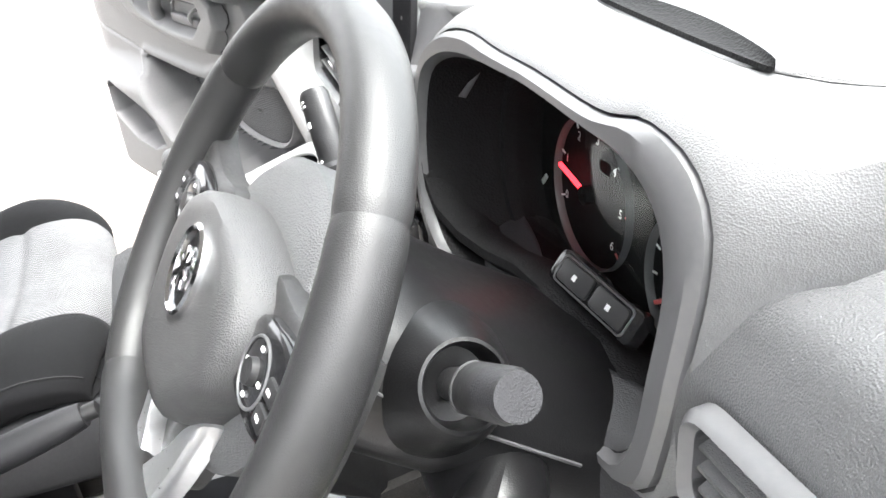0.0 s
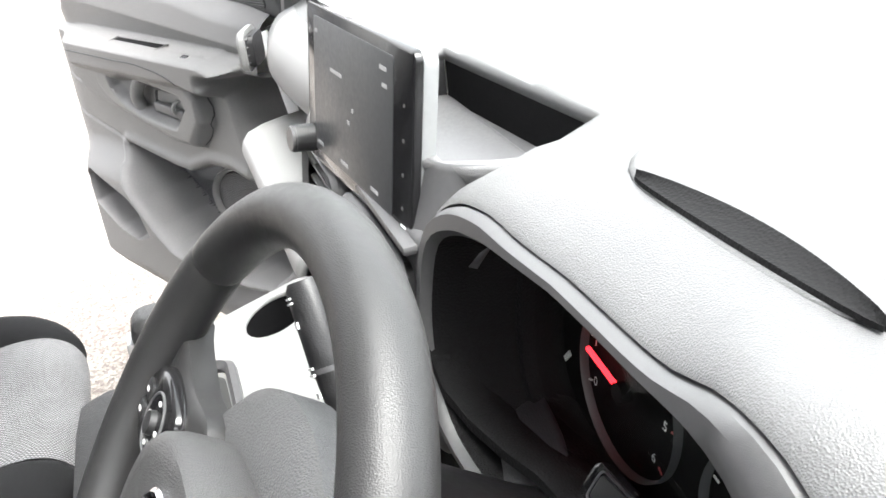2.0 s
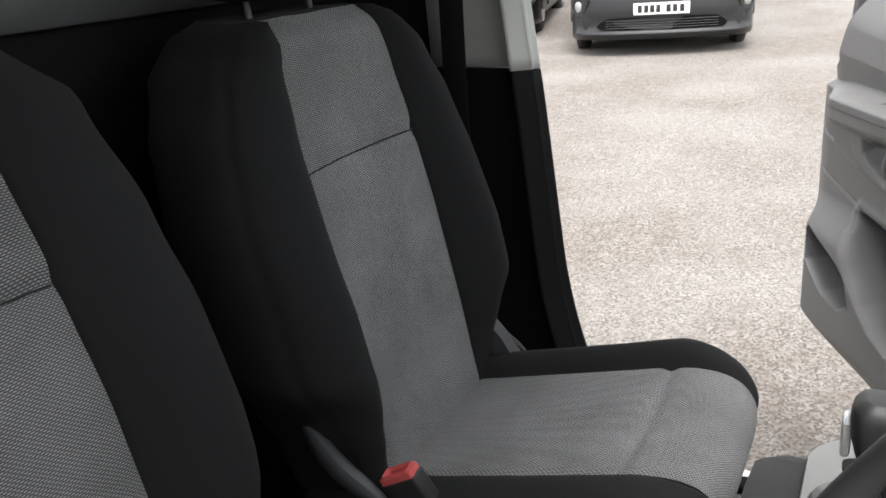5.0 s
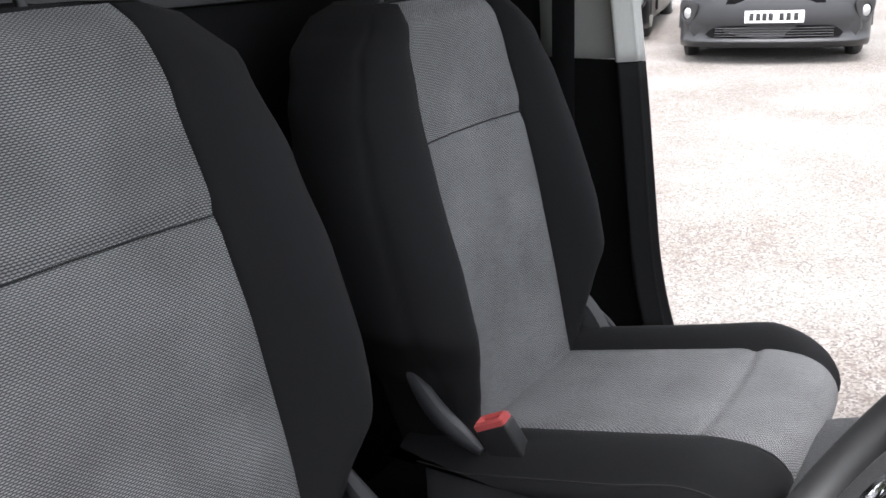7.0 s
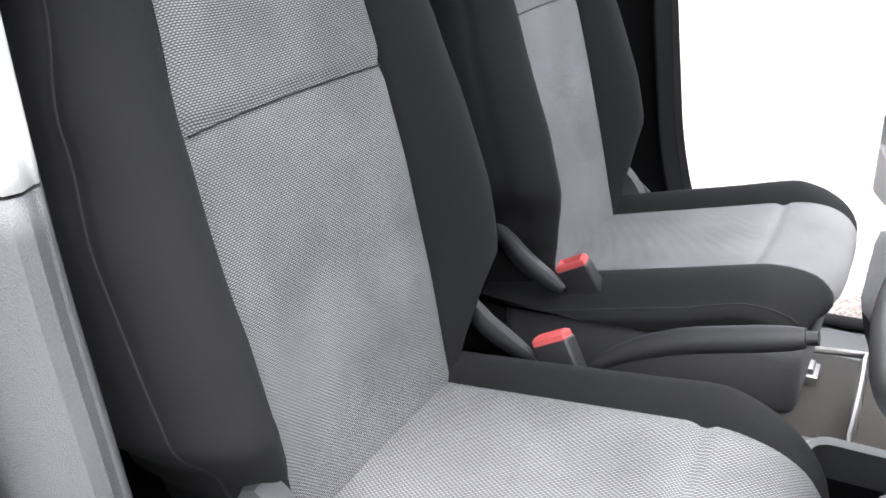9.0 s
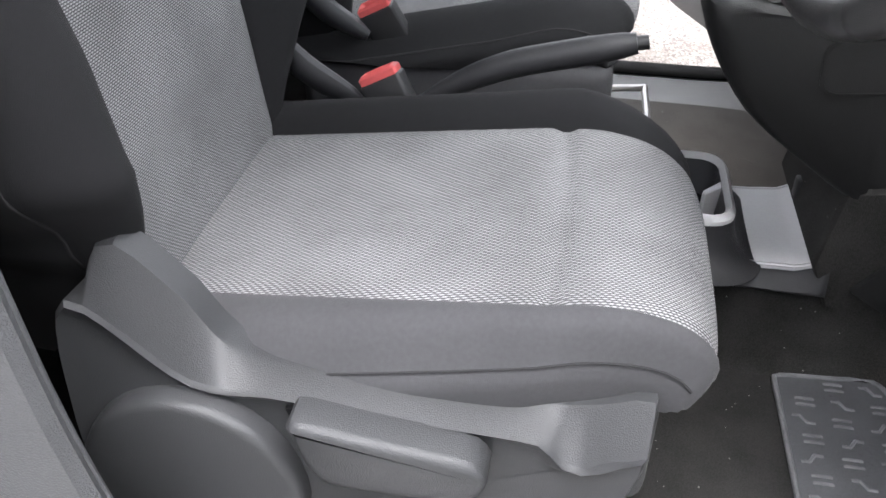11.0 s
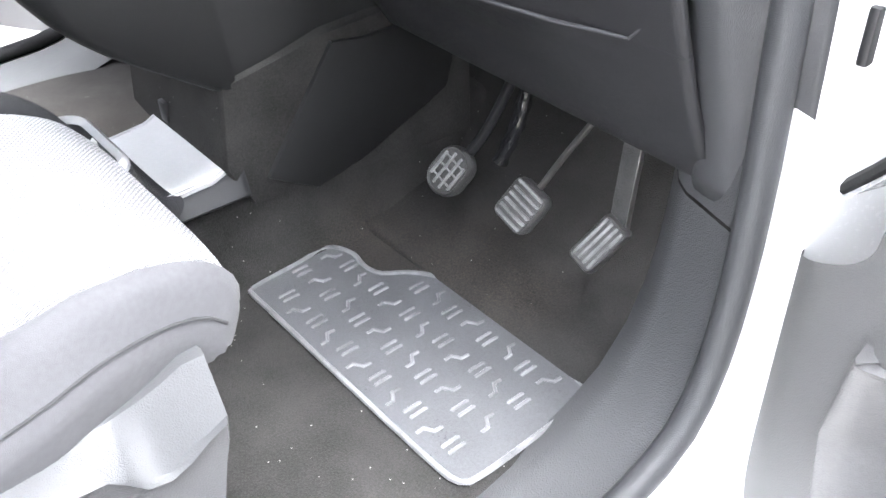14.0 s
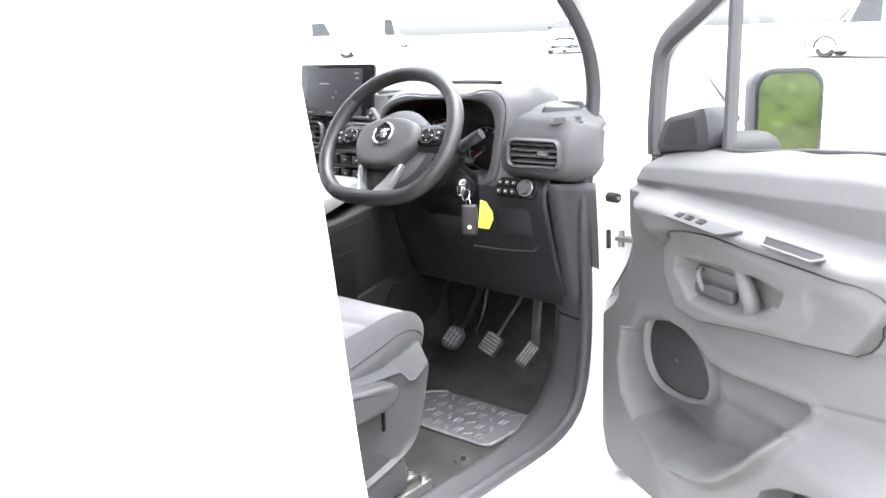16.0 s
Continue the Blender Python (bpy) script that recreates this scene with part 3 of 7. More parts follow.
# ---- seats ----
def seat_parts(name, cx, skew, skew_back, dy, dz, y_back, lean, z_top, side, label, pk=1.0, front=0.0):
    """A front seat; side is +1 where the plastic valance and its lever face the right-hand doorway."""
    seat = thing(name, label, "seat", "front seats", at=(cx, -0.38 + dy, 0.41))
    half, pw = 0.245, 0.155 * (1 if pk > 1 else 0.96)
    spine = smooth_loop([(0, y + dy - front * max(0, (y + 0.25) / 0.14), z + dz) for y, z in ((-0.66, 0.680), (-0.60, 0.690), (-0.45, 0.722), (-0.25, 0.764), (-0.185, 0.771), (-0.142, 0.763), (-0.118, 0.742), (-0.116, 0.716), (-0.145, 0.692))], 80, closed=False)
    taper = 0.17 if side > 0 else 0.10
    seam_i = min(range(80), key=lambda i: abs(spine[i].y - (-0.245 + dy)) + (spine[i].z < 0.72) * 9)

    def at_spine(s):
        i = min(int(s), 78)
        p = spine[i].lerp(spine[i + 1], s - i)
        d = (spine[i + 1] - spine[i]).normalized()
        return p, Vector((0, -d.z, d.y))

    def mx(y):
        """The seat's middle line on plan."""
        return cx + skew * (y - dy + 0.61)

    def ease(u):
        return (1 - math.cos(math.pi * u)) / 2

    def fade(s):
        y = at_spine(s)[0].y - dy
        return min(1, max(0, (-0.10 - y) / 0.12)) * min(1, max(0, (y + 0.72) / 0.12))

    def bow(x, y):
        """How the front edge recedes towards the sides."""
        return 0.055 * min(1.1, abs(x) / half) ** 3.5 * min(1, max(0, (y - dy + 0.32) / 0.17))

    def pillow(d, depth=0.0035, width=0.010):
        return -depth * math.exp(-(d / width) ** 2)

    def cushion_panel(s0, s1):
        def f(u, v):
            s, x = s0 + (s1 - s0) * ease(v), pw * (2 * ease(u) - 1)
            p, nrm = at_spine(s)
            edge = min(pw - abs(x), 0.4)
            rim = min((s - s0), (s1 - s)) * 0.0075
            wide = 1.0 - taper * max(0, (s - seam_i) / (80 - seam_i))
            sag = -0.006 * (1 - (x / pw) ** 2) * fade(s)
            return Vector((mx(p.y) + x * wide, p.y - bow(x, p.y) * (0.5 if side > 0 and x > 0 else 1), p.z)) + nrm * (pillow(edge) + pillow(rim, 0.005, 0.01) + sag + 0.003)
        return sheet(f, 26, 44)

    under(part("cushion_panel", cushion_panel(0, seam_i), WEAVE_LONG, None, "grey woven cloth"), seat)
    under(part("cushion_front_panel", cushion_panel(seam_i, 79), WEAVE_LONG, None, "grey woven cloth"), seat)
    for sg in (1, -1):
        def bolster(u, v):
            s = 79 * v
            p, nrm = at_spine(s)
            fa = fade(s)
            ahead = max(0, (s - seam_i) / (80 - seam_i))
            tuck = max(0, (s - 62) / 17) ** 2
            inner_x = pw * (1 - taper * ahead)
            near = sg > 0
            outer = half if not (near and side > 0) else max(0.603 - 0.03 * ahead - mx(p.y), inner_x + 0.022)
            outer -= 0.05 * tuck * (0 if near and side > 0 else 1)
            up = 0.010 if near else 0.027
            ring = [(-0.02, -0.005), (0.13, 0.6 * up * fa + 0.002), (0.38, up * fa), (0.66, 0.7 * up * fa - 0.006), (0.89, -0.022), (1.02, -0.040), (1.0, -0.056), (0.93, -0.072), (0.7, -0.085)]
            x, h = curve_at(ring, u)
            x = inner_x + (outer - inner_x) * x
            if h < 0:
                h *= 1 - 0.7 * tuck
            q = Vector((mx(p.y) + sg * x, p.y - bow(x, p.y) * (0.5 if near and side > 0 else 1), p.z)) + nrm * max(h, 0)
            if near and side > 0:
                q.y -= 0.05 * max(0, (s - 48) / 31) * max(0, -h) / 0.06
            q.z = max(q.z + min(0, h), (0.688 if side > 0 else 0.675) + dz + 0.022 * tuck)
            return q
        seam_rows = [bolster(0.53, v / 40) for v in range(3, 37)]
        under(part("side_seam", tube([q + Vector((sg * 0.0006, 0, 0)) for q in seam_rows], 0.0013, 6), SEAM, None, "stitched seam"), seat)
        # driver's door-side bolster takes the lighter cloth, painting in the doorway light
        under(part("cushion_bolster", sheet(bolster, 42, 60), CLOTH_LIT if side > 0 and sg > 0 else CLOTH, None, "black cloth side bolster"), seat)
    under(part("cushion_base", box(cx - half + 0.05, cx + half - 0.02, -0.62 + dy, -0.15 + dy, 0.56, 0.685 + dz, 0.02, 3), CLOTH_LIT), seat)

    # backrest
    def y_line(z):
        return y_back - lean * (z - 0.69)

    def bx_mid(z):
        return cx + (0.005 if side > 0 else 0) + skew_back * (z - 0.69)

    z_low, z_seam = 0.64 + dz, 1.12 - 0.016 * (side < 0)
    tall = z_top - 1.285
    HALF = [(0.64, 0.19), (0.74, 0.205), (0.80, 0.235), (0.88, 0.285), (0.95, 0.288), (1.05, 0.288), (1.15, 0.272), (1.22 + tall, 0.24), (1.265 + tall, 0.19), (1.29 + tall, 0.13)]
    PANEL = [(z, w * pk) for z, w in ((0.64, 0.150), (0.70, 0.161), (0.85, 0.167), (0.98, 0.166), (1.12, 0.157), (1.20 + tall, 0.145), (1.29 + tall, 0.126))]

    def back_panel(z0, z1):
        def f(u, v):
            z = z0 + (z1 - z0) * ease(v)
            w = lerp_table(PANEL, z)[0]
            x = w * (2 * ease(u) - 1)
            dip = pillow(w - abs(x)) + pillow(min(z - z0, z1 - z), 0.005, 0.012) - 0.010 * (1 - (x / w) ** 2) + 0.006
            top = -0.03 * max(0, (z - z_top + 0.035) / 0.04) ** 2
            return Vector((bx_mid(z) + x, y_line(z) + dip + top, z))
        return sheet(f, 26, 44)

    under(part("backrest_lower_panel", back_panel(z_low, z_seam), WEAVE, None, "grey woven cloth"), seat)
    under(part("backrest_upper_panel", back_panel(z_seam, z_top), WEAVE, None, "grey woven cloth"), seat)
    def seam_line(fn, n=20):
        return [fn(i / n) for i in range(n + 1)]
    wseam = lerp_table(PANEL, z_seam)[0]
    under(part("back_seam", tube(seam_line(lambda t: Vector((bx_mid(z_seam) + wseam * 0.965 * (2 * t - 1), y_line(z_seam) - 0.0065 + 0.0105 * (2 * t - 1) ** 2, z_seam))), 0.0012, 8), SEAM, None, "deep sewn fold"), seat)
    p_s, n_s = at_spine(seam_i)
    under(part("cushion_seam", tube(seam_line(lambda t: Vector((mx(p_s.y) + pw * (2 * t - 1) * 0.90, p_s.y - bow(pw * (2 * t - 1), p_s.y), p_s.z)) + n_s * (-0.0055 - 0.0055 * (1 - (2 * t - 1) ** 2) * 1.0)), 0.0016, 8), SEAM, None, "sewn fold"), seat)
    for sg in (1, -1):
        def wing(u, v):
            z = z_low + (z_top - z_low) * v
            w, h = lerp_table(PANEL, z)[0], lerp_table(HALF, z)[0] + ((0.014 if sg > 0 else 0.027 * min(1, max(0, (z - 0.78) / 0.12))) if side > 0 else 0)
            push = 0.062 * min(1, max(0, (z - 0.70) / 0.16)) * (1 - 0.75 * max(0, (z - 0.95) / 0.34))
            ring = [(0, -0.003), (0.06, 0.2 * push + 0.004), (0.3, 0.85 * push + 0.008), (0.55, 1.0 * push + 0.006), (0.8, 0.72 * push - 0.004), (0.95, 0.2 * push - 0.02), (1.0, -0.05), (0.98, -0.09), (0.9, -0.125), (0.6, -0.14), (0.0, -0.145)]
            a, b = curve_at(ring, u)
            crease = -0.003 * math.exp(-((u - 0.47) / 0.012) ** 2)
            base = w if u <= 0.9 else w * (1 - (u - 0.9) / 0.1)
            round_top = -0.03 * max(0, (z - z_top + 0.035) / 0.04) ** 2
            return Vector((bx_mid(z) + sg * (base + (h - w) * a + crease), y_line(z) + b + (round_top if b > -0.05 else -round_top), z))
        under(part("backrest_bolster", sheet(wing, 60, 50), CLOTH, None, "black cloth side bolster"), seat)
        if side * sg > 0:
            under(part("bolster_seam", tube([wing(0.47, 0.06 + 0.9 * i / 40) + Vector((sg * 0.0005, 0.0004, 0)) for i in range(41)], 0.0014, 6), SEAM, None, "stitched seam"), seat)
    cap = [Vector((bx_mid(z_top) + x, y_line(z_top) + y, z_top - 0.002 + 0.012 * (1 - (x / 0.13) ** 2))) for x, y in rounded(-0.13, 0.13, -0.13, -0.03, 0.03)]
    cap_low = [Vector((v.x, v.y, z_top - 0.035)) for v in cap]
    under(part("backrest_top", loft([cap_low, cap]), CLOTH), seat)
    for sg in (1, -1):
        under(part("headrest_post", rod((bx_mid(1.3) + sg * 0.07, y_line(z_top) - 0.07, z_top - 0.015), (bx_mid(1.3) + sg * 0.07, y_line(z_top) - 0.08, z_top + 0.06), 0.006), PLASTIC_DARK), seat)
    pad = [[Vector((bx_mid(1.3) + x * k, y_line(z_top) - 0.075 + y * k, z + tall - 0.03)) for x, y in rounded(-0.125, 0.125, -0.05, 0.05, 0.035)] for z, k in ((1.335, 0.72), (1.345, 0.93), (1.40, 1.0), (1.47, 0.98), (1.515, 0.86), (1.53, 0.6))]
    under(subdiv(part("headrest", loft(pad), CLOTH), 1), seat)

    # recliner levers and hinge covers
    for sg in (1, -1):
        p0 = Vector((cx + sg * 0.225, -0.63 + dy, 0.80))
        path = smooth_loop([p0, p0 + Vector((sg * 0.004, 0.05, -0.055)), p0 + Vector((sg * 0.006, 0.12, -0.095))], 10, closed=False)
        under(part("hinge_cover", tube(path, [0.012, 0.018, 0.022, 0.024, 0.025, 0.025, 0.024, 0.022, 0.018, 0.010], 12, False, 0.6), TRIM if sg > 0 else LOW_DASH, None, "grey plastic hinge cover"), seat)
    # buckle on the inner side
    bx, by, bz = (0.113, -0.478, 0.722) if side > 0 else (-0.128, -0.540, 0.722)
    tilt = Matrix.Translation((bx, by, bz)) @ Matrix.Rotation(radians(28), 4, "X") @ Matrix.Rotation(radians(-8 * side), 4, "Y")
    under(part("buckle_body", box(-0.014, 0.014, -0.028, 0.028, -0.07, 0.02, 0.005, 3, tilt), PLASTIC_DARK), seat)
    under(part("buckle_button", ring_plate(rounded(-0.0125, 0.0125, -0.026, 0.026, 0.004), rounded(-0.006, 0.006, -0.016, 0.016, 0.002), 0.012, tilt @ Matrix.Translation((0, 0, 0.018))), RED, None, "red buckle button"), seat)
    under(part("buckle_stalk", rod((bx, by - 0.02, bz - 0.05), (bx, by - 0.06, bz - 0.17), 0.012, 0.014), PLASTIC_DARK), seat)

    # plastic valance on the door side
    vx = cx + side * (half + (0.022 if side > 0 else -0.012))
    face = Matrix(((0, 0, side, vx), (1, 0, 0, dy), (0, 1, 0, dz), (0, 0, 0, 1)))
    TOPS = [(-0.160, 0.716), (-0.207, 0.706), (-0.287, 0.696), (-0.383, 0.702), (-0.48, 0.707), (-0.512, 0.728), (-0.543, 0.772), (-0.60, 0.805)]
    CREASE = [(-0.164, 0.680), (-0.197, 0.662), (-0.219, 0.659), (-0.236, 0.677), (-0.253, 0.687), (-0.376, 0.693), (-0.457, 0.698), (-0.53, 0.70), (-0.62, 0.768)]
    LOW = [(-0.64, 0.66), (-0.63, 0.56), (-0.57, 0.485), (-0.48, 0.475), (-0.36, 0.485), (-0.27, 0.505), (-0.215, 0.53), (-0.188, 0.58), (-0.172, 0.642)]
    high, low_ = smooth_loop([(*p, 0) for p in TOPS + LOW], 80), smooth_loop([(*p, 0) for p in CREASE + LOW], 80)
    mid = Vector((-0.40, 0.58, 0))

    def laid(line_, k, z):
        return [face @ Vector((mid.x + (p.x - mid.x) * k, mid.y + (p.y - mid.y) * k, z)) for p in line_]

    def valance():
        return loft([laid(high, 0.99, -0.045), laid(high, 1.0, -0.022), laid(high, 0.995, -0.016), laid(low_, 1.0, 0.008), laid(low_, 0.985, 0.014), laid(low_, 0.965, 0.012), laid(low_, 0.90, 0.006), laid(low_, 0.4, 0.008), laid(low_, 0.05, 0.010)])
    under(part("valance", valance(), VALANCE, None, "grey plastic seat valance"), seat)
    if side > 0:
        # black plate paints the small shadow at the rear of the lever
        under(part("lever_shadow", plate([(-0.448, 0.688), (-0.428, 0.692), (-0.420, 0.654), (-0.434, 0.646)], 0.005, face @ Matrix.Translation((0, 0, 0.010)), 0.001), FACE, None, "dark plate for the shadow behind the lever"), seat)
        lev = smooth_loop([(-0.435, 0.702, 0), (-0.371, 0.694, 0), (-0.305, 0.686, 0), (-0.288, 0.678, 0), (-0.282, 0.662, 0), (-0.297, 0.643, 0), (-0.346, 0.637, 0), (-0.403, 0.638, 0), (-0.424, 0.654, 0), (-0.434, 0.684, 0)], 40)
        under(part("height_lever", plate([(p.x, p.y) for p in lev], 0.034, face @ Matrix.Translation((0, 0, 0.012)), 0.009, 3), VALANCE, None, "grey height lever"), seat)
        disc = [(-0.535 + 0.100 * math.cos(a), 0.585 + 0.105 * math.sin(a)) for a in (2 * math.pi * i / 32 for i in range(32))]
        under(part("hinge_disc", plate(disc, 0.026, face @ Matrix.Translation((0, 0, 0.004)), 0.009, 3), VALANCE), seat)
        under(part("valance_slot", box(vx + 0.018, vx + 0.024, -0.312, -0.305, 0.588, 0.625, 0.002), FACE), seat)
    if side > 0:
        for ry in (0.575, 0.612):
            under(part("runner_end", box(ry - 0.012, ry + 0.012, -0.34, -0.165, 0.402, 0.424, 0.003), STEEL, None, "bare steel runner end"), seat)
            under(part("runner_bolt", rod((ry, -0.178, 0.42), (ry, -0.178, 0.437), 0.008, 0.008, 6), STEEL), seat)
        under(part("runner_skirt", box(0.575, 0.622, -0.60, -0.235, 0.43, 0.50, 0.008, 2), TRIM, None, "grey skirt over the runner"), seat)
    # runners
    for sg in (1, -1):
        rx = cx + sg * 0.185
        under(part("runner_rail", box(rx - 0.02, rx + 0.02, -0.66 + dy, -0.16 + dy, 0.402, 0.43, 0.004), STEEL, None, "bare steel runner"), seat)
        under(part("runner_foot", box(rx - 0.03, rx + 0.03, -0.20 + dy, -0.15 + dy, 0.4, 0.418, 0.003), STEEL), seat)
        under(part("seat_leg", box(rx - 0.012, rx + 0.012, -0.58 + dy, -0.22 + dy, 0.425, 0.58, 0.004), PLASTIC_DARK), seat)
    if side < 0:
        under(part("slide_bar", tube(smooth_loop([(cx - 0.15, -0.25 + dy, 0.47), (cx - 0.15, -0.09 + dy, 0.50 + dz), (cx - 0.12, -0.075 + dy, 0.503 + dz), (cx + 0.12, -0.075 + dy, 0.503 + dz), (cx + 0.15, -0.09 + dy, 0.50 + dz), (cx + 0.15, -0.25 + dy, 0.47)], 30, closed=False), 0.007, 8), STEEL), seat)
    return seat


seat_parts("driver_seat", 0.347, 0.16, 0.06, 0.0, 0.0, -0.607, 0.135, 1.328, 1, "black cloth driver's seat with grey woven panels", 1.03)
seat_parts("passenger_seat", -0.332, -0.05, 0.0, -0.045, -0.012, -0.604, 0.21, 1.292, -1, "black cloth passenger seat with grey woven panels", 0.915, 0.006)
# ---- dashboard ----
dash = thing("dashboard", "charcoal grained plastic dashboard with cowled instruments", "dashboard")
CL = frame_at((0.37, 0.184, 1.10), (1, 0, 0), (0, math.sin(radians(4)), math.cos(radians(4))))
OUTER = smooth_loop([(x, y, 0) for x, y in ((-0.178, -0.06), (-0.178, -0.01), (-0.163, 0.035), (-0.128, 0.062), (-0.085, 0.072), (-0.045, 0.070), (0.03, 0.071), (0.090, 0.073), (0.131, 0.083), (0.168, 0.078), (0.188, 0.060), (0.193, 0.030), (0.187, -0.02), (0.180, -0.07), (0.165, -0.115), (0.11, -0.13), (-0.09, -0.13), (-0.16, -0.11))], 76)
INNER = smooth_loop([(x, y, 0) for x, y in ((-0.166, -0.055), (-0.165, -0.012), (-0.152, 0.026), (-0.120, 0.046), (-0.08, 0.056), (-0.04, 0.060), (0.03, 0.063), (0.090, 0.062), (0.128, 0.058), (0.152, 0.045), (0.164, 0.024), (0.166, -0.002), (0.161, -0.04), (0.154, -0.085), (0.138, -0.112), (0.10, -0.120), (-0.09, -0.120), (-0.148, -0.10))], 76)


def cl(p, z, k=1.0, c=(0.0, -0.03)):
    reach = 0.016 * max(0, -p.x / 0.16) * (1 if z > -0.03 else 0.3)
    return CL @ Vector((c[0] + (p.x - c[0]) * k, c[1] + (p.y - c[1]) * k, z + reach))


def top_profile(x):
    """(ridge height, rear edge y, rear drop) of the top pad along x."""
    return lerp_table([(-0.80, 1.115, 0.24, 0.03), (-0.6, 1.135, 0.215, 0.03), (-0.20, 1.165, 0.215, 0.02), (-0.12, 1.172, 0.18, 0.004), (0.17, 1.173, 0.18, 0.004), (0.20, 1.174, 0.195, 0.004), (0.24, 1.182, 0.232, 0.008), (0.30, 1.196, 0.238, 0.010), (0.50, 1.196, 0.238, 0.010), (0.545, 1.184, 0.235, 0.02), (0.60, 1.158, 0.22, 0.04), (0.70, 1.145, 0.20, 0.045), (0.80, 1.13, 0.215, 0.03)], x)


def pad_z(x, y):
    ridge, rear, drop = top_profile(x)
    v = max(0, (y - rear) / (0.92 - rear)) ** (1 / 1.25)
    return ridge - drop * max(0, 1 - v / 0.16) ** 2 - (ridge - 1.06) * max(0, (v - 0.45) / 0.55) ** 1.6


def pad(u, v):
    x = -0.80 + 1.555 * u
    rear = top_profile(x)[1]
    y = rear + (0.92 - rear) * v ** 1.25
    k = max(0, (x - 0.69) / 0.065) ** 2
    return Vector((x, y + 0.05 * k * (1 - v), pad_z(x, y) - 0.022 * k))


TRAY = [(-0.10, 0.192), (-0.10, 0.292), (0.165, 0.321), (0.222, 0.240), (0.184, 0.192)]


def in_tray(x, y):
    return all((bx - ax) * (y - ay) - (by - ay) * (x - ax) < 0 for (ax, ay), (bx, by) in zip(TRAY, TRAY[1:] + TRAY[:1]))


def top_pad():
    """The pad with a tray let in behind the display."""
    bm = sheet(pad, 128, 44)
    for (ax, ay), (bx, by) in zip(TRAY, TRAY[1:] + TRAY[:1]):
        near = [f for f in bm.faces if -0.16 < f.calc_center_median().x < 0.27 and f.calc_center_median().y < 0.40]
        geom = near + list({e for f in near for e in f.edges}) + list({v for f in near for v in f.verts})
        bmesh.ops.bisect_plane(bm, geom=geom, dist=1e-5, plane_co=(ax, ay, 0), plane_no=(by - ay, ax - bx, 0))
    gone = [f for f in bm.faces if in_tray(*f.calc_center_median().xy)]
    bmesh.ops.delete(bm, geom=gone, context="FACES")
    return bm


thick(part("top_pad", top_pad(), PLASTIC, dash, "charcoal leather-grain top pad"), 0.012)

# tray behind the display
part("tray_floor", loft([[Vector((x, y, 1.112)) for x, y in TRAY], [Vector((x, y, 1.120)) for x, y in TRAY]]), PLASTIC_SMOOTH, dash, "smooth tray floor")
part("tray_back", plate([(0, 0), (0.267, 0), (0.267, 0.052), (0, 0.053)], 0.003, frame_at((-0.10, 0.2925, 1.118), (0.265, 0.029, 0), (0, 0, 1)) @ Matrix.Translation((0, 0, -0.003)), 0), FACE, dash, "dark tray back")
part("tray_side", plate([(0, 0), (0.099, 0), (0.099, 0.056), (0, 0.053)], 0.003, frame_at((0.165, 0.321, 1.118), (0.057, -0.081, 0), (0, 0, 1)) @ Matrix.Translation((0, 0, -0.003)), 0), PLASTIC_SMOOTH, dash)
part("tray_end", box(-0.104, -0.10, 0.192, 0.292, 1.11, 1.17, 0.001), PLASTIC_DARK, dash)


def tray_cheek(u, v):
    high = curve_at([(0.08, 0.182, 1.169), (0.15, 0.183, 1.170), (0.19, 0.190, 1.171), (0.222, 0.222, 1.174), (0.25, 0.236, 1.180)], u)
    low = curve_at([(0.08, 0.166, 1.12), (0.15, 0.167, 1.12), (0.19, 0.170, 1.115), (0.205, 0.184, 1.105), (0.215, 0.20, 1.10)], u)
    f = v ** 1.5
    return Vector(high).lerp(Vector(low), v) + Vector((0, 0.004 * (v - f), 0))


thick(part("tray_cheek", sheet(tray_cheek, 16, 10), PLASTIC_SMOOTH, dash), 0.006)

# lid over the instruments, with a finger slot along its rear edge
lid_line = smooth_loop([(x, y, 0) for x, y in ((0.311, 0.262), (0.345, 0.254), (0.42, 0.250), (0.493, 0.260), (0.526, 0.295), (0.54, 0.36), (0.53, 0.44), (0.48, 0.50), (0.40, 0.51), (0.335, 0.48), (0.295, 0.44), (0.272, 0.38), (0.275, 0.32), (0.288, 0.285))], 64)


def lid():
    mid = Vector((0.41, 0.375, 0))
    rings = []
    for k, h in ((1.0, -0.004), (1.0, 0.0012), (0.99, 0.0026), (0.97, 0.0031), (0.93, 0.0032), (0.8, 0.0032), (0.6, 0.0032), (0.4, 0.0032), (0.2, 0.0032), (0.02, 0.0032)):
        ring = [mid + (p - mid) * k for p in lid_line]
        rings.append([Vector((q.x, q.y, pad_z(q.x, q.y) + h)) for q in ring])
    return loft(rings)


part("lid", lid(), PLASTIC, dash, "grained storage lid")
part("lid_gap", tube([Vector((p.x, p.y, pad_z(p.x, p.y) + 0.0004)) for p in lid_line], 0.0008, 6, True), PLASTIC_DARK, dash)


def slot():
    rows = []
    for i in range(25):
        t = i / 24
        x = 0.326 + 0.176 * t
        w = 0.0095 * math.sin(math.pi * t) ** 0.7 + 0.0006
        y = 0.257 + 0.0045 * math.sin(math.pi * t) + 0.004 * t
        z = pad_z(x, y) + 0.0036
        rows.append([Vector((x, y - w, z - 0.002)), Vector((x, y - w * 0.9, z + 0.0008)), Vector((x, y - w * 0.4, z + 0.0006)), Vector((x, y + w * 0.4, z + 0.0024)), Vector((x, y + w * 0.85, z + 0.0046)), Vector((x, y + w, z + 0.003)), Vector((x, y + w * 1.05, z - 0.002))])
    return loft(rows, closed=False)


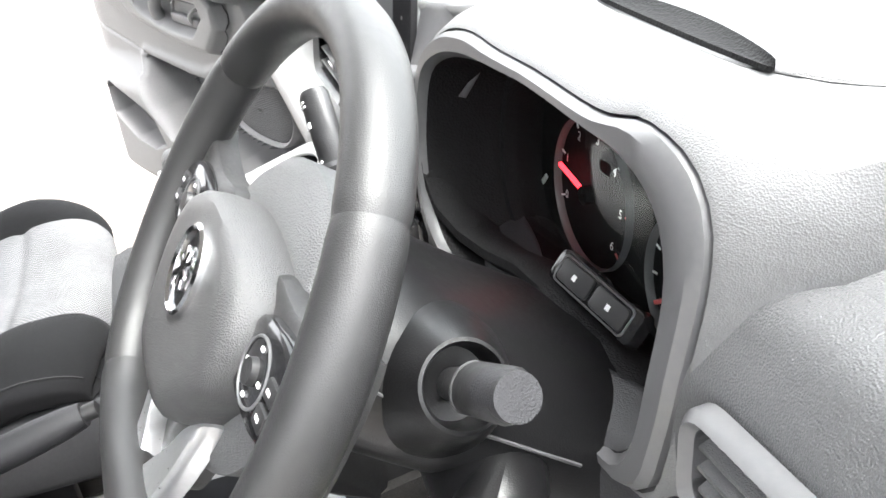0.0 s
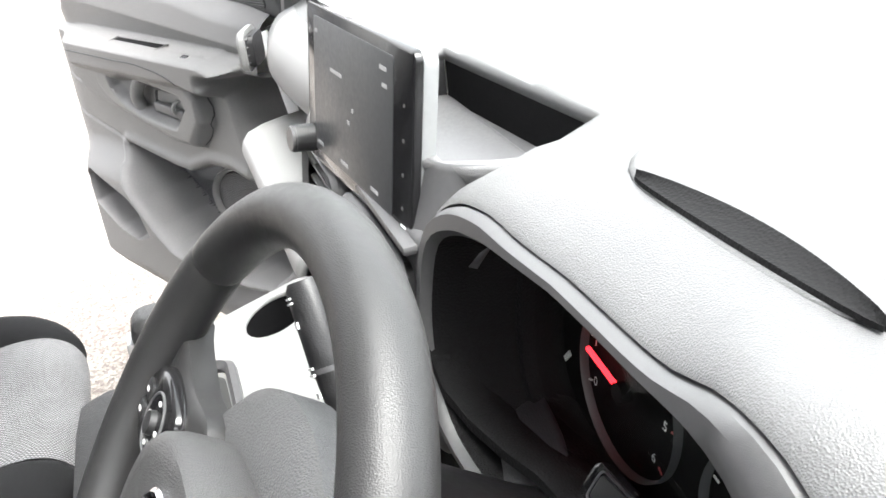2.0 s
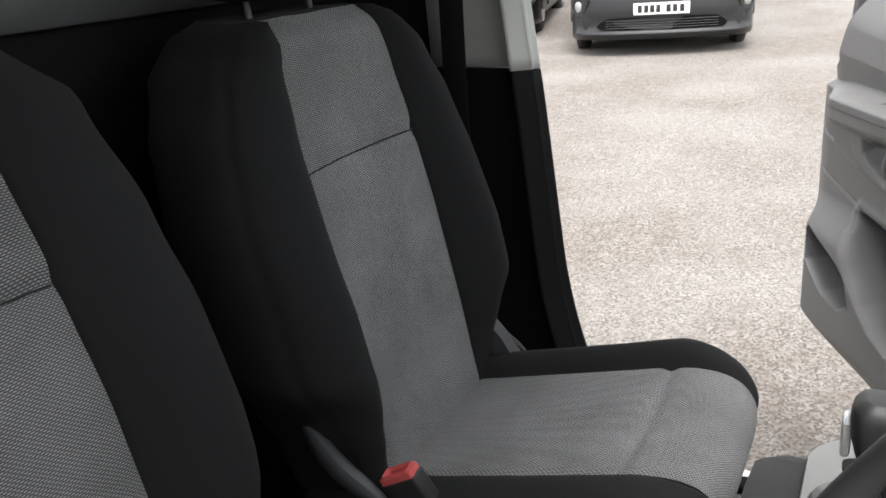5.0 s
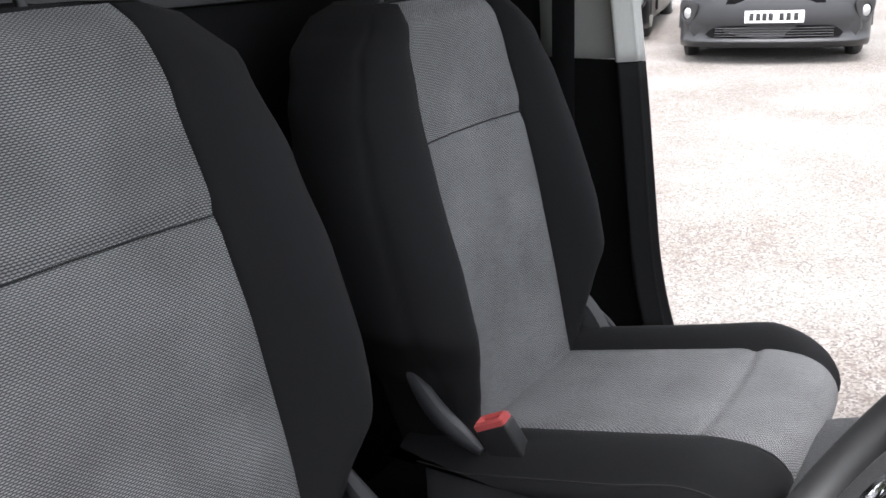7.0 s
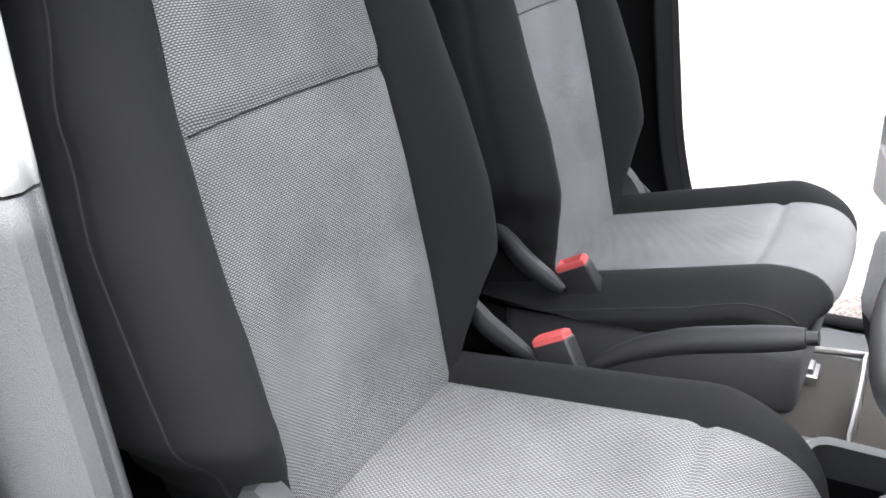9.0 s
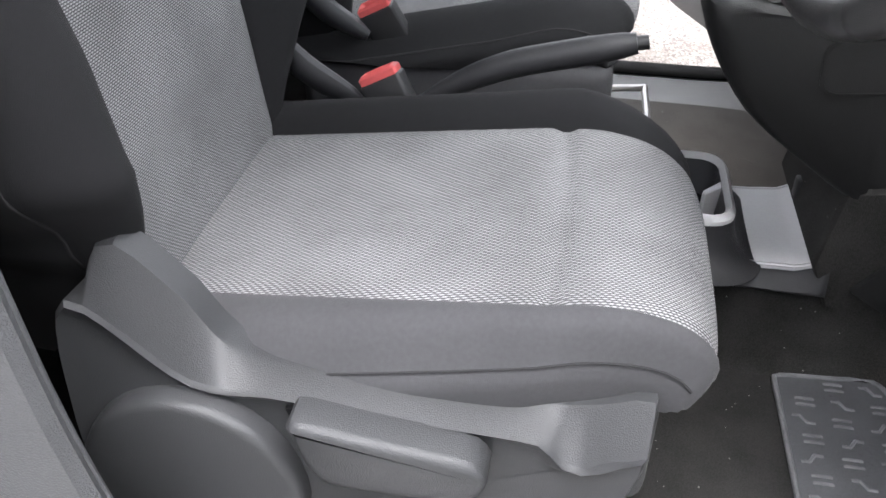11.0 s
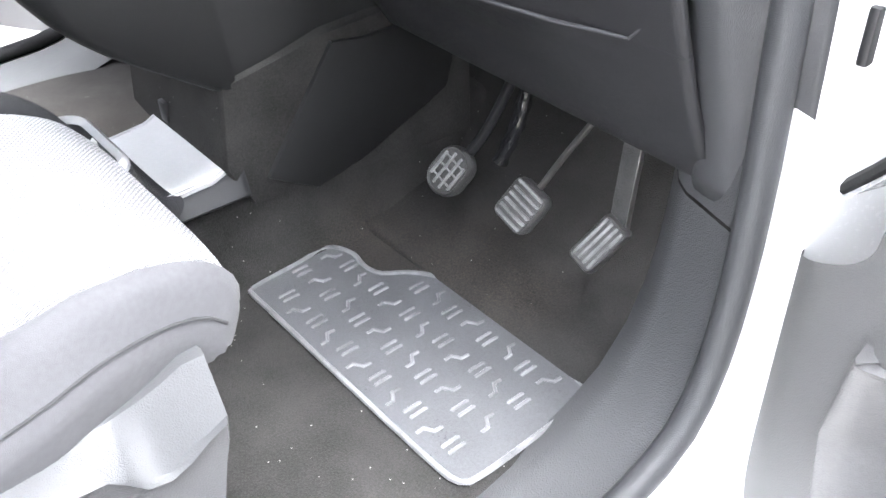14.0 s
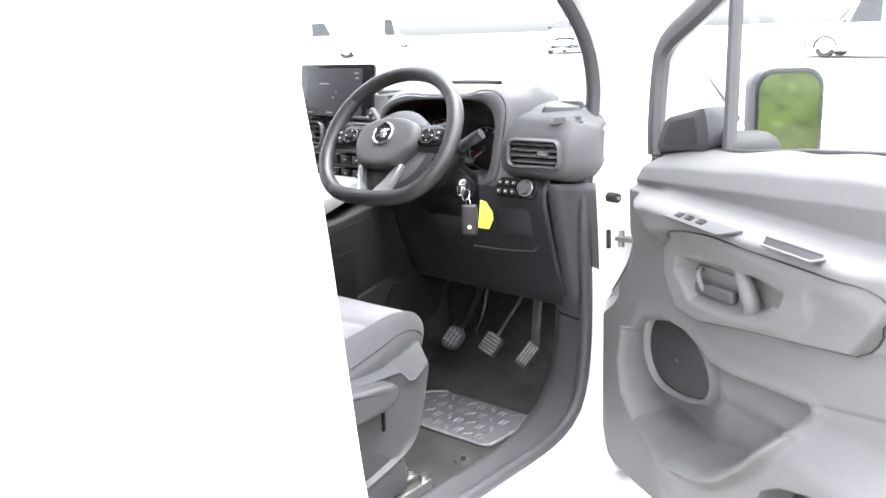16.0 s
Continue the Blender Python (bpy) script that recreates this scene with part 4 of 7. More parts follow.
part("lid_slot", slot(), FINGER, dash, "dark finger slot")


# shoulder from the bezel back into the pad
def shoulder():
    rings = []
    for back, up, aside in ((-0.010, 0.0, 0.0), (-0.004, 0.0018, 0.0018), (-0.006, 0.005, 0.005), (-0.018, 0.012, 0.013), (-0.035, 0.020, 0.024), (-0.058, 0.0265, 0.040), (-0.080, 0.0275, 0.055), (-0.12, 0.012, 0.066)):
        row = []
        for i, p in enumerate(OUTER):
            d = OUTER[(i + 1) % 76] - OUTER[i - 1]
            away = Vector((-d.y, d.x, 0)).normalized()
            if away.dot(Vector((p.x, p.y + 0.03, 0))) < 0:
                away = -away
            wide = (aside if p.x > 0 else aside * 0.35) * abs(away.x) + up * abs(away.y)
            q = p + away * wide
            q.y = min(q.y, 0.0975) if back > -0.1 else min(q.y, 0.085)
            row.append(cl(q, back))
        rings.append(row)
    return loft(rings, caps=False)


part("cowl_shoulder", shoulder(), PLASTIC, dash, "grained shoulder round the cowl")

# instrument cowl: bezel, tunnel, face
bez = loft([[cl(p, -0.012) for p in OUTER], [cl(p, -0.001) for p in OUTER], [cl(a.lerp(b, 0.2), 0.004) for a, b in zip(OUTER, INNER)], [cl(a.lerp(b, 0.75), 0.0045) for a, b in zip(OUTER, INNER)], [cl(p, -0.001) for p in INNER], [cl(p, -0.02) for p in INNER]], caps=False)
cowl = part("cowl_bezel", bez, PLASTIC_SMOOTH, dash, "satin charcoal cowl bezel")
tun = loft([[cl(p, -0.003) for p in INNER], [cl(p, -0.02, 0.985) for p in INNER], [cl(p, -0.05, 0.93) for p in INNER], [cl(p, -0.052, 0.90) for p in INNER], [cl(p, -0.085, 0.86) for p in INNER]], caps=False)
part("cowl_tunnel", tun, FINGER, dash)
cluster = part("instrument_face", loft([[CL @ Vector((p.x * 0.93, p.y * 0.93, z)) for p in INNER] for z in (-0.082, -0.077)]), FACE, dash, "black instrument face")


def cowl_sill():
    """The thin dark ledge along the foot of the opening."""
    rows = []
    for x, y, d in ((-0.172, -0.03, 0.020), (-0.166, -0.06, 0.018), (-0.150, -0.084, 0.013), (-0.12, -0.094, 0.004), (-0.08, -0.092, -0.004), (-0.04, -0.083, -0.010), (-0.01, -0.086, -0.016), (0.03, -0.094, -0.020), (0.08, -0.100, -0.028), (0.12, -0.106, -0.034)):
        rows.append([CL @ Vector((x, y - 0.03, d - 0.07)), CL @ Vector((x, y - 0.006, d - 0.03)), CL @ Vector((x, y, d - 0.004)), CL @ Vector((x, y - 0.002, d)), CL @ Vector((x, y - 0.010, d)), CL @ Vector((x, y - 0.022, d - 0.012)), CL @ Vector((x, y - 0.05, d - 0.06))])
    return loft(rows, closed=False)


thick(part("cowl_sill", cowl_sill(), FINGER, dash), 0.003)


def hoop(cx, cy, r, w, z0, z1):
    a = [2 * math.pi * i / 40 for i in range(40)]
    def ring(rad, z):
        return [CL @ Vector((cx + rad * math.cos(t), cy + rad * math.sin(t), z)) for t in a]
    return loft([ring(r + w, z0), ring(r + w * 0.6, z1), ring(r, z1 - 0.002), ring(r - w * 0.2, z0)], wrap=True)


def words(text, size, m, mat, parent, name="printed_mark", label=""):
    cu = bpy.data.curves.new("text", "FONT")
    cu.body, cu.size, cu.align_x, cu.align_y = text, size, "CENTER", "CENTER"
    tmp = new("text", cu)
    me = bpy.data.meshes.new_from_object(tmp)
    bpy.data.objects.remove(tmp)
    me.transform(m)
    me.materials.append(mat)
    ob = new(name, me)
    ob.parent = parent
    if label:
        ob["label"] = label
    return ob


for dcx, dcy, dr in ((-0.047, -0.044, 0.056), (0.088, -0.052, 0.050)):
    part("dial_ring", hoop(dcx, dcy, dr, 0.0018, -0.076, -0.070), PLASTIC_SMOOTH, cluster)
for i, ch in enumerate("0123456"):
    a = radians(204 - 40 * i)
    words(ch, 0.010, CL @ Matrix.Translation((-0.047 + 0.043 * math.cos(a), -0.044 + 0.043 * math.sin(a), -0.0735)) @ Matrix.Rotation(radians(-8), 4, "Z"), PRINT, cluster, "dial_number")
    part("dial_tick", box(0.049, 0.054, -0.0006, 0.0006, -0.0746, -0.0738, 0, 1, CL @ Matrix.Translation((-0.047, -0.044, 0)) @ Matrix.Rotation(a, 4, "Z")), RED if i > 4 else PRINT, cluster)
for i in range(11):
    a = radians(215 - 25 * i)
    part("dial_tick", box(0.042, 0.047, -0.0006, 0.0006, -0.0746, -0.0738, 0, 1, CL @ Matrix.Translation((0.088, -0.052, 0)) @ Matrix.Rotation(a, 4, "Z")), RED if i > 8 else PRINT, cluster)
part("needle", box(0.004, 0.046, -0.0016, 0.0016, -0.071, -0.068, 0.0006, 1, CL @ Matrix.Translation((-0.047, -0.044, 0)) @ Matrix.Rotation(radians(172), 4, "Z")), RED_LIGHT, cluster, "lit red needle")
part("needle", box(0.004, 0.040, -0.0016, 0.0016, -0.071, -0.068, 0.0006, 1, CL @ Matrix.Translation((0.088, -0.052, 0)) @ Matrix.Rotation(radians(215), 4, "Z")), RED, cluster, "red needle")
for dcx, dcy in ((-0.047, -0.044), (0.088, -0.052)):
    part("needle_hub", rod(CL @ Vector((dcx, dcy, -0.074)), CL @ Vector((dcx, dcy, -0.066)), 0.007), GLOSS, cluster)
part("fuel_bar", box(-0.006, 0.006, -0.0022, 0.0022, -0.0745, -0.073, 0.0005, 1, CL @ Matrix.Translation((-0.128, -0.066, 0)) @ Matrix.Rotation(radians(50), 4, "Z")), PRINT, cluster)
part("trip_display", plate(rounded(0.012, 0.036, -0.03, 0.02, 0.004), 0.002, CL @ Matrix.Translation((0, 0, -0.0755)), 0), FACE, cluster)
part("warning_lamp", box(0.112, 0.118, 0.012, 0.018, -0.0745, -0.0735, 0.0005, 1, CL), ORANGE, cluster)
lens = part("cluster_lens", loft([[CL @ Vector((p.x * k, p.y * k, -0.057)) for p in INNER] for k in (0.93, 0.5, 0.05)], caps=False), GLASS, dash, "clear instrument lens")
lens.visible_shadow = False

# button strip under the instruments
STRIP = frame_at((0.398, 0.218, 1.019), (0.993, 0.11, -0.03), (0, 0.62, 0.78))
strip = part("button_strip", plate(rounded(-0.050, 0.048, -0.0125, 0.0125, 0.006), 0.010, STRIP @ Matrix.Translation((0, 0, -0.010)), 0.003), GLOSS, dash, "gloss black button strip")
part("strip_rim", ring_plate(rounded(-0.042, 0.040, -0.0105, 0.0105, 0.004), rounded(-0.0408, 0.0388, -0.0093, 0.0093, 0.0035), 0.002, STRIP @ Matrix.Translation((0, 0, -0.0005))), PLASTIC_SMOOTH, strip)
for bx0 in (-0.039, 0.001):
    part("strip_button", plate(rounded(bx0, bx0 + 0.036, -0.008, 0.008, 0.003), 0.003, STRIP @ Matrix.Translation((0, 0, -0.001)), 0.001), PLASTIC_DARK, strip)
    part("button_mark", box(bx0 + 0.016, bx0 + 0.020, -0.002, 0.002, 0.0021, 0.0026, 0, 1, STRIP), PRINT, strip)


# right-hand end: vent pod, cup recess
def end_pod(u, v):
    x = 0.548 + 0.212 * u
    a = v
    zt = 1.135 - 0.015 * (u - 0.5) ** 2
    pts = [(0.245, zt + 0.006), (0.212, zt - 0.006), (0.196, zt - 0.03), (0.186, 1.075), (0.184, 1.035), (0.19, 1.008), (0.215, 0.99), (0.26, 0.985)]
    y, z = curve_at(pts, a)
    s = max(0.1, math.sqrt(max(0, 1 - max(0, (u - 0.70) / 0.30) ** 2.4)))
    y, z = 0.285 + (y - 0.285) * s, 1.065 + (z - 1.065) * (0.3 + 0.7 * s)
    return Vector((x, y, z))


def pod_mesh():
    bm = sheet(end_pod, 60, 64)
    bmesh.ops.delete(bm, geom=[f for f in bm.faces if 0.585 < f.calc_center_median().x < 0.702 and 1.027 < f.calc_center_median().z < 1.078 and f.calc_center_median().y < 0.21], context="FACES")
    return bm


# the pod's shade is put into a darker copy of the grained plastic
thick(part("end_pod", pod_mesh(), PLASTIC_DIM, dash), 0.006)


def vent(m, w, h, parent, n_slats=4, deep=0.03, rim=PLASTIC_SMOOTH):
    """A framed air vent in local x, y with its front towards +z."""
    r = min(w, h) * 0.28
    o, i_ = rounded(-w / 2, w / 2, -h / 2, h / 2, r), rounded(-w / 2 + 0.009, w / 2 - 0.009, -h / 2 + 0.008, h / 2 - 0.008, r * 0.7)
    v = part("air_vent", loft([[m @ Vector((x, y, -deep)) for x, y in i_], [m @ Vector((x, y, -deep - 0.001)) for x, y in i_]]), PLASTIC_DARK, parent, "black louvred air vent")
    part("vent_frame", ring_plate(o, i_, 0.011, m @ Matrix.Translation((0, 0, -0.003)), 0.002), rim, v)
    part("vent_throat", loft([[m @ Vector((x, y, 0.004)) for x, y in i_], [m @ Vector((x, y, -deep)) for x, y in i_]], caps=False), PLASTIC_DARK, v)
    for s in range(n_slats):
        y = -h / 2 + 0.008 + (h - 0.016) * (s + 0.5) / n_slats
        part("slat", box(-w / 2 + 0.008, w / 2 - 0.008, -0.0015, 0.0015, -0.016 * deep / 0.03, 0.002, 0.001, 1, m @ Matrix.Translation((0, y, 0)) @ Matrix.Rotation(radians(18), 4, "X")), PLASTIC, v)
    part("vent_tab", box(-0.011 + w * 0.18, 0.011 + w * 0.18, -0.006, 0.006, -0.004, 0.010, 0.002, 2, m), PLASTIC, v)
    part("vent_tab_grip", box(w * 0.18 - 0.011, w * 0.18 + 0.011, -0.0012, 0.0012, 0.0102, 0.0112, 0.0004, 1, m), SATIN, v)
    for s in range(6):
        x = -w / 2 + 0.012 + (w - 0.024) * (s + 0.5) / 6
        part("vane", box(x - 0.001, x + 0.001, -h / 2 + 0.008, h / 2 - 0.008, -deep * 0.93, -deep * 0.6, 0, 1, m), PLASTIC_DARK, v)
    return v


UPRIGHT = Matrix.Rotation(radians(90), 4, "X")
vent(Matrix.Translation((0.643, 0.182, 1.052)) @ Matrix.Rotation(radians(3), 4, "Z") @ UPRIGHT, 0.136, 0.066, dash)
cup_o, cup_i = rounded(-0.046, 0.046, -0.035, 0.035, 0.018), rounded(-0.034, 0.034, -0.026, 0.026, 0.014)
CUP_M = Matrix.Translation((0.662, 0.272, 1.1235)) @ Matrix.Rotation(radians(20), 4, "Z") @ Matrix.Rotation(radians(8), 4, "X")
part("cup_rim", ring_plate(cup_o, cup_i, 0.022, CUP_M, 0.006), PLASTIC, dash)
part("cup_well", loft([[CUP_M @ Vector((x, y, 0.018)) for x, y in cup_i], [CUP_M @ Vector((x * 0.92, y * 0.92, 0.012)) for x, y in cup_i], [CUP_M @ Vector((x * 0.1, y * 0.1, 0.012)) for x, y in cup_i]], caps=False), PLASTIC_DARK, dash)
DEMIST = frame_at((0.706, 0.215, 1.1205), (0.85, 0.5, 0.05), (-0.4, 0.55, 0.62))
demist = part("demist_vent", plate(rounded(-0.034, 0.034, -0.010, 0.010, 0.004), 0.006, DEMIST, 0.002), PLASTIC_SMOOTH, dash)
for s in range(3):
    part("demist_slot", box(-0.029, 0.029, -0.0075 + s * 0.005, -0.0045 + s * 0.005, 0.005, 0.0068, 0, 1, DEMIST), PLASTIC_DARK, demist)


# lower panels on the driver's side
def lower(u, v):
    x = 0.195 + 0.475 * u
    pts = [(0.235, 1.00), (0.195, 0.985), (0.185, 0.95), (0.20, 0.89), (0.222, 0.828), (0.226, 0.818), (0.245, 0.77), (0.285, 0.69), (0.31, 0.678), (0.40, 0.69)]
    y, z = curve_at(pts, v)
    y -= 0.045 * math.exp(-((x - 0.40) / 0.09) ** 2) * max(0, min(1, (z - 0.76) / 0.12))
    z += 0.012 * (1 - u) * (v > 0.6)
    return Vector((x, y, z))


thick(part("lower_panel", sheet(lower, 40, 54), LOW_DASH, dash, "charcoal lower knee panel"), 0.006)
# paler tube along the panel joint paints in its highlight
part("joint_highlight", tube([(0.46, 0.196, 0.822), (0.54, 0.217, 0.817), (0.612, 0.2245, 0.822), (0.632, 0.219, 0.842)], 0.0018, 6), PLASTIC_SMOOTH, dash)
LIGHTS = frame_at((0.592, 0.188, 0.972), (1, 0.03, 0), (0, 0.35, 0.94))
lights = part("light_switch_panel", plate(rounded(-0.05, 0.056, -0.023, 0.021, 0.010), 0.008, LIGHTS, 0.003), GLOSS, dash, "black lamp switch panel")
part("rotary_switch", rod(LIGHTS @ Vector((0.028, 0, 0.006)), LIGHTS @ Vector((0.028, 0, 0.022)), 0.016, 0.014, 24), PLASTIC_SMOOTH, lights)
part("rotary_rim", tube([LIGHTS @ Vector((0.028 + 0.0175 * math.cos(a), 0.0175 * math.sin(a), 0.009)) for a in (2 * math.pi * i / 24 for i in range(24))], 0.0016, 6, True), SATIN, lights)
for sx in (-0.040, -0.022, -0.004):
    for sy in (-0.011, 0.009):
        part("switch_button", box(sx - 0.006, sx + 0.006, sy - 0.006, sy + 0.006, 0.007, 0.011, 0.0015, 1, LIGHTS), PLASTIC_DARK, lights)
        part("switch_mark", box(sx - 0.0025, sx + 0.0025, sy - 0.0015, sy + 0.0015, 0.011, 0.0114, 0, 1, LIGHTS), PRINT, lights)
part("fuse_cover", plate(rounded(-0.05, 0.045, -0.035, 0.032, 0.012), 0.005, frame_at((0.58, 0.196, 0.895), (1, 0.05, 0), (0, -0.22, 0.97)), 0.003), LOW_DASH, dash, "lower fuse cover panel")


def end_cheek(u, v):
    """The side of the dash down to the kick panel."""
    z = 0.985 - 0.31 * v
    x0 = 0.640 - 0.006 * v
    pts = [(x0, 0.235 + 0.07 * v), (x0 + 0.02, 0.20 + 0.085 * v), (x0 + 0.05, 0.20 + 0.08 * v), (x0 + 0.075, 0.225 + 0.06 * v), (0.755, 0.25 + 0.03 * v)]
    x, y = curve_at(pts, u)
    return Vector((x, y, z))


thick(part("end_cheek", sheet(end_cheek, 20, 16), TRIM, dash), 0.006)

# ---- centre stack ----
stack = part("centre_panel", box(-0.118, 0.20, 0.165, 0.30, 0.93, 1.125, 0.012, 3), PLASTIC_SMOOTH, dash, "charcoal centre console panel")
vent(Matrix.Translation((-0.062, 0.150, 1.066)) @ Matrix.Rotation(radians(-8), 4, "X") @ UPRIGHT, 0.150, 0.074, stack, 4, 0.012)
vent(Matrix.Translation((0.108, 0.150, 1.066)) @ Matrix.Rotation(radians(-8), 4, "X") @ UPRIGHT, 0.166, 0.074, stack, 4, 0.012)
part("stack_trim", box(-0.112, 0.192, 0.155, 0.167, 1.109, 1.117, 0.003), PLASTIC_SMOOTH, stack)
for r, z in enumerate((1.008, 0.972)):
    part("key_bar", box(-0.105, 0.185, 0.156, 0.168, z - 0.014, z + 0.014, 0.004), GLOSS, stack)
    for s in range(7):
        x = -0.085 + s * 0.042
        part("stack_key", box(x - 0.017, x + 0.017, 0.151, 0.158, z - 0.010, z + 0.010, 0.002), PLASTIC_DARK, stack)
        part("stack_key_mark", box(x - 0.004, x + 0.004, 0.1502, 0.1508, z - 0.0015, z + 0.0015, 0), PRINT, stack)

# touch display standing on the stack
DM = frame_at((0.052, 0.167, 1.174), (1, 0.10, 0), (0, 0.14, 1))
display = thing("display_unit", "black touch display in a silver-edged housing, lit dimly", "display")
part("housing", plate(rounded(-0.122, 0.122, -0.070, 0.070, 0.010), 0.011, DM @ Matrix.Translation((0, 0, -0.013)), 0.003), HOUSING, display, "pale grey housing edge")
part("back_cover", plate(rounded(-0.06, 0.05, -0.065, 0.045, 0.02), 0.018, DM @ Matrix.Translation((0, 0, -0.03)), 0.0), PLASTIC_SMOOTH, display)
part("bezel", plate(rounded(-0.122, 0.122, -0.070, 0.070, 0.008), 0.006, DM @ Matrix.Translation((0, 0, -0.002)), 0.002), GLOSS, display, "gloss black bezel")
part("screen", plate(rounded(-0.100, 0.085, -0.058, 0.060, 0.003), 0.0012, DM @ Matrix.Translation((0, 0, 0.0035)), 0.0005), SCREEN, display, "dim lit display")
for x, y, w in ((0.066, 0.048, 0.014), (0.069, 0.036, 0.010), (-0.092, 0.048, 0.006), (-0.04, 0.022, 0.03), (-0.01, -0.012, 0.006), (-0.085, -0.05, 0.016), (-0.02, -0.05, 0.018), (0.05, -0.05, 0.016), (0.0, 0.0, 0.004)):
    part("screen_mark", box(x - w / 2, x + w / 2, y - 0.0016, y + 0.0016, 0.0047, 0.005, 0, 1, DM), INK, display)
for y in (0.03, 0.005, -0.02, -0.045):
    part("bezel_mark", box(0.103, 0.106, y - 0.0012, y + 0.0012, 0.004, 0.0043, 0, 1, DM), TRIM, display)
part("memory_slot", box(0.102, 0.112, -0.063, -0.057, 0.003, 0.0046, 0.0006, 1, DM), PRINT, display)
knob = part("volume_knob", rod(DM @ Vector((-0.110, -0.052, 0.003)), DM @ Vector((-0.110, -0.052, 0.024)), 0.013, 0.0125, 20), PLASTIC_DARK, display, "round black volume knob")
part("knob_ring", rod(DM @ Vector((-0.110, -0.052, 0.022)), DM @ Vector((-0.110, -0.052, 0.026)), 0.0128, 0.011, 20), PLASTIC_SMOOTH, knob)


# ---- passenger side of the dash ----
def bulge(u, v):
    x = -0.80 + 0.685 * u
    zt, rear, _ = top_profile(x)
    pts = [(rear + 0.02, zt - 0.012), (rear - 0.01, zt - 0.025), (rear - 0.032, zt - 0.06), (rear - 0.03, zt - 0.10), (rear + 0.01, zt - 0.125), (rear + 0.06, zt - 0.13)]
    y, z = curve_at(pts, v)
    return Vector((x, y, z))


# doorway light on the roll and its vent rim put into the pale colour
thick(part("passenger_bulge", sheet(bulge, 30, 30), PALE, dash, "dash roll, painted pale as if lit"), 0.008)
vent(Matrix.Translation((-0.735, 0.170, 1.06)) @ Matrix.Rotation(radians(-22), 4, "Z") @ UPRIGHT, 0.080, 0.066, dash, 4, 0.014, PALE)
part("shelf_back", box(-0.66, -0.12, 0.27, 0.29, 0.90, 1.03, 0.004), PLASTIC_DARK, dash)


def glovebox(u, v):
    x = -0.665 + 0.545 * u
    pts = [(0.29, 0.958), (0.16, 0.962), (0.128, 0.968), (0.116, 0.955), (0.118, 0.93), (0.15, 0.85), (0.22, 0.72), (0.34, 0.70)]
    y, z = curve_at(pts, v)
    return Vector((x, y + 0.12 * max(0, (-0.57 - x) / 0.095) ** 2.2, z))


# glovebox plastic painted pale to carry the doorway light on it
thick(part("glovebox", sheet(glovebox, 24, 42), PALE, dash, "charcoal glovebox with a shelf lip, painted pale as if lit"), 0.008)

# ---- gear console hanging from the dash ----
con = thing("gear_console", "charcoal gear lever console under the centre stack", "console")
SIDE = [(-0.108, 0.890), (-0.126, 0.880), (-0.105, 0.82), (-0.055, 0.75), (0.045, 0.675), (0.085, 0.642), (0.10, 0.58), (0.118, 0.50), (0.20, 0.42), (0.45, 0.42), (0.45, 0.91), (0.16, 0.905), (0.03, 0.885)]


def console_body():
    line = smooth_loop([(0, y, z) for y, z in SIDE], 80)
    mid = Vector((0, 0.18, 0.74))
    rings = []
    for x, k in ((-0.108, 0.90), (-0.102, 0.96), (-0.085, 0.99), (-0.04, 1.0), (0.04, 1.0), (0.12, 1.0), (0.148, 0.985), (0.163, 0.95), (0.168, 0.90)):
        rings.append([Vector((x + 0.05 * max(0, (p.z - 0.8)) * (1 if x > 0 else -1) * 0.6 + (0.055 * max(0, (0.68 - p.z) / 0.25) * (-1 if x > 0.1 else 0)), mid.y + (p.y - mid.y) * k, mid.z + (p.z - mid.z) * k)) for p in line])
    return loft(rings)


part("console_shell", console_body(), CONSOLE, con, "charcoal console shell")
KNEE = frame_at((0.172, 0.06, 0.83), (0, 1, 0.12), (0.08, -0.1, 1))
part("knee_panel_rim", ring_plate(rounded(-0.055, 0.085, -0.038, 0.03, 0.02), rounded(-0.051, 0.081, -0.034, 0.026, 0.018), 0.0015, KNEE), CONSOLE, con)
part("console_foot", loft([[Vector((x, 0.25 + (y - 0.25) * k, 0.59 + (z - 0.59) * k)) for y, z in ((0.09, 0.50), (0.062, 0.56), (0.075, 0.665), (0.22, 0.69), (0.45, 0.70), (0.45, 0.47))] for x, k in ((-0.10, 1.0), (0.152, 1.0), (0.158, 0.995), (0.161, 0.98))]), CARPET, con, "carpeted console foot")
part("foot_panel", plate([(0.113, 0.532), (0.18, 0.490), (0.26, 0.506), (0.40, 0.56), (0.43, 0.67), (0.27, 0.670), (0.225, 0.678)], 0.010, frame_at((0.158, 0, 0), (0, 1, 0), (0, 0, 1)), 0.003), CONSOLE, con, "dark plastic kick panel")
CT = frame_at((0.0, 0.015, 0.925), (1, 0, 0), (0, 1, 0.30))
cup_x, cup_y = -0.050, 0.070
top_o = rounded(-0.100, 0.165, -0.095, 0.125, 0.03, 11)
top_spin = math.atan2(top_o[0][1] - 0.015, top_o[0][0] - 0.0325)
cup_i = [(cup_x + 0.034 * math.cos(a), cup_y + 0.034 * math.sin(a)) for a in (top_spin + 2 * math.pi * i / len(top_o) for i in range(len(top_o)))]
def top_ring(line_, k, z):
    return [CT @ Vector((0.0325 + (x - 0.0325) * k, 0.015 + (y - 0.015) * k, z)) for x, y in line_]


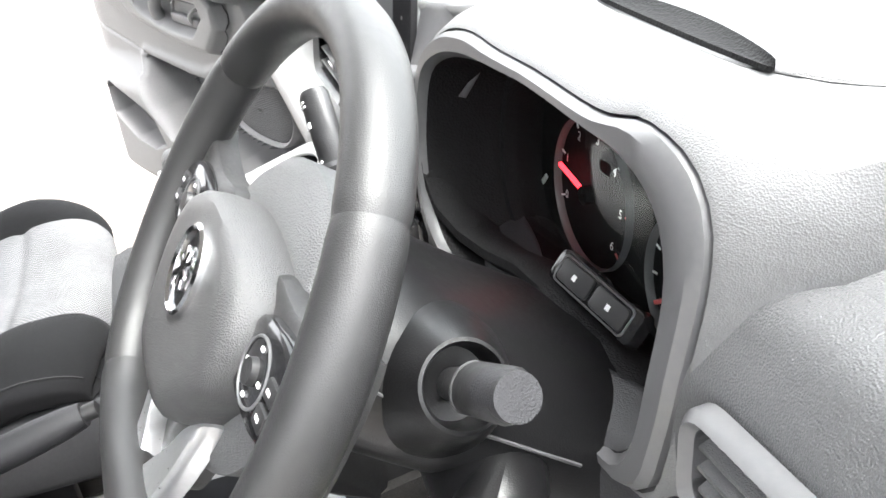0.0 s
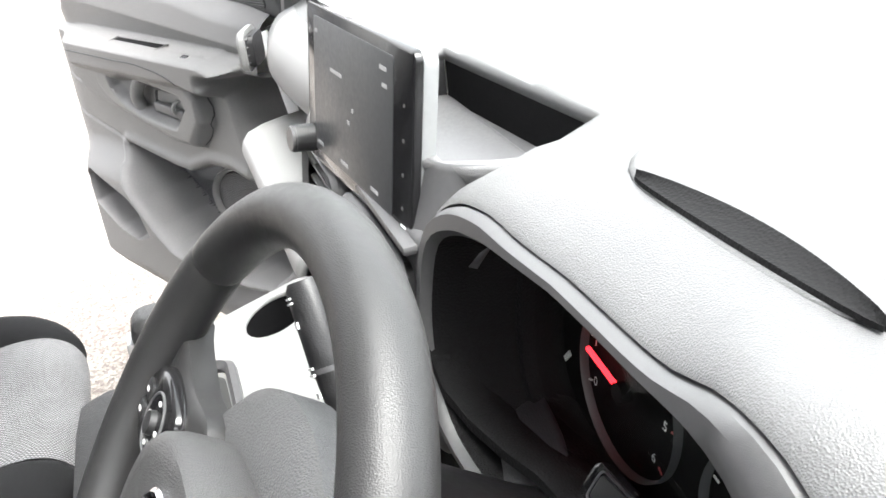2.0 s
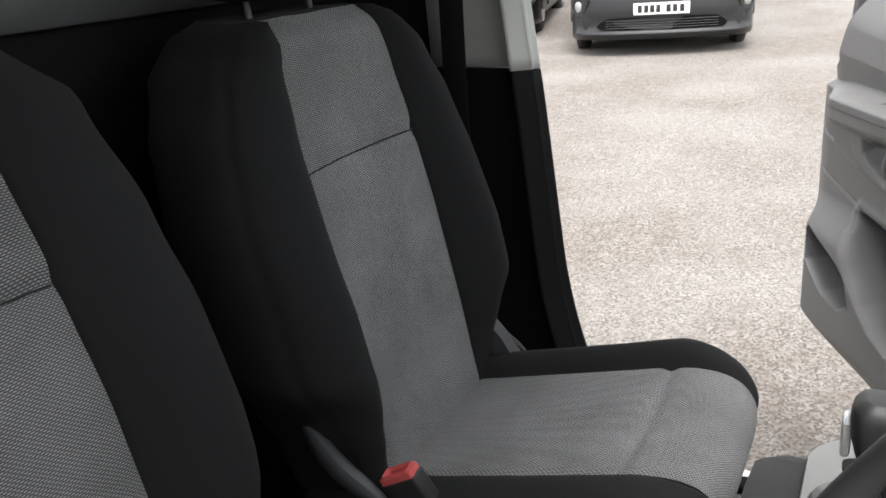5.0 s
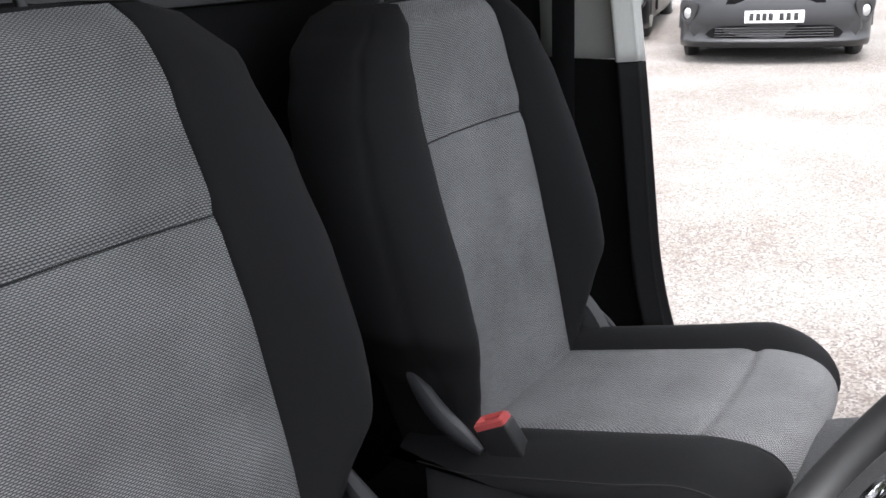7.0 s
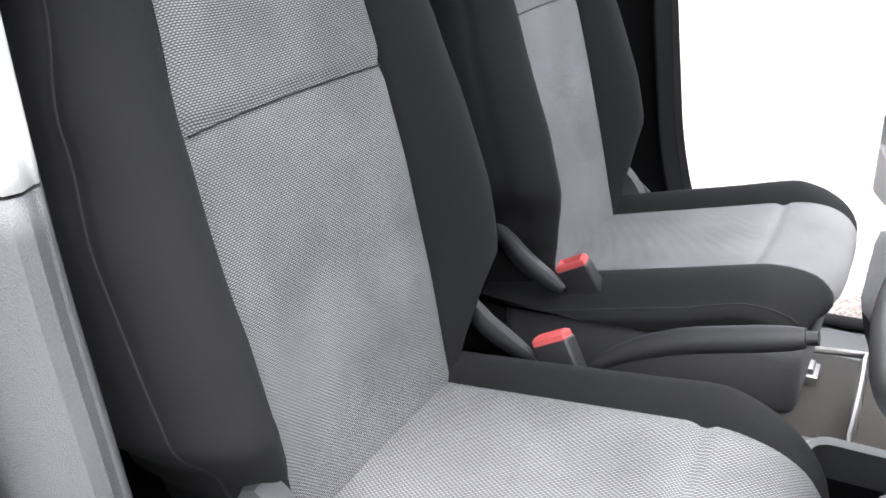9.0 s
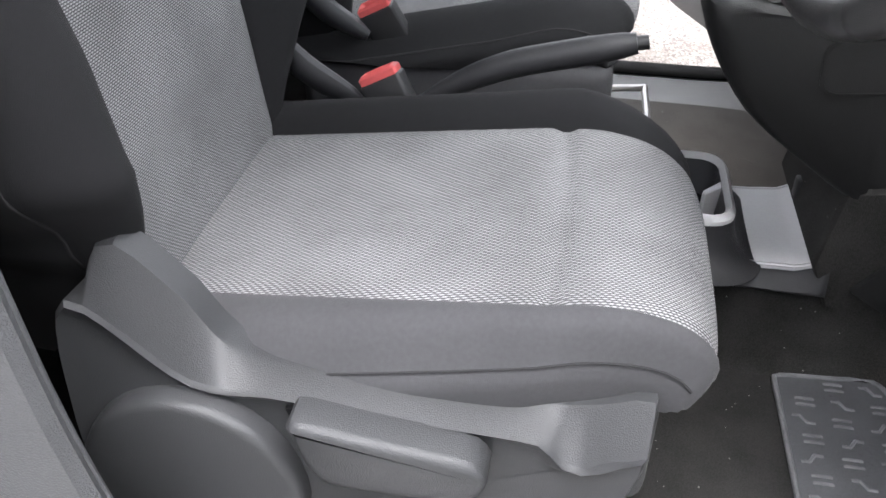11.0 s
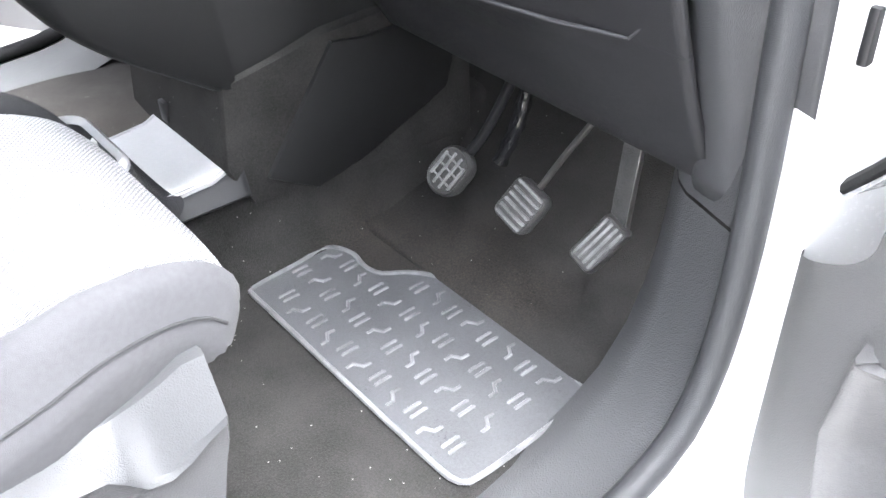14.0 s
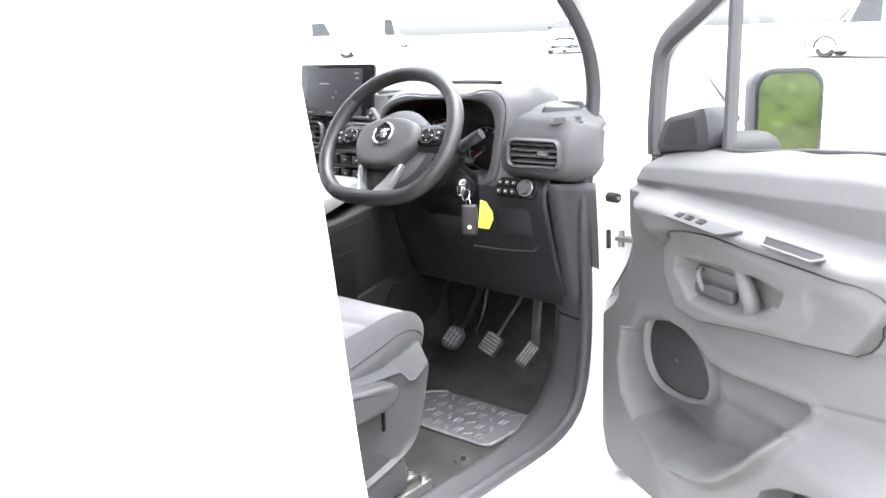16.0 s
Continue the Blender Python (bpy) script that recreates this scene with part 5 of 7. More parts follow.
# light on the console top is put into its pale colour
part("console_top", loft([top_ring(top_o, 1.0, -0.02), top_ring(top_o, 1.0, 0.006), top_ring(top_o, 0.975, 0.010), [CT @ Vector((x, y, 0.010)) for x, y in cup_i], [CT @ Vector((x, y, -0.045)) for x, y in cup_i]], caps=False), PALE, con, "console top, painted pale as if lit")
part("cup_ring", tube([CT @ Vector((cup_x + 0.0355 * math.cos(a), cup_y + 0.0355 * math.sin(a), 0.008)) for a in (2 * math.pi * i / 28 for i in range(28))], 0.0026, 8, True), PALE, con)
part("cup_well", loft([[CT @ Vector((cup_x + r * math.cos(a), cup_y + r * math.sin(a), z)) for a in (2 * math.pi * i / 28 for i in range(28))] for r, z in ((0.0342, 0.0095), (0.0335, 0.006), (0.031, -0.040), (0.002, -0.042))], caps=False), FACE, con, "deep black cup well")
part("card_slot", ring_plate(rounded(-0.002, 0.034, 0.092, 0.112, 0.003), rounded(0.001, 0.031, 0.095, 0.109, 0.002), 0.003, CT @ Matrix.Translation((0, 0, 0.0085))), PALE, con, "shallow square tray")
part("gaiter_frame", ring_plate(rounded(-0.015, 0.105, -0.085, 0.02, 0.02), rounded(-0.005, 0.095, -0.075, 0.01, 0.016), 0.012, CT @ Matrix.Translation((0, 0, 0.006)), 0.002), PLASTIC_SMOOTH, con)
gear = thing("gear_lever", "black gear lever with a leather gaiter and satin cap", "gear lever", at=(0.05, -0.01, 0.92))
rings = []
for s in range(9):
    f = s / 8
    k = (1 - f) ** 1.4 * 0.85 + 0.15 + 0.03 * math.sin(s * 2.4)
    rings.append([CT @ Vector((0.045 + x * k, -0.033 + y * k - 0.004 * f, 0.008 + 0.06 * f)) for x, y in rounded(-0.048, 0.048, -0.042, 0.042, 0.02)])
under(part("gaiter", loft(rings), RUBBER), gear)
under(part("lever", rod((0.047, -0.015, 0.955), (0.05, -0.015, 0.99), 0.008), PLASTIC_DARK), gear)
knob_rings = [[Vector((0.05 + x * k, -0.012 + y * k - 0.008 * h, 0.968 + h * 0.075)) for x, y in rounded(-0.024, 0.024, -0.027, 0.027, 0.016)] for h, k in ((0, 0.55), (0.12, 0.7), (0.4, 0.92), (0.7, 1.0), (0.9, 0.9), (1.0, 0.6))]
under(subdiv(part("knob", loft(knob_rings), LEATHER), 1), gear)
under(part("knob_cap", box(0.038, 0.062, -0.049, -0.042, 0.993, 1.022, 0.003), SATIN), gear)

# ---- floor console between the seats ----
def tunnel(u, v):
    """Carpet over the transmission tunnel."""
    x, z = curve_at([(-0.15, 0.399), (-0.11, 0.41), (-0.085, 0.46), (-0.07, 0.512), (-0.02, 0.52), (0.10, 0.52), (0.148, 0.513), (0.158, 0.48), (0.168, 0.435), (0.178, 0.412), (0.192, 0.398)], u)
    return Vector((x, -0.65 + 1.15 * v, z))


tagged(part("floor_tunnel", sheet(tunnel, 40, 30), CARPET), "dark carpet over the raised floor tunnel", "floor", kind="structure")
fc = thing("floor_console", "pale grey floor console with a cup recess", "console")


def saddle(u, v):
    """The low saddle between gear console and handbrake."""
    y = -0.20 + 0.285 * v
    w = 0.096 - 0.006 * math.sin(math.pi * v)
    zt = lerp_table([(-0.2, 0.546), (0.0, 0.549), (0.045, 0.551), (0.066, 0.558), (0.085, 0.582)], y)[0]
    pts = [(-w - 0.020, 0.522), (-w - 0.005, zt - 0.012), (-w, zt - 0.004), (-w + 0.012, zt), (w - 0.012, zt), (w, zt - 0.004), (w + 0.005, zt - 0.012), (w + 0.020, 0.522)]
    x, z = curve_at(pts, u)
    return Vector((0.055 + x, y, z))


thick(part("saddle", sheet(lambda u, v: saddle(0.215 + 0.57 * u, v), 28, 36), SADDLE, fc, "pale grey saddle"), 0.004)
for u0, u1 in ((0.0, 0.215), (0.785, 1.0)):
    thick(part("saddle_side", sheet(lambda u, v: saddle(u0 + (u1 - u0) * u, v), 12, 36), LOW_DASH, fc, "dark flared skirt"), 0.004)
CUPB = Matrix.Translation((0.095, -0.075, 0.598))
cup_out, cup_in = rounded(-0.108, 0.064, -0.095, 0.040, 0.034, 7), rounded(-0.096, 0.052, -0.083, 0.028, 0.026, 7)
cup_c = Vector((-0.022, -0.0275))


def cup_ring(line_, grow, z):
    out_ = []
    for x, y in line_:
        away = (Vector((x, y)) - cup_c).normalized()
        out_.append(CUPB @ Vector((x + away.x * grow, y + away.y * grow, z)))
    return out_


# shade on the block's steep sides is put into the dark colour
part("cup_block", loft([cup_ring(cup_out, 0.050, -0.051), cup_ring(cup_out, 0.030, -0.047), cup_ring(cup_out, 0.014, -0.036), cup_ring(cup_out, 0.005, -0.018), cup_ring(cup_out, 0.0, 0.004)], caps=False), LOW_DASH, fc, "hollow-sided cup block, coloured dark for its shade")
part("cup_frame", ring_plate(cup_out, cup_in, 0.014, CUPB, 0.003), SADDLE, fc, "pale cup recess rim")
part("cup_wall", loft([cup_ring(cup_in, 0.0, 0.009), cup_ring(cup_in, -0.002, -0.012), cup_ring(cup_in, -0.006, -0.040)], caps=False), TRIM, fc)
part("cup_floor", plate(rounded(-0.098, 0.054, -0.085, 0.030, 0.026), 0.002, CUPB @ Matrix.Translation((0, 0, -0.042)), 0), FACE, fc, "black cup floor")
part("cup_nib", plate([(-0.046, 0.030), (-0.028, 0.030), (-0.004, 0.006), (-0.008, 0.002), (-0.016, 0.004)], 0.046, CUPB @ Matrix.Translation((0, 0, -0.038)), 0.003), SADDLE, fc, "pale divider between the cups")
part("rear_box", box(0.02, 0.15, -0.62, -0.19, 0.40, 0.585, 0.02, 3), PLASTIC_DARK, fc)

brake_thing = thing("handbrake", "black handbrake lever pulled half up", "handbrake", at=(0.05, -0.5, 0.6))
hb = smooth_loop([(0.055, -0.50, 0.63), (0.055, -0.42, 0.70), (0.054, -0.34, 0.742), (0.054, -0.25, 0.768), (0.054, -0.18, 0.786)], 20, closed=False)
under(part("lever_arm", tube(hb, [0.012] * 6 + [0.013, 0.0145, 0.016, 0.017, 0.0175, 0.018, 0.018, 0.018, 0.018, 0.018, 0.018, 0.017, 0.016, 0.013], 14), LOW_DASH), brake_thing)
under(part("release_button", rod((0.054, -0.18, 0.786), (0.054, -0.166, 0.789), 0.009), PLASTIC_DARK), brake_thing)
under(part("lever_boot", box(0.02, 0.09, -0.55, -0.40, 0.58, 0.66, 0.02, 3), RUBBER), brake_thing)
# ---- steering wheel, column, stalks, key ----
WC = Vector((0.397, -0.011, 1.092))
WT = radians(34.5)
WM = frame_at(WC, (0.999, 0.045, 0), (-0.026, 0.566, 0.824)) @ Matrix.Rotation(radians(2.6), 4, "Z")
wheel = thing("steering_wheel", "black leather steering wheel with silver-trimmed spokes, flat at the bottom", "steering wheel", at=tuple(WC))


def w3(x, y, z=0.0):
    return WM @ Vector((x, y, z))


RIM = smooth_loop([(x, y, 0) for x, y in ((0, 0.163), (0.075, 0.148), (0.133, 0.103), (0.163, 0.04), (0.166, -0.03), (0.145, -0.088), (0.105, -0.124), (0.055, -0.137), (0, -0.139), (-0.055, -0.137), (-0.105, -0.124), (-0.145, -0.088), (-0.166, -0.03), (-0.163, 0.04), (-0.133, 0.103), (-0.075, 0.148))], 240)


def rim_mesh(i0, i1):
    rings = []
    for i in range(i0, i1 + 1):
        p = RIM[i % 240]
        d = (RIM[(i + 1) % 240] - RIM[(i - 1) % 240]).normalized()
        away = Vector((d.y, -d.x, 0))
        edge = min(i - i0, i1 - i)
        g = 0.945 if edge == 0 else 0.99 if edge == 1 else 1.0
        spread = 1.0 + 0.12 * math.exp(-((abs((i + 120) % 240 - 120) - 48) / 12) ** 2)
        shift = 0.0
        rings.append([w3(*(p - d * shift * -0.004 + away * (math.cos(a) * 0.0160 * g * spread)).xy, math.sin(a) * 0.0172 * g) for a in (2 * math.pi * k / 24 for k in range(24))])
    return loft(rings)


# leather stitched in four sections
for a, b in ((-37, 37), (37, 94), (94, 146), (146, 203)):
    under(part("rim_section", rim_mesh(a, b), LEATHER, None, "black grained leather rim"), wheel)

hub_line = smooth_loop([(x, y, 0) for x, y in ((0, 0.046), (0.04, 0.043), (0.074, 0.031), (0.089, 0.010), (0.084, -0.020), (0.066, -0.043), (0.047, -0.064), (0.025, -0.070), (0, -0.071), (-0.03, -0.070), (-0.054, -0.062), (-0.070, -0.034), (-0.077, -0.002), (-0.066, 0.026), (-0.034, 0.042))], 72)


def hub_ring(k, z, dy=0.0):
    return [w3(p.x * k, (p.y + 0.012) * k - 0.012 + dy, z) for p in hub_line]


hub = under(part("airbag_cover", loft([hub_ring(0.97, -0.03), hub_ring(1.0, -0.002), hub_ring(1.0, 0.006), hub_ring(0.975, 0.0145), hub_ring(0.91, 0.0195), hub_ring(0.78, 0.0212), hub_ring(0.55, 0.0208), hub_ring(0.1, 0.020)]), PLASTIC_HUB, None, "grained airbag cover"), wheel)
under(part("hub_back", loft([[w3(r * math.cos(a), r * math.sin(a) * 0.95 - 0.01, z) for a in (2 * math.pi * i / 48 for i in range(48))] for r, z in ((0.06, -0.012), (0.088, -0.014), (0.097, -0.022), (0.096, -0.045), (0.084, -0.060), (0.05, -0.064))]), PLASTIC_DIM, None, "grey hub back cover"), wheel)
# plain round badge
badge_m = WM @ Matrix.Translation((0.0, 0.003, 0.0195))
ang = [2 * math.pi * i / 36 for i in range(36)]
badge = under(part("badge_ring", loft([[badge_m @ Vector((r * math.cos(a), r * math.sin(a), z)) for a in ang] for r, z in ((0.0265, 0.0), (0.0265, 0.004), (0.0245, 0.0055), (0.0225, 0.004), (0.0225, 0.001))], caps=False), CHROME, None, "chrome badge ring"), wheel)
under(part("badge_disc", rod(badge_m @ Vector((0, 0, 0)), badge_m @ Vector((0, 0, 0.0025)), 0.023, 0.023, 32), GLOSS), wheel)
for rot, ln in ((35, 0.017), (125, 0.013), (80, 0.012), (-20, 0.010)):
    under(part("badge_bar", box(-ln, ln, -0.0024, 0.0024, 0.002, 0.0055, 0.001, 1, badge_m @ Matrix.Rotation(radians(rot), 4, "Z")), CHROME), wheel)
under(part("airbag_mark", box(-0.009, 0.009, -0.056, -0.0545, 0.016, 0.0196, 0, 1, WM), PRINT), wheel)


def spoke_plate(pts, z0, z1, mat, name, label=""):
    line = smooth_loop([(x, y, 0) for x, y in pts], 40)
    m = Vector((sum(p.x for p in line) / 40, sum(p.y for p in line) / 40, 0))
    rings = [[w3(*(m + (p - m) * k).xy, z) for p in line] for k, z in ((0.98, z0), (1.0, (z0 + z1) / 2), (0.97, z1 - 0.002), (0.88, z1), (0.3, z1 + 0.001))]
    return under(part(name, loft(rings), mat, None, label), wheel)


for sg in (1, -1):
    spoke_plate([(sg * x, y) for x, y in ((0.05, 0.034), (0.10, 0.036), (0.145, 0.044), (0.168, 0.05), (0.170, -0.02), (0.145, -0.024), (0.10, -0.022), (0.05, -0.020))], -0.020, -0.002, LEATHER, "spoke", "black side spoke")
    pod = spoke_plate([(sg * x, y) for x, y in ((0.080, 0.022), (0.105, 0.030), (0.132, 0.030), (0.148, 0.020), (0.150, 0.002), (0.138, -0.014), (0.108, -0.016), (0.080, -0.010))], -0.006, 0.006, GLOSS, "button_pod", "gloss black button pod")
    c = (sg * 0.108, 0.006)
    under(part("pod_rim", tube([w3(c[0] + 0.0185 * math.cos(a), c[1] + 0.0165 * math.sin(a), 0.0068) for a in ang], 0.0009, 6, True), PLASTIC_SMOOTH), wheel)
    under(part("pod_button", rod(w3(*c, 0.005), w3(*c, 0.0105), 0.0075, 0.0065, 20), PLASTIC_DARK), wheel)
    for dx, dy in ((0.012, 0), (-0.012, 0), (0, 0.012), (0, -0.012)):
        under(part("pod_mark", box(c[0] + dx - 0.0016, c[0] + dx + 0.0016, c[1] + dy - 0.0009, c[1] + dy + 0.0009, 0.0068, 0.0078, 0, 1, WM), PRINT), wheel)
    for dy in (0.006, -0.007):
        under(part("pod_key", box(sg * 0.136 - 0.007, sg * 0.136 + 0.007, 0.006 + dy - 0.005, 0.006 + dy + 0.005, 0.004, 0.0085, 0.0015, 2, WM), PLASTIC_DARK), wheel)
        under(part("pod_mark", box(sg * 0.136 - 0.0025, sg * 0.136 + 0.0025, 0.006 + dy - 0.001, 0.006 + dy + 0.001, 0.0082, 0.0088, 0, 1, WM), PRINT), wheel)
# silver arms running together at the foot of the rim
spoke_plate([(-0.062, -0.062), (-0.046, -0.068), (-0.034, -0.100), (-0.016, -0.120), (-0.004, -0.140), (-0.034, -0.142), (-0.046, -0.110)], -0.016, 0.000, SATIN, "lower_spoke", "satin silver lower spoke")
spoke_plate([(0.058, -0.056), (0.042, -0.066), (0.024, -0.094), (0.006, -0.116), (-0.008, -0.138), (0.022, -0.142), (0.044, -0.105)], -0.0155, 0.0005, SATIN, "lower_spoke", "satin silver lower spoke")
spoke_plate([(-0.04, -0.06), (0.04, -0.06), (0.026, -0.10), (0.01, -0.13), (-0.02, -0.13), (-0.034, -0.10)], -0.035, -0.012, LEATHER, "spoke_web")

col = thing("steering_column", "black plastic steering column cowl with control stalks", "steering column", at=(0.382, 0.1, 1.03))
AX = Vector((0, math.cos(WT), -math.sin(WT)))


def col_ring(s, rx, rz, dz=0.0):
    c = WC + AX * s + Vector((0, 0, dz))
    return [c + Vector((rx * math.copysign(abs(math.cos(a)) ** 0.75, math.cos(a)), rz * math.sin(a) * math.sin(WT), rz * math.copysign(abs(math.sin(a)) ** 0.85, math.sin(a)) * math.cos(WT))) for a in (2 * math.pi * i / 40 for i in range(40))]


under(part("column_cowl", loft([col_ring(0.055, 0.055, 0.04), col_ring(0.058, 0.082, 0.052), col_ring(0.075, 0.092, 0.056), col_ring(0.11, 0.098, 0.054, -0.002), col_ring(0.15, 0.100, 0.052, -0.004), col_ring(0.20, 0.100, 0.055, -0.008), col_ring(0.26, 0.105, 0.06, -0.01)]), COLUMN, None, "black column cowl"), col)
under(part("cowl_joint", tube([WC + AX * s + Vector((rx + 0.0005, 0.006, dz + 0.006)) for s, rx, dz in ((0.06, 0.083, 0), (0.075, 0.092, 0), (0.11, 0.098, -0.002), (0.15, 0.100, -0.004), (0.20, 0.100, -0.008))], 0.0012, 6), PLASTIC_SMOOTH), col)
under(part("ignition_shroud", loft([[Vector((x, y, 0.978 + 0.022 * k * math.sin(a) - 0.0)) + Vector((0, 0.03 * k * math.cos(a), 0)) for a in (2 * math.pi * i / 24 for i in range(24))] for x, y, k in ((0.46, 0.11, 1.25), (0.50, 0.105, 1.15), (0.522, 0.10, 0.95), (0.527, 0.098, 0.7))]), COLUMN), col)


def stalk(root, tip, r0, r1, sg):
    a, b = Vector(root), Vector(tip)
    d = (b - a).normalized()
    st = under(part("stalk", tube([a, a.lerp(b, 0.3), a.lerp(b, 0.55), a.lerp(b, 0.6), b - d * 0.004, b], [r0 * 0.7, r0 * 0.8, r0, r1, r1, r1 * 0.8], 20, False, 0.8), PLASTIC_DARK, None, "black control stalk"), col)
    under(part("stalk_ring", tube([a.lerp(b, 0.575), a.lerp(b, 0.6)], r1 * 1.02, 20, False, 0.8), PLASTIC_SMOOTH), col)
    return st


stalk((0.325, 0.085, 1.035), (0.258, 0.076, 1.145), 0.0100, 0.0115, -1)
stalk((0.455, 0.085, 1.035), (0.562, 0.098, 1.098), 0.0105, 0.0135, 1)
SX = (Vector((0.562, 0.098, 1.098)) - Vector((0.455, 0.085, 1.035))).normalized()
SC = frame_at(Vector((0.508, 0.092, 1.066)), SX.orthogonal(), SX.cross(SX.orthogonal()))
under(part("stalk_shroud", loft([[SC @ Vector((r * math.cos(a), r * math.sin(a), z)) for a in ang] for r, z in ((0.05, -0.075), (0.040, -0.035), (0.029, -0.008), (0.0245, 0.0), (0.0225, 0.0005), (0.0205, -0.004), (0.0195, -0.020), (0.005, -0.022))], caps=False), COLUMN, None, "round socket about the stalk"), col)
under(part("stalk_tip", rod((0.545, 0.096, 1.088), (0.566, 0.0985, 1.1005), 0.0130, 0.0115, 24), LOW_DASH, None, "grey ribbed stalk tip"), col)
sd = (Vector((0.258, 0.076, 1.145)) - Vector((0.325, 0.085, 1.035))).normalized()
SM = frame_at(Vector((0.267, 0.077, 1.130)) + Vector((0.004, -0.0100, 0.0030)), sd.cross(Vector((0, -1, 0.3))), sd)
for y, w, h in ((0.008, 0.008, 0.0012), (0.005, 0.008, 0.0012), (-0.008, 0.006, 0.004), (-0.034, 0.009, 0.0014), (-0.038, 0.009, 0.0014), (-0.050, 0.006, 0.003)):
    under(part("stalk_mark", box(-w / 2, w / 2, y - h / 2, y + h / 2, -0.0005, 0.0008, 0, 1, SM), PRINT), col)
IG = Vector((0.512, 0.10, 0.985))
under(part("ignition_barrel", rod(IG + Vector((-0.03, 0.02, 0)), IG + Vector((0.008, -0.012, 0)), 0.020, 0.017, 24), COLUMN), col)
under(part("ignition_ring", tube([IG + Vector((0.009 + 0.006 * math.cos(a) * 0.6, -0.013 + 0.010 * math.cos(a), 0.013 * math.sin(a))) for a in ang], 0.0025, 6, True), SATIN), col)

key = thing("car_key", "black remote key hanging from a ring in the ignition", "key", at=(0.53, 0.075, 0.93))
under(part("key_bow", box(0.522, 0.535, 0.062, 0.082, 0.966, 0.992, 0.004, 2), CHROME), key)
under(part("key_ring", tube([(0.545, 0.066 + 0.013 * math.cos(a), 0.972 + 0.013 * math.sin(a)) for a in ang], 0.0016, 6, True), CHROME), key)
under(part("ring_link", tube([(0.552 + 0.006 * math.cos(a), 0.064, 0.955 + 0.008 * math.sin(a)) for a in ang], 0.0013, 6, True), CHROME), key)
KM = Matrix.Translation((0.558, 0.060, 0.922)) @ Matrix.Rotation(radians(36), 4, "Z")
under(part("fob", box(-0.017, 0.017, -0.006, 0.006, -0.036, 0.030, 0.005, 3, KM), PLASTIC_DARK, None, "black remote fob"), key)
under(part("fob_side", box(0.0165, 0.0175, -0.003, 0.003, -0.03, 0.025, 0.0004, 1, KM), PLASTIC_SMOOTH), key)
under(part("fob_badge", rod(KM @ Vector((0, -0.006, -0.018)), KM @ Vector((0, -0.0072, -0.018)), 0.0048, 0.0048, 16), CHROME), key)
tag = thing("key_tag", "yellow plastic key tag hanging on the key ring", "key tag", at=(0.57, 0.07, 0.91))
TM = Matrix.Translation((0.579, 0.085, 0.930)) @ Matrix.Rotation(radians(40), 4, "Z") @ UPRIGHT
under(part("tag_plate", plate([(-0.014, -0.03), (0.010, -0.034), (0.019, -0.012), (0.017, 0.004), (0.004, 0.026), (-0.008, 0.030)], 0.0025, TM, 0.0008), YELLOW), tag)
# ---- front doors, both swung open ----
def poly_depth(poly, x, y):
    """Signed distance to an outline, positive inside."""
    best, inside = 1e9, False
    k = len(poly)
    for i in range(k):
        ax, ay = poly[i]
        bx, by = poly[(i + 1) % k]
        dx, dy = bx - ax, by - ay
        t = max(0, min(1, ((x - ax) * dx + (y - ay) * dy) / (dx * dx + dy * dy + 1e-12)))
        best = min(best, (x - ax - dx * t) ** 2 + (y - ay - dy * t) ** 2)
        if (ay > y) != (by > y) and x < ax + (y - ay) / (by - ay) * dx:
            inside = not inside
    return math.sqrt(best) * (1 if inside else -1)


def ramp01(d, w):
    t = min(1, max(0, d / w + 0.5))
    return t * t * (3 - 2 * t)


POD = [(0.399, 0.962), (0.354, 0.925), (0.352, 0.872), (0.402, 0.814), (0.47, 0.815), (0.581, 0.836), (0.715, 0.856), (0.824, 0.875), (0.865, 0.931), (0.873, 0.959), (0.85, 0.975), (0.816, 0.978), (0.613, 0.978), (0.509, 0.978)]
RINGED = [(0.405, 0.955), (0.362, 0.922), (0.360, 0.875), (0.408, 0.822), (0.47, 0.823), (0.60, 0.845), (0.70, 0.868), (0.742, 0.905), (0.745, 0.95), (0.72, 0.968), (0.62, 0.968), (0.50, 0.966)]
SHELF = [(0.235, 0.990), (0.30, 1.004), (0.90, 1.006), (0.945, 0.985), (0.86, 0.940), (0.62, 0.945), (0.40, 0.948), (0.31, 0.935)]
BEZEL = [(0.416, 0.921), (0.403, 0.897), (0.450, 0.850), (0.518, 0.851), (0.579, 0.858), (0.648, 0.879), (0.683, 0.902), (0.693, 0.928), (0.63, 0.936), (0.513, 0.930)]
POCKET = [(0.180, 0.64), (0.190, 0.712), (0.235, 0.756), (0.32, 0.778), (0.398, 0.775), (0.479, 0.746), (0.544, 0.747), (0.723, 0.764), (0.735, 0.755), (0.70, 0.705), (0.655, 0.652), (0.592, 0.600), (0.54, 0.570), (0.434, 0.545), (0.32, 0.535), (0.24, 0.540), (0.195, 0.575)]
LOWBOX = [(0.665, 0.560), (0.69, 0.612), (0.725, 0.635), (0.78, 0.652), (0.88, 0.68), (0.905, 0.66), (0.885, 0.60), (0.80, 0.552), (0.72, 0.540)]
SPEAK = [(0.228, 0.731), (0.262, 0.757), (0.337, 0.764), (0.405, 0.744), (0.442, 0.706), (0.444, 0.668), (0.415, 0.640), (0.345, 0.623), (0.268, 0.626), (0.224, 0.67)]


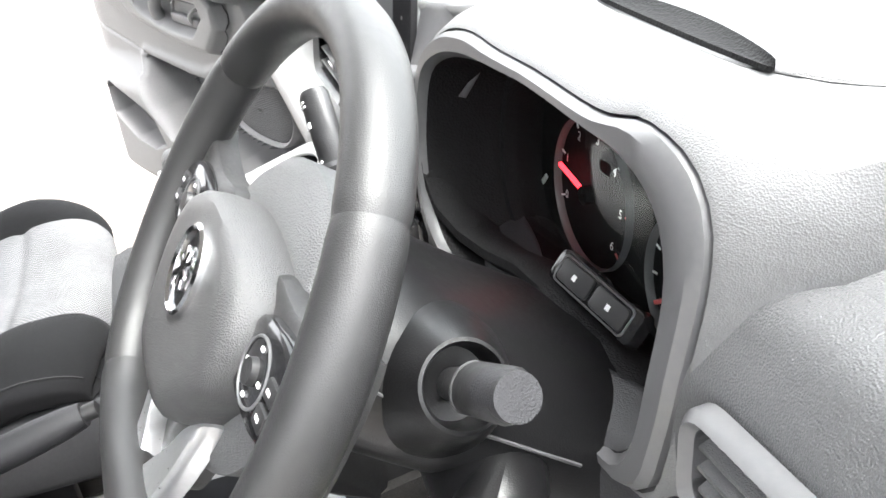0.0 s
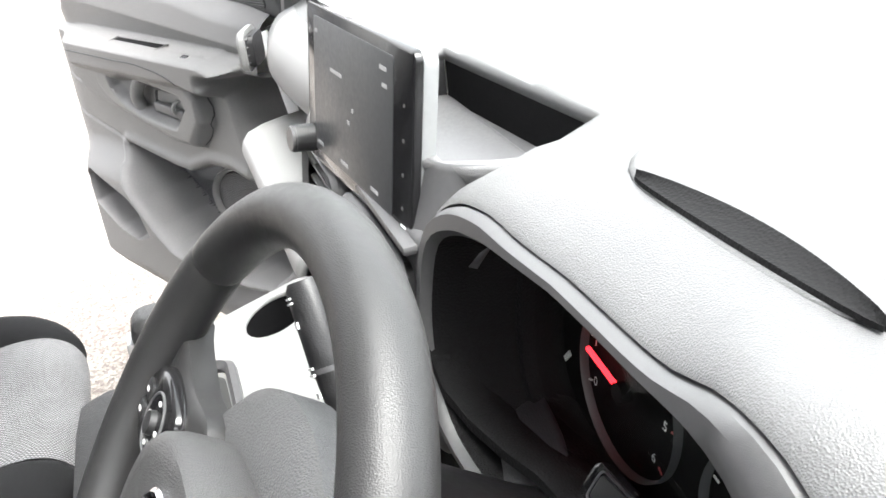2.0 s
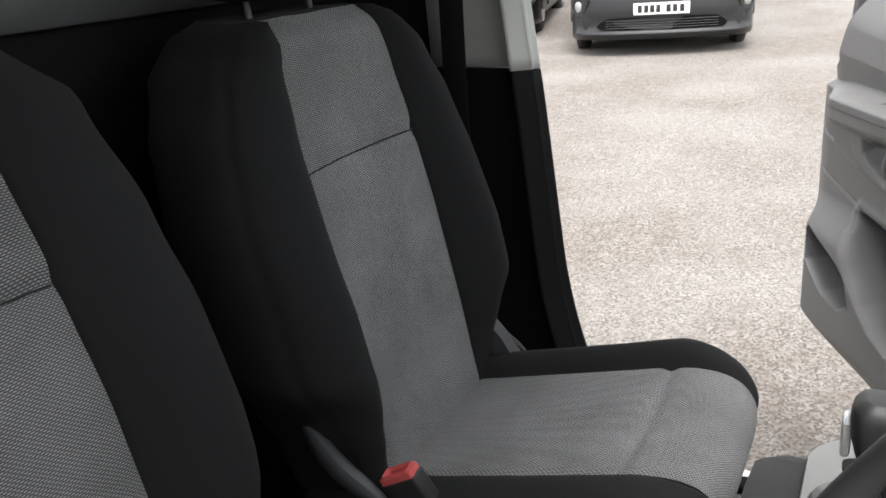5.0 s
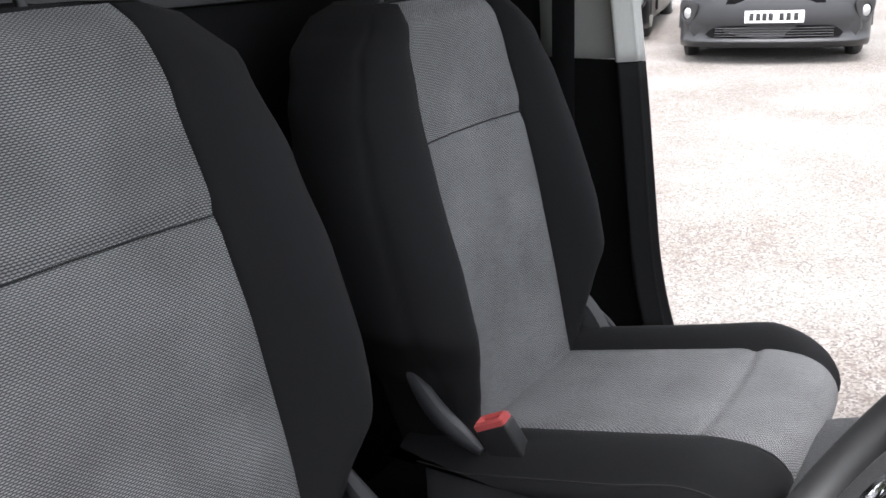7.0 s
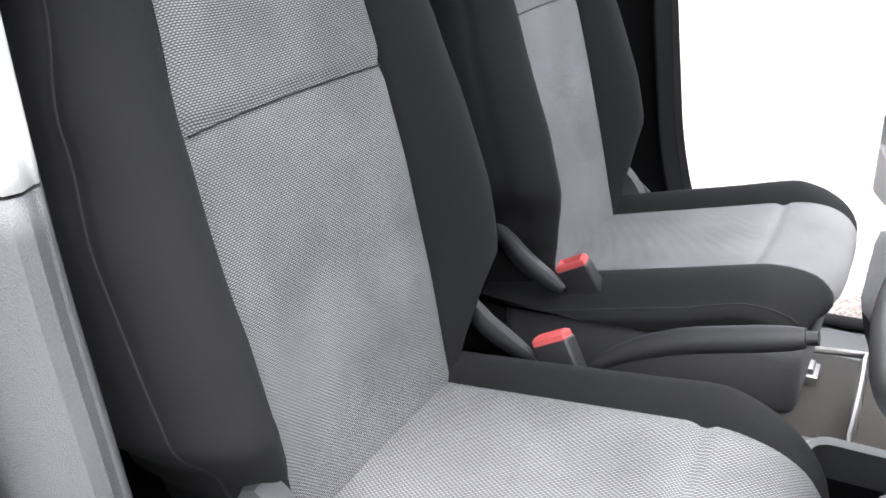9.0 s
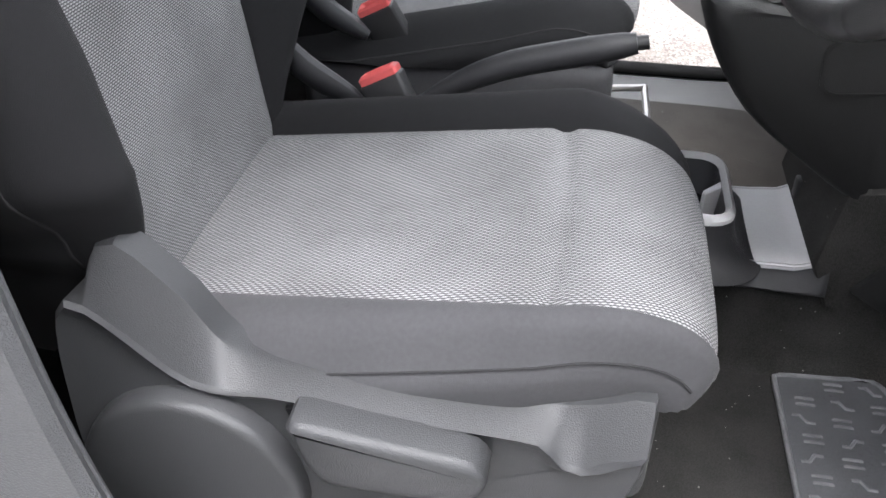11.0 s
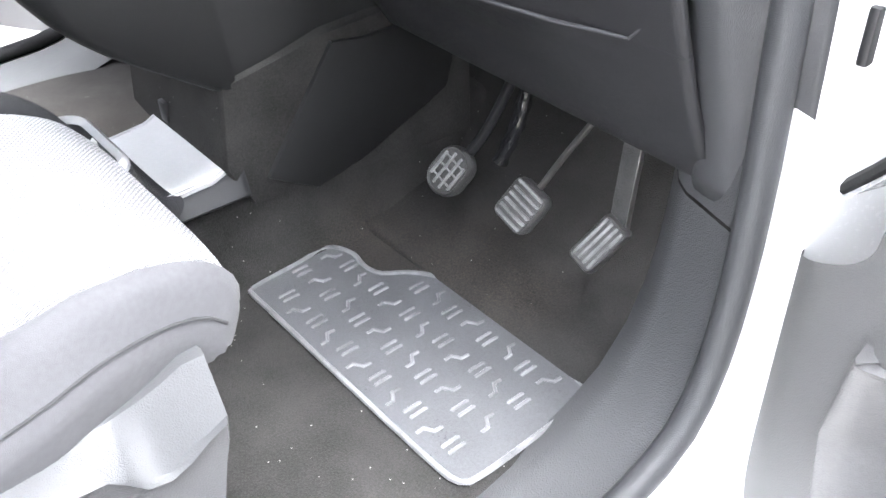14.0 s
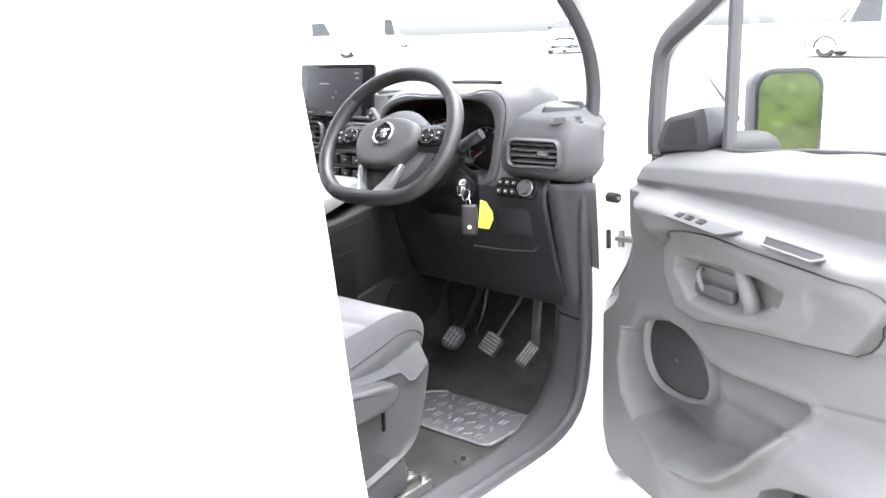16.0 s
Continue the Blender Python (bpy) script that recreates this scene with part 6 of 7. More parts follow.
def card_top(u, side):
    """Waist line of the card."""
    line_ = [(0.1, 1.058), (0.39, 1.094), (0.6, 1.116), (0.75, 1.129), (1.0, 1.138)] if side > 0 else [(0.1, 1.066), (0.306, 1.100), (0.506, 1.137), (0.754, 1.184), (1.0, 1.225)]
    return lerp_table(line_, u)[0]


def card_n(u, z, side):
    """Relief of the door card; the passenger's armrest has the deeper, flatter shelf."""
    n = 0.0
    ledge, top = 1.03 + 0.078 * (u - 0.33), card_top(u, side)
    if z > ledge:
        f = min(1, (z - ledge) / (top - ledge))
        n -= 0.012 + 0.018 * f + 0.045 * max(0, (f - 0.45) / 0.55) ** 1.7
    elif z > 1.0:
        n -= (0.012 + 0.012 * (ledge - z) / (ledge - 1.0)) * min(1, (z - 1.0) / 0.010)
    shelf = ramp01(poly_depth(SHELF, u, z), 0.024 if side < 0 else 0.040)
    n += (0.052 if side < 0 else 0.042) * shelf * (1 - ramp01(u - 0.86, 0.12))
    n += 0.024 * ramp01(poly_depth(POD, u, z), 0.012) * (1 - shelf)
    n += 0.009 * ramp01(poly_depth(RINGED, u, z), 0.018) * (1 - shelf)
    d = poly_depth(BEZEL, u, z)
    n -= 0.034 * ramp01(d - 0.006, 0.022) * (1 - 0.45 * ramp01(u - 0.64, 0.08))
    d = poly_depth(POCKET, u, z)
    n += 0.019 * math.exp(-((d + 0.010) / 0.011) ** 2) * (1 if z < 0.72 else 0.35) - (0.135 if side < 0 else 0.095) * ramp01(d - 0.010, 0.020) * (0.7 + 0.3 * min(1, max(0, (u - 0.2) / 0.2))) * (0.75 + 0.25 * ramp01(0.70 - z, 0.12) if side < 0 else 0.45 + 0.55 * ramp01(0.70 - z, 0.12))
    n += 0.046 * ramp01(0.715 - z, 0.09) * ramp01(u - 0.36, 0.20) * (1 - ramp01(u - 0.93, 0.10)) * ramp01(z - 0.42, 0.10)
    n -= 0.06 * ramp01(poly_depth(LOWBOX, u, z) - 0.001, 0.010)
    d = poly_depth(SPEAK, u, z)
    n += ramp01(d + 0.012, 0.024) * (max(n, -0.034) - n)
    n -= 0.0035 * math.exp(-((z - (0.875 + 0.20 * (u - 0.824) if u > 0.824 else 9)) / 0.004) ** 2)
    n -= 0.0035 * math.exp(-((z - (0.764 + 0.21 * (u - 0.722) if u > 0.722 else 9)) / 0.004) ** 2)
    if side < 0:
        n -= 0.11 * ramp01(lerp_table([(0.60, 0.215), (0.77, 0.245), (0.90, 0.268), (0.97, 0.30)], z)[0] - u, 0.05) * ramp01(0.968 - z, 0.034) * ramp01(z - 0.60, 0.06)
    n -= 0.05 * max(0, 1 - u / 0.10) ** 2 * ramp01(0.78 - z, 0.12) + 0.03 * max(0, (u - 0.9) / 0.1) ** 2
    return n


UF = [(0.385, 0.13), (0.41, 0.055), (0.46, -0.005), (0.56, -0.025), (0.67, -0.012), (0.83, 0.145), (0.93, 0.205), (0.985, 0.185), (1.07, 0.18), (1.14, 0.2)]
UR = [(0.385, 0.40), (0.41, 0.60), (0.474, 0.905), (0.6, 0.96), (0.773, 0.99), (0.97, 0.955), (1.0, 0.92), (1.14, 0.89)]


def front_door(name, label, hinge, d, nrm, side):
    d, nrm = Vector((*d, 0)).normalized(), Vector((*nrm, 0)).normalized()
    door = thing(name, label, "door", "front doors", at=(*hinge, 0.4))

    def P(u, n, z):
        return Vector((*hinge, z)) + d * u + nrm * n

    def mat4(u, n, z):
        """Local x along the door, y up, z to the cab."""
        m = Matrix((d, Vector((0, 0, 1)), nrm)).transposed().to_4x4()
        m.translation = P(u, n, z)
        return m

    def add(pname, bm, mat, plabel=""):
        return under(part(pname, bm, mat, None, plabel), door)

    def card(i, j):
        z = 0.385 + 0.755 * j
        a, b = lerp_table(UF, z)[0], lerp_table(UR, z)[0]
        u = a + (b - a) * i
        z = 0.385 + (card_top(u, side) - 0.385) * j
        return P(u, card_n(u, z, side), z)
    bmc = sheet(card, 400, 260)
    add("door_card", bmc, DOOR_TRIM, "grey plastic door card with armrest and pockets")

    # steel shell
    def shell(i, j):
        u = -0.03 + 1.05 * i
        z = 0.36 + (card_top(max(0.1, u), side) - 0.012 - 0.36) * j
        return P(u, -0.145 + 0.03 * (2 * j - 1) ** 2 + 0.02 * max(0, (i - 0.9) / 0.1), z)
    skin = add("outer_skin", sheet(shell, 20, 16), WHITE, "white painted outer skin")
    thick(skin, 0.01, 0)
    edge = smooth_loop([(u, z, 0) for u, z in ((0.19, 1.06), (0.16, 0.99), (0.10, 0.83), (-0.03, 0.67), (-0.035, 0.54), (0.03, 0.43), (0.16, 0.37), (0.45, 0.372), (0.70, 0.40), (0.93, 0.45), (0.99, 0.58), (1.02, 0.78), (0.99, 0.97), (0.93, 1.13))], 90, closed=False)
    add("shell_edge", loft([[P(0.5 + (q.x - 0.5) * k, n, 0.76 + (q.y - 0.76) * k) for q in edge] for n, k in ((-0.030, 0.955), (-0.04, 0.975), (-0.09, 0.99), (-0.13, 1.0))], closed=False), WHITE)
    rim = [P(q.x, -0.05, q.y) for q in edge]
    add("card_seal", tube(rim, 0.006, 8), RUBBER, "black rubber edge seal")

    # window frame, glass, quarter light
    frame_line = smooth_loop([(u, z, 0) for u, z in ((0.150, 1.06), (0.139, 1.21), (0.158, 1.278), (0.30, 1.358), (0.60, 1.545), (0.72, 1.60), (0.90, 1.61), (0.955, 1.58), (0.965, 1.40), (0.945, 1.09))], 60, closed=False)
    def frame_n(z):
        return -0.075 - 0.09 * max(0, z - 1.1)
    add("window_frame", tube([P(q.x, frame_n(q.y), q.y) for q in frame_line], 0.017, 8, False, 1.5), PLASTIC_SMOOTH, "grey window surround")
    add("frame_skin", tube([P(q.x - 0.012 if q.x < 0.5 else q.x + 0.012, frame_n(q.y) - 0.03, q.y + 0.012) for q in frame_line], 0.02, 8), WHITE)
    add("quarter_bar", tube([P(0.381, -0.085, 1.08), P(0.362, -0.10, 1.35), P(0.358, -0.105, 1.40)], 0.013, 8), PLASTIC_SMOOTH, "grey quarter-light bar")
    loop = [P(q.x, frame_n(q.y) - 0.008, q.y) for q in frame_line]
    bmg = bmesh.new()
    bmg.faces.new([bmg.verts.new(v) for v in loop])
    bmesh.ops.triangulate(bmg, faces=bmg.faces)
    pane = add("window_pane", bmg, GLASS, "clear side glass")
    pane.visible_shadow = False
    add("waist_seal", tube([P(u, -0.078, card_top(u, side) - 0.004) for u in (0.14, 0.3, 0.45, 0.6, 0.75, 0.9)], 0.008, 8), RUBBER)

    # armrest switch plate, cubby, handle, grip
    tip = Matrix.Rotation(radians(-67), 4, "X")
    plate_m, slot_m = (mat4(0.49, 0.043, 0.994) @ tip, mat4(0.722, 0.043, 0.998) @ tip) if side > 0 else (mat4(0.385, 0.022, 0.998) @ tip, mat4(0.565, 0.022, 0.998) @ tip)
    add("switch_plate", plate([(-0.092, -0.012), (0.072, -0.015), (0.105, 0.011), (-0.060, 0.015)], 0.004, plate_m, 0.0015), DOOR_TRIM if side < 0 else PLASTIC_SMOOTH, "window switch plate")
    slot_o = [(-0.055, -0.009), (0.05, -0.010), (0.062, 0.002), (0.053, 0.011), (-0.068, 0.011)] if side > 0 else [(-0.055, -0.022), (0.085, -0.024), (0.105, -0.008), (0.088, 0.024), (-0.100, 0.026)]
    add("grab_recess", plate(slot_o, 0.003, slot_m, 0.001), FACE if side < 0 else LOW_DASH, "dark grab recess in the armrest")
    add("grab_rim", tube([slot_m @ Vector((x, y, 0.003)) for x, y in slot_o], 0.0022, 6, True), DOOR_TRIM)
    for du in (-0.055, -0.025, 0.010) if side > 0 else (-0.012,):
        add("window_switch", box(du - 0.010, du + 0.010, -0.006, 0.006, 0.003, 0.0065, 0.002, 2, plate_m), GLOSS)
    bez = smooth_loop([(u, z, 0) for u, z in ((0.424, 0.896), (0.45, 0.906), (0.50, 0.909), (0.545, 0.910), (0.557, 0.898), (0.556, 0.872), (0.54, 0.863), (0.47, 0.862), (0.438, 0.872))], 48)
    cm = Vector((0.49, 0.886, 0))
    def bring(k, n):
        return [P(cm.x + (q.x - cm.x) * k, n, cm.y + (q.y - cm.y) * k) for q in bez]
    add("handle_bezel", loft([bring(1.10, -0.004), bring(1.06, 0.003), bring(1.0, 0.004), bring(0.95, 0.0), bring(0.93, -0.012)], caps=False), DOOR_TRIM)
    add("handle_well", loft([bring(0.97, -0.001), bring(0.1, -0.002)], caps=False), PLASTIC_DARK)
    add("release_lever", box(-0.058, 0.050, -0.018, 0.004, 0.0, 0.014, 0.005, 3, mat4(0.498, 0.002, 0.882) @ Matrix.Rotation(radians(4), 4, "Z")), PLASTIC_SMOOTH, "inner release lever")
    add("lever_tab", tube(smooth_loop([P(0.447, 0.006, 0.903), P(0.458, 0.018, 0.897), P(0.466, 0.020, 0.884), P(0.468, 0.014, 0.872)], 12, closed=False), 0.004, 8), PALE, "pale lever tab")
    add("grip_strap", tube(smooth_loop([P(0.572, 0.016, 0.934), P(0.592, 0.020, 0.912), P(0.604, 0.018, 0.888), P(0.600, 0.010, 0.862)], 16, closed=False), [0.014] * 16, 12), DOOR_TRIM)
    add("lock_badge", box(-0.010, 0.010, -0.003, 0.003, 0, 0.001, 0, 1, mat4(0.68, 0.031, 0.90)), DOOR_TRIM)
    # dark sheets paint shade at the back of the pocket and the hinge hollow
    def recess_sheet(u0, u1, z0, z1, keep):
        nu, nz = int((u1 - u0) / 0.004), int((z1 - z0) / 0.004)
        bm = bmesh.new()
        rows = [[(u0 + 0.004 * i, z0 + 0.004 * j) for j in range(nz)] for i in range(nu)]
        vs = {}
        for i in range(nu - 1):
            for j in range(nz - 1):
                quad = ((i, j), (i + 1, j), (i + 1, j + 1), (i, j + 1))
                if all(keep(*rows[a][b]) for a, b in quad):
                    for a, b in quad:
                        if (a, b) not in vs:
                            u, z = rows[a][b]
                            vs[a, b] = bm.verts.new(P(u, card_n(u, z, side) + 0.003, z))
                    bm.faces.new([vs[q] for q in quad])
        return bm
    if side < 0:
        add("pocket_shade", recess_sheet(0.12, 0.76, 0.52, 0.79, lambda u, z: poly_depth(POCKET, u, z) > 0.016 and poly_depth(SPEAK, u, z) < -0.012), TRIM, "dark sheet for the shade in the door pocket")
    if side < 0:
        add("hinge_hollow_shade", recess_sheet(-0.03, 0.31, 0.62, 0.945, lambda u, z: lerp_table(UF, z)[0] + 0.004 < u < lerp_table([(0.60, 0.215), (0.77, 0.245), (0.90, 0.268), (0.97, 0.30)], z)[0] - 0.022), LOW_DASH, "dark sheet for the shade in the hollow beside the hinge")
    pod_line = smooth_loop([(u, z, 0) for u, z in POD], 72)
    add("pod_gap", tube([P(q.x, card_n(q.x, q.y, side) + 0.0005, q.y) for q in pod_line[:]], 0.0016, 6, True), PLASTIC_DARK)
    # darker sheet over the floor of the lower pocket
    add("lower_pocket_sheet", recess_sheet(0.64, 0.93, 0.53, 0.70, lambda u, z: poly_depth(LOWBOX, u, z) > 0.005), PLASTIC_DARK, "dark sheet in the lower pocket")
    # loudspeaker grille
    sp = smooth_loop([(u, z, 0) for u, z in SPEAK], 48)
    sm = Vector((0.335, 0.692, 0))
    def sring(k, n):
        return [P(sm.x + (q.x - sm.x) * k, n, sm.y + (q.y - sm.y) * k) for q in sp]
    spk = add("speaker_grille", loft([sring(0.99, -0.032), sring(0.93, -0.026), sring(0.5, -0.022), sring(0.05, -0.021)], caps=False), GRILLE, "fine-slotted speaker grille")
    add("speaker_rim", loft([sring(1.10, -0.042), sring(1.07, -0.020), sring(1.03, -0.016), sring(0.98, -0.020), sring(0.94, -0.036)], caps=False), DOOR_TRIM)
    # sail panel and door mirror
    sail = smooth_loop([(u, z, 0) for u, z in ((0.172, 1.070), (0.186, 1.118), (0.208, 1.138), (0.255, 1.150), (0.322, 1.164), (0.336, 1.158), (0.346, 1.092), (0.26, 1.080))], 40)
    sc = Vector((0.262, 1.116, 0))
    def sailr(k, n):
        return [P(sc.x + (q.x - sc.x) * k, n, sc.y + (q.y - sc.y) * k) for q in sail]
    add("sail_panel", loft([sailr(1.0, -0.115), sailr(1.0, -0.074), sailr(0.96, -0.065), sailr(0.8, -0.061), sailr(0.1, -0.060)]), TRIM, "dark grey sail panel")
    add("sail_insert", loft([sailr(0.62, -0.063), sailr(0.60, -0.0585), sailr(0.1, -0.0575)]), GRILLE, "fine mesh tweeter cover")
    MC = P(0.378, -0.205, 1.144)
    facing = (d * 0.0 + nrm * 0.0 + Vector((side * 0.62, -0.78, 0.03))).normalized()
    across = Vector((0, 0, 1)).cross(facing).normalized()
    MM = frame_at(MC, across, facing.cross(across))
    mo = rounded(-0.060, 0.060, -0.086, 0.086, 0.034)
    def mring(k, z, g=0.0):
        return [MM @ Vector((x * k + g, y * k, z)) for x, y in mo]
    mir = add("mirror_housing", loft([mring(0.93, 0.0), mring(1.0, 0.004), mring(1.02, -0.02), mring(0.98, -0.06), mring(0.8, -0.095), mring(0.4, -0.11)], caps=True), TRIM, "black door mirror housing")
    add("mirror_well", loft([mring(0.925, 0.0015), mring(0.915, -0.002)], caps=False), PLASTIC_DARK)
    add("mirror_pane", loft([mring(0.9, 0.003), mring(0.9, 0.0055)]), MIRROR, "mirror glass")
    add("mirror_arm", tube([P(0.36, -0.09, 1.09), P(0.37, -0.14, 1.09), MC + Vector((0, 0, -0.06)) - facing * 0.05], [0.036, 0.034, 0.036], 12), RUBBER)
    # hinges and check strap at the post
    return door


GRILLE = material("speaker_mesh", (0.02, 0.02, 0.021), 0.55, spread=0.1)


def slots_into(m):
    n, l = m.node_tree.nodes, m.node_tree.links
    wave, co, bump = n.new("ShaderNodeTexWave"), n.new("ShaderNodeTexCoord"), n.new("ShaderNodeBump")
    wave.bands_direction = "Z"
    wave.inputs["Scale"].default_value = 75
    l.new(co.outputs["Object"], wave.inputs["Vector"])
    l.new(wave.outputs["Fac"], bump.inputs["Height"])
    bump.inputs["Strength"].default_value, bump.inputs["Distance"].default_value = 0.8, 0.002
    l.new(bump.outputs["Normal"], n["Principled BSDF"].inputs["Normal"])


slots_into(GRILLE)
front_door("driver_door", "open driver's door with a grey plastic card and white frame", (0.737, 0.253), (0.841, -0.541), (-0.541, -0.841), 1)
front_door("passenger_door", "open passenger door with a grey plastic card and white frame", (-0.689, 0.272), (-0.879, -0.477), (0.477, -0.879), -1)

for side in (1, -1):
    post = thing("door_check", "blackened steel door check strap on the hinge post", "door check", at=(side * 0.79, 0.285, 0.863))
    under(part("check_strap", box(min(side * 0.78, side * 0.85), max(side * 0.78, side * 0.85), 0.275, 0.295, 0.858, 0.868, 0.002), STEEL), post)
    under(part("check_pin", rod((side * 0.80, 0.285, 0.845), (side * 0.80, 0.285, 0.882), 0.007), STEEL), post)
    under(part("check_plate", box(min(side * 0.775, side * 0.783), max(side * 0.775, side * 0.783), 0.262, 0.305, 0.842, 0.884, 0.002), PLASTIC_DARK), post)
    bolt = thing("post_grommet", "black rubber grommet in the hinge post", "grommet", at=(side * 0.79, 0.275, 0.952))
    under(part("grommet", rod((side * 0.775, 0.275, 0.955), (side * 0.80, 0.268, 0.955), 0.012, 0.010, 20), RUBBER), bolt)
    under(part("grommet_centre", rod((side * 0.80, 0.268, 0.955), (side * 0.803, 0.267, 0.955), 0.004, 0.004, 12), STEEL), bolt)

# ---- pedals ----
def pedal(name, label, c, w, h, tilt, arm_to, ribs, twist=0, round_=False, blade=False):
    p = thing(name, label, "pedal", "foot pedals", at=c)
    m = Matrix.Translation(c) @ Matrix.Rotation(radians(twist), 4, "Y") @ Matrix.Rotation(radians(tilt), 4, "X") @ UPRIGHT
    out_ = rounded(-w / 2, w / 2, -h / 2, h / 2, w * (0.46 if round_ else 0.2), 6)
    rings = [[m @ Vector((x * k, y * k, z + 0.10 * (y / h) ** 2 * 0.05)) for x, y in out_] for k, z in ((0.80, -0.012), (0.97, -0.010), (1.0, 0.0), (0.97, 0.007), (0.90, 0.0095), (0.84, 0.0078), (0.4, 0.0082), (0.05, 0.0084))]
    under(part("pedal_pad", loft(rings), PEDAL, None, "worn ribbed rubber pad"), p)
    for i in range(ribs):
        if blade or round_:
            x = -w / 2 + w * (i + 0.8) / (ribs + 0.6)
            hh = h / 2 * (0.80 if blade else 0.74 - 2.0 * (x / w) ** 2)
            under(part("pad_rib", box(x - 0.0018, x + 0.0018, -hh, hh, 0.007, 0.0118, 0.0012, 2, m), PEDAL_EDGE), p)
        else:
            y = -h / 2 + h * (i + 0.7) / (ribs + 0.4)
            under(part("pad_rib", box(-w / 2 * 0.8, w / 2 * 0.8, y - 0.002, y + 0.002, 0.007, 0.0122, 0.0012, 2, m), PEDAL_EDGE), p)
    if round_:
        for y in (-h * 0.2, h * 0.02, h * 0.22):
            under(part("pad_bar", box(-w * 0.32, w * 0.32, y - 0.0012, y + 0.0012, 0.007, 0.0108, 0.001, 1, m), PEDAL_EDGE), p)
    a = m @ Vector((0, h * 0.36, -0.006))
    to = Vector(arm_to)
    if blade:
        way = (to - a).normalized()
        bm4 = frame_at(a, (1, 0.1, 0), way)
        under(part("pedal_arm", box(-0.011, 0.011, -0.012, (to - a).length, -0.005, 0.004, 0.002, 2, bm4), PEDAL, None, "flat worn arm"), p)
        under(part("arm_edge", box(0.0108, 0.0125, -0.01, (to - a).length, -0.004, 0.0045, 0.0006, 1, bm4), STEEL, None, "bright arm edge"), p)
    else:
        path = smooth_loop([a, a + Vector((0.006, 0.035, 0.035)), a.lerp(to, 0.6) + Vector((0.008, 0.02, 0)), to], 14, closed=False)
        under(part("pedal_arm", tube(path, 0.012 if round_ else 0.0075, 10, False, 0.55), PLASTIC_DARK if round_ else STEEL), p)
    if round_:
        hose = smooth_loop([a + Vector((0.03, 0.03, -0.005)), a + Vector((0.045, 0.045, 0.05)), a + Vector((0.05, 0.06, 0.11)), to + Vector((0.03, 0.02, 0))], 26, closed=False)
        under(part("pedal_hose", tube(hose, [0.0085 + 0.0022 * (i % 3 == 0) for i in range(26)], 10), GLOSS, None, "glossy black corrugated sleeve"), p)
    return p


pedal("clutch_pedal", "worn rubber clutch pedal on a black arm", (0.311, 0.286, 0.536), 0.050, 0.066, -34, (0.35, 0.38, 0.76), 4, 22, True)
pedal("brake_pedal", "worn ribbed rubber brake pedal", (0.429, 0.294, 0.540), 0.050, 0.056, -34, (0.47, 0.40, 0.72), 6, 20)
pedal("accelerator_pedal", "worn rubber accelerator pedal on a steel arm", (0.522, 0.324, 0.522), 0.036, 0.068, -36, (0.585, 0.372, 0.70), 4, 24, False, True)
bracket = thing("pedal_bracket", "dusty black pedal box bracket", "pedal bracket", at=(0.42, 0.45, 0.65))
under(part("bracket_plate", plate([(-0.05, 0.06), (-0.045, -0.03), (-0.01, -0.07), (0.03, -0.03), (0.06, 0.06)], 0.03, frame_at((0.42, 0.46, 0.66), (1, 0, 0), (0, 0.35, 1)), 0.006), PLASTIC_DARK), bracket)
under(part("bracket_bolt", rod((0.455, 0.44, 0.66), (0.455, 0.425, 0.655), 0.007), STEEL), bracket)

# ---- heel pad with raised marks ----
pad_thing = thing("heel_pad", "grey rubber heel pad with raised tread marks, edged with a bead", "heel pad", at=(0.39, 0.14, 0.402))
PAD = smooth_loop([(x, y, 0) for x, y in ((0.19, 0.055), (0.185, 0.12), (0.182, 0.172), (0.215, 0.19), (0.245, 0.186), (0.275, 0.192), (0.30, 0.222), (0.34, 0.245), (0.42, 0.246), (0.52, 0.244), (0.585, 0.24), (0.598, 0.222), (0.602, 0.14), (0.602, 0.07), (0.592, 0.052), (0.55, 0.048), (0.40, 0.047), (0.25, 0.047), (0.20, 0.047))], 110)
under(part("pad_sheet", plate([(p.x, p.y) for p in PAD], 0.004, Matrix.Translation((0, 0, 0.4005)), 0.001, 1), MAT), pad_thing)
under(part("pad_bead", tube([(p.x, p.y, 0.4045) for p in PAD], 0.0036, 6, True), TREAD), pad_thing)
for row in range(4):
    for colm in range(13):
        x, y = 0.203 + 0.0320 * colm, 0.073 + 0.046 * row + (0.006 if colm % 2 else 0)
        if poly_depth([(p.x, p.y) for p in PAD[::3]], x, y) < 0.016:
            continue
        z0 = 0.4040
        if (colm + row) % 2:
            for o in (-0.0055, 0.0055):
                under(part("tread_bar", tube([(x + o, y - 0.011, z0), (x + o, y - 0.009, z0 + 0.0014), (x + o, y + 0.009, z0 + 0.0014), (x + o, y + 0.011, z0)], 0.0022, 6), TREAD), pad_thing)
        else:
            s_ = 1 if (colm + row) % 4 else -1
            under(part("tread_wave", tube([(x - 0.006 * s_, y - 0.013, z0), (x - 0.006 * s_, y - 0.004, z0 + 0.0014), (x + 0.005 * s_, y + 0.003, z0 + 0.0014), (x + 0.005 * s_, y + 0.013, z0)], 0.0024, 6), TREAD), pad_thing)
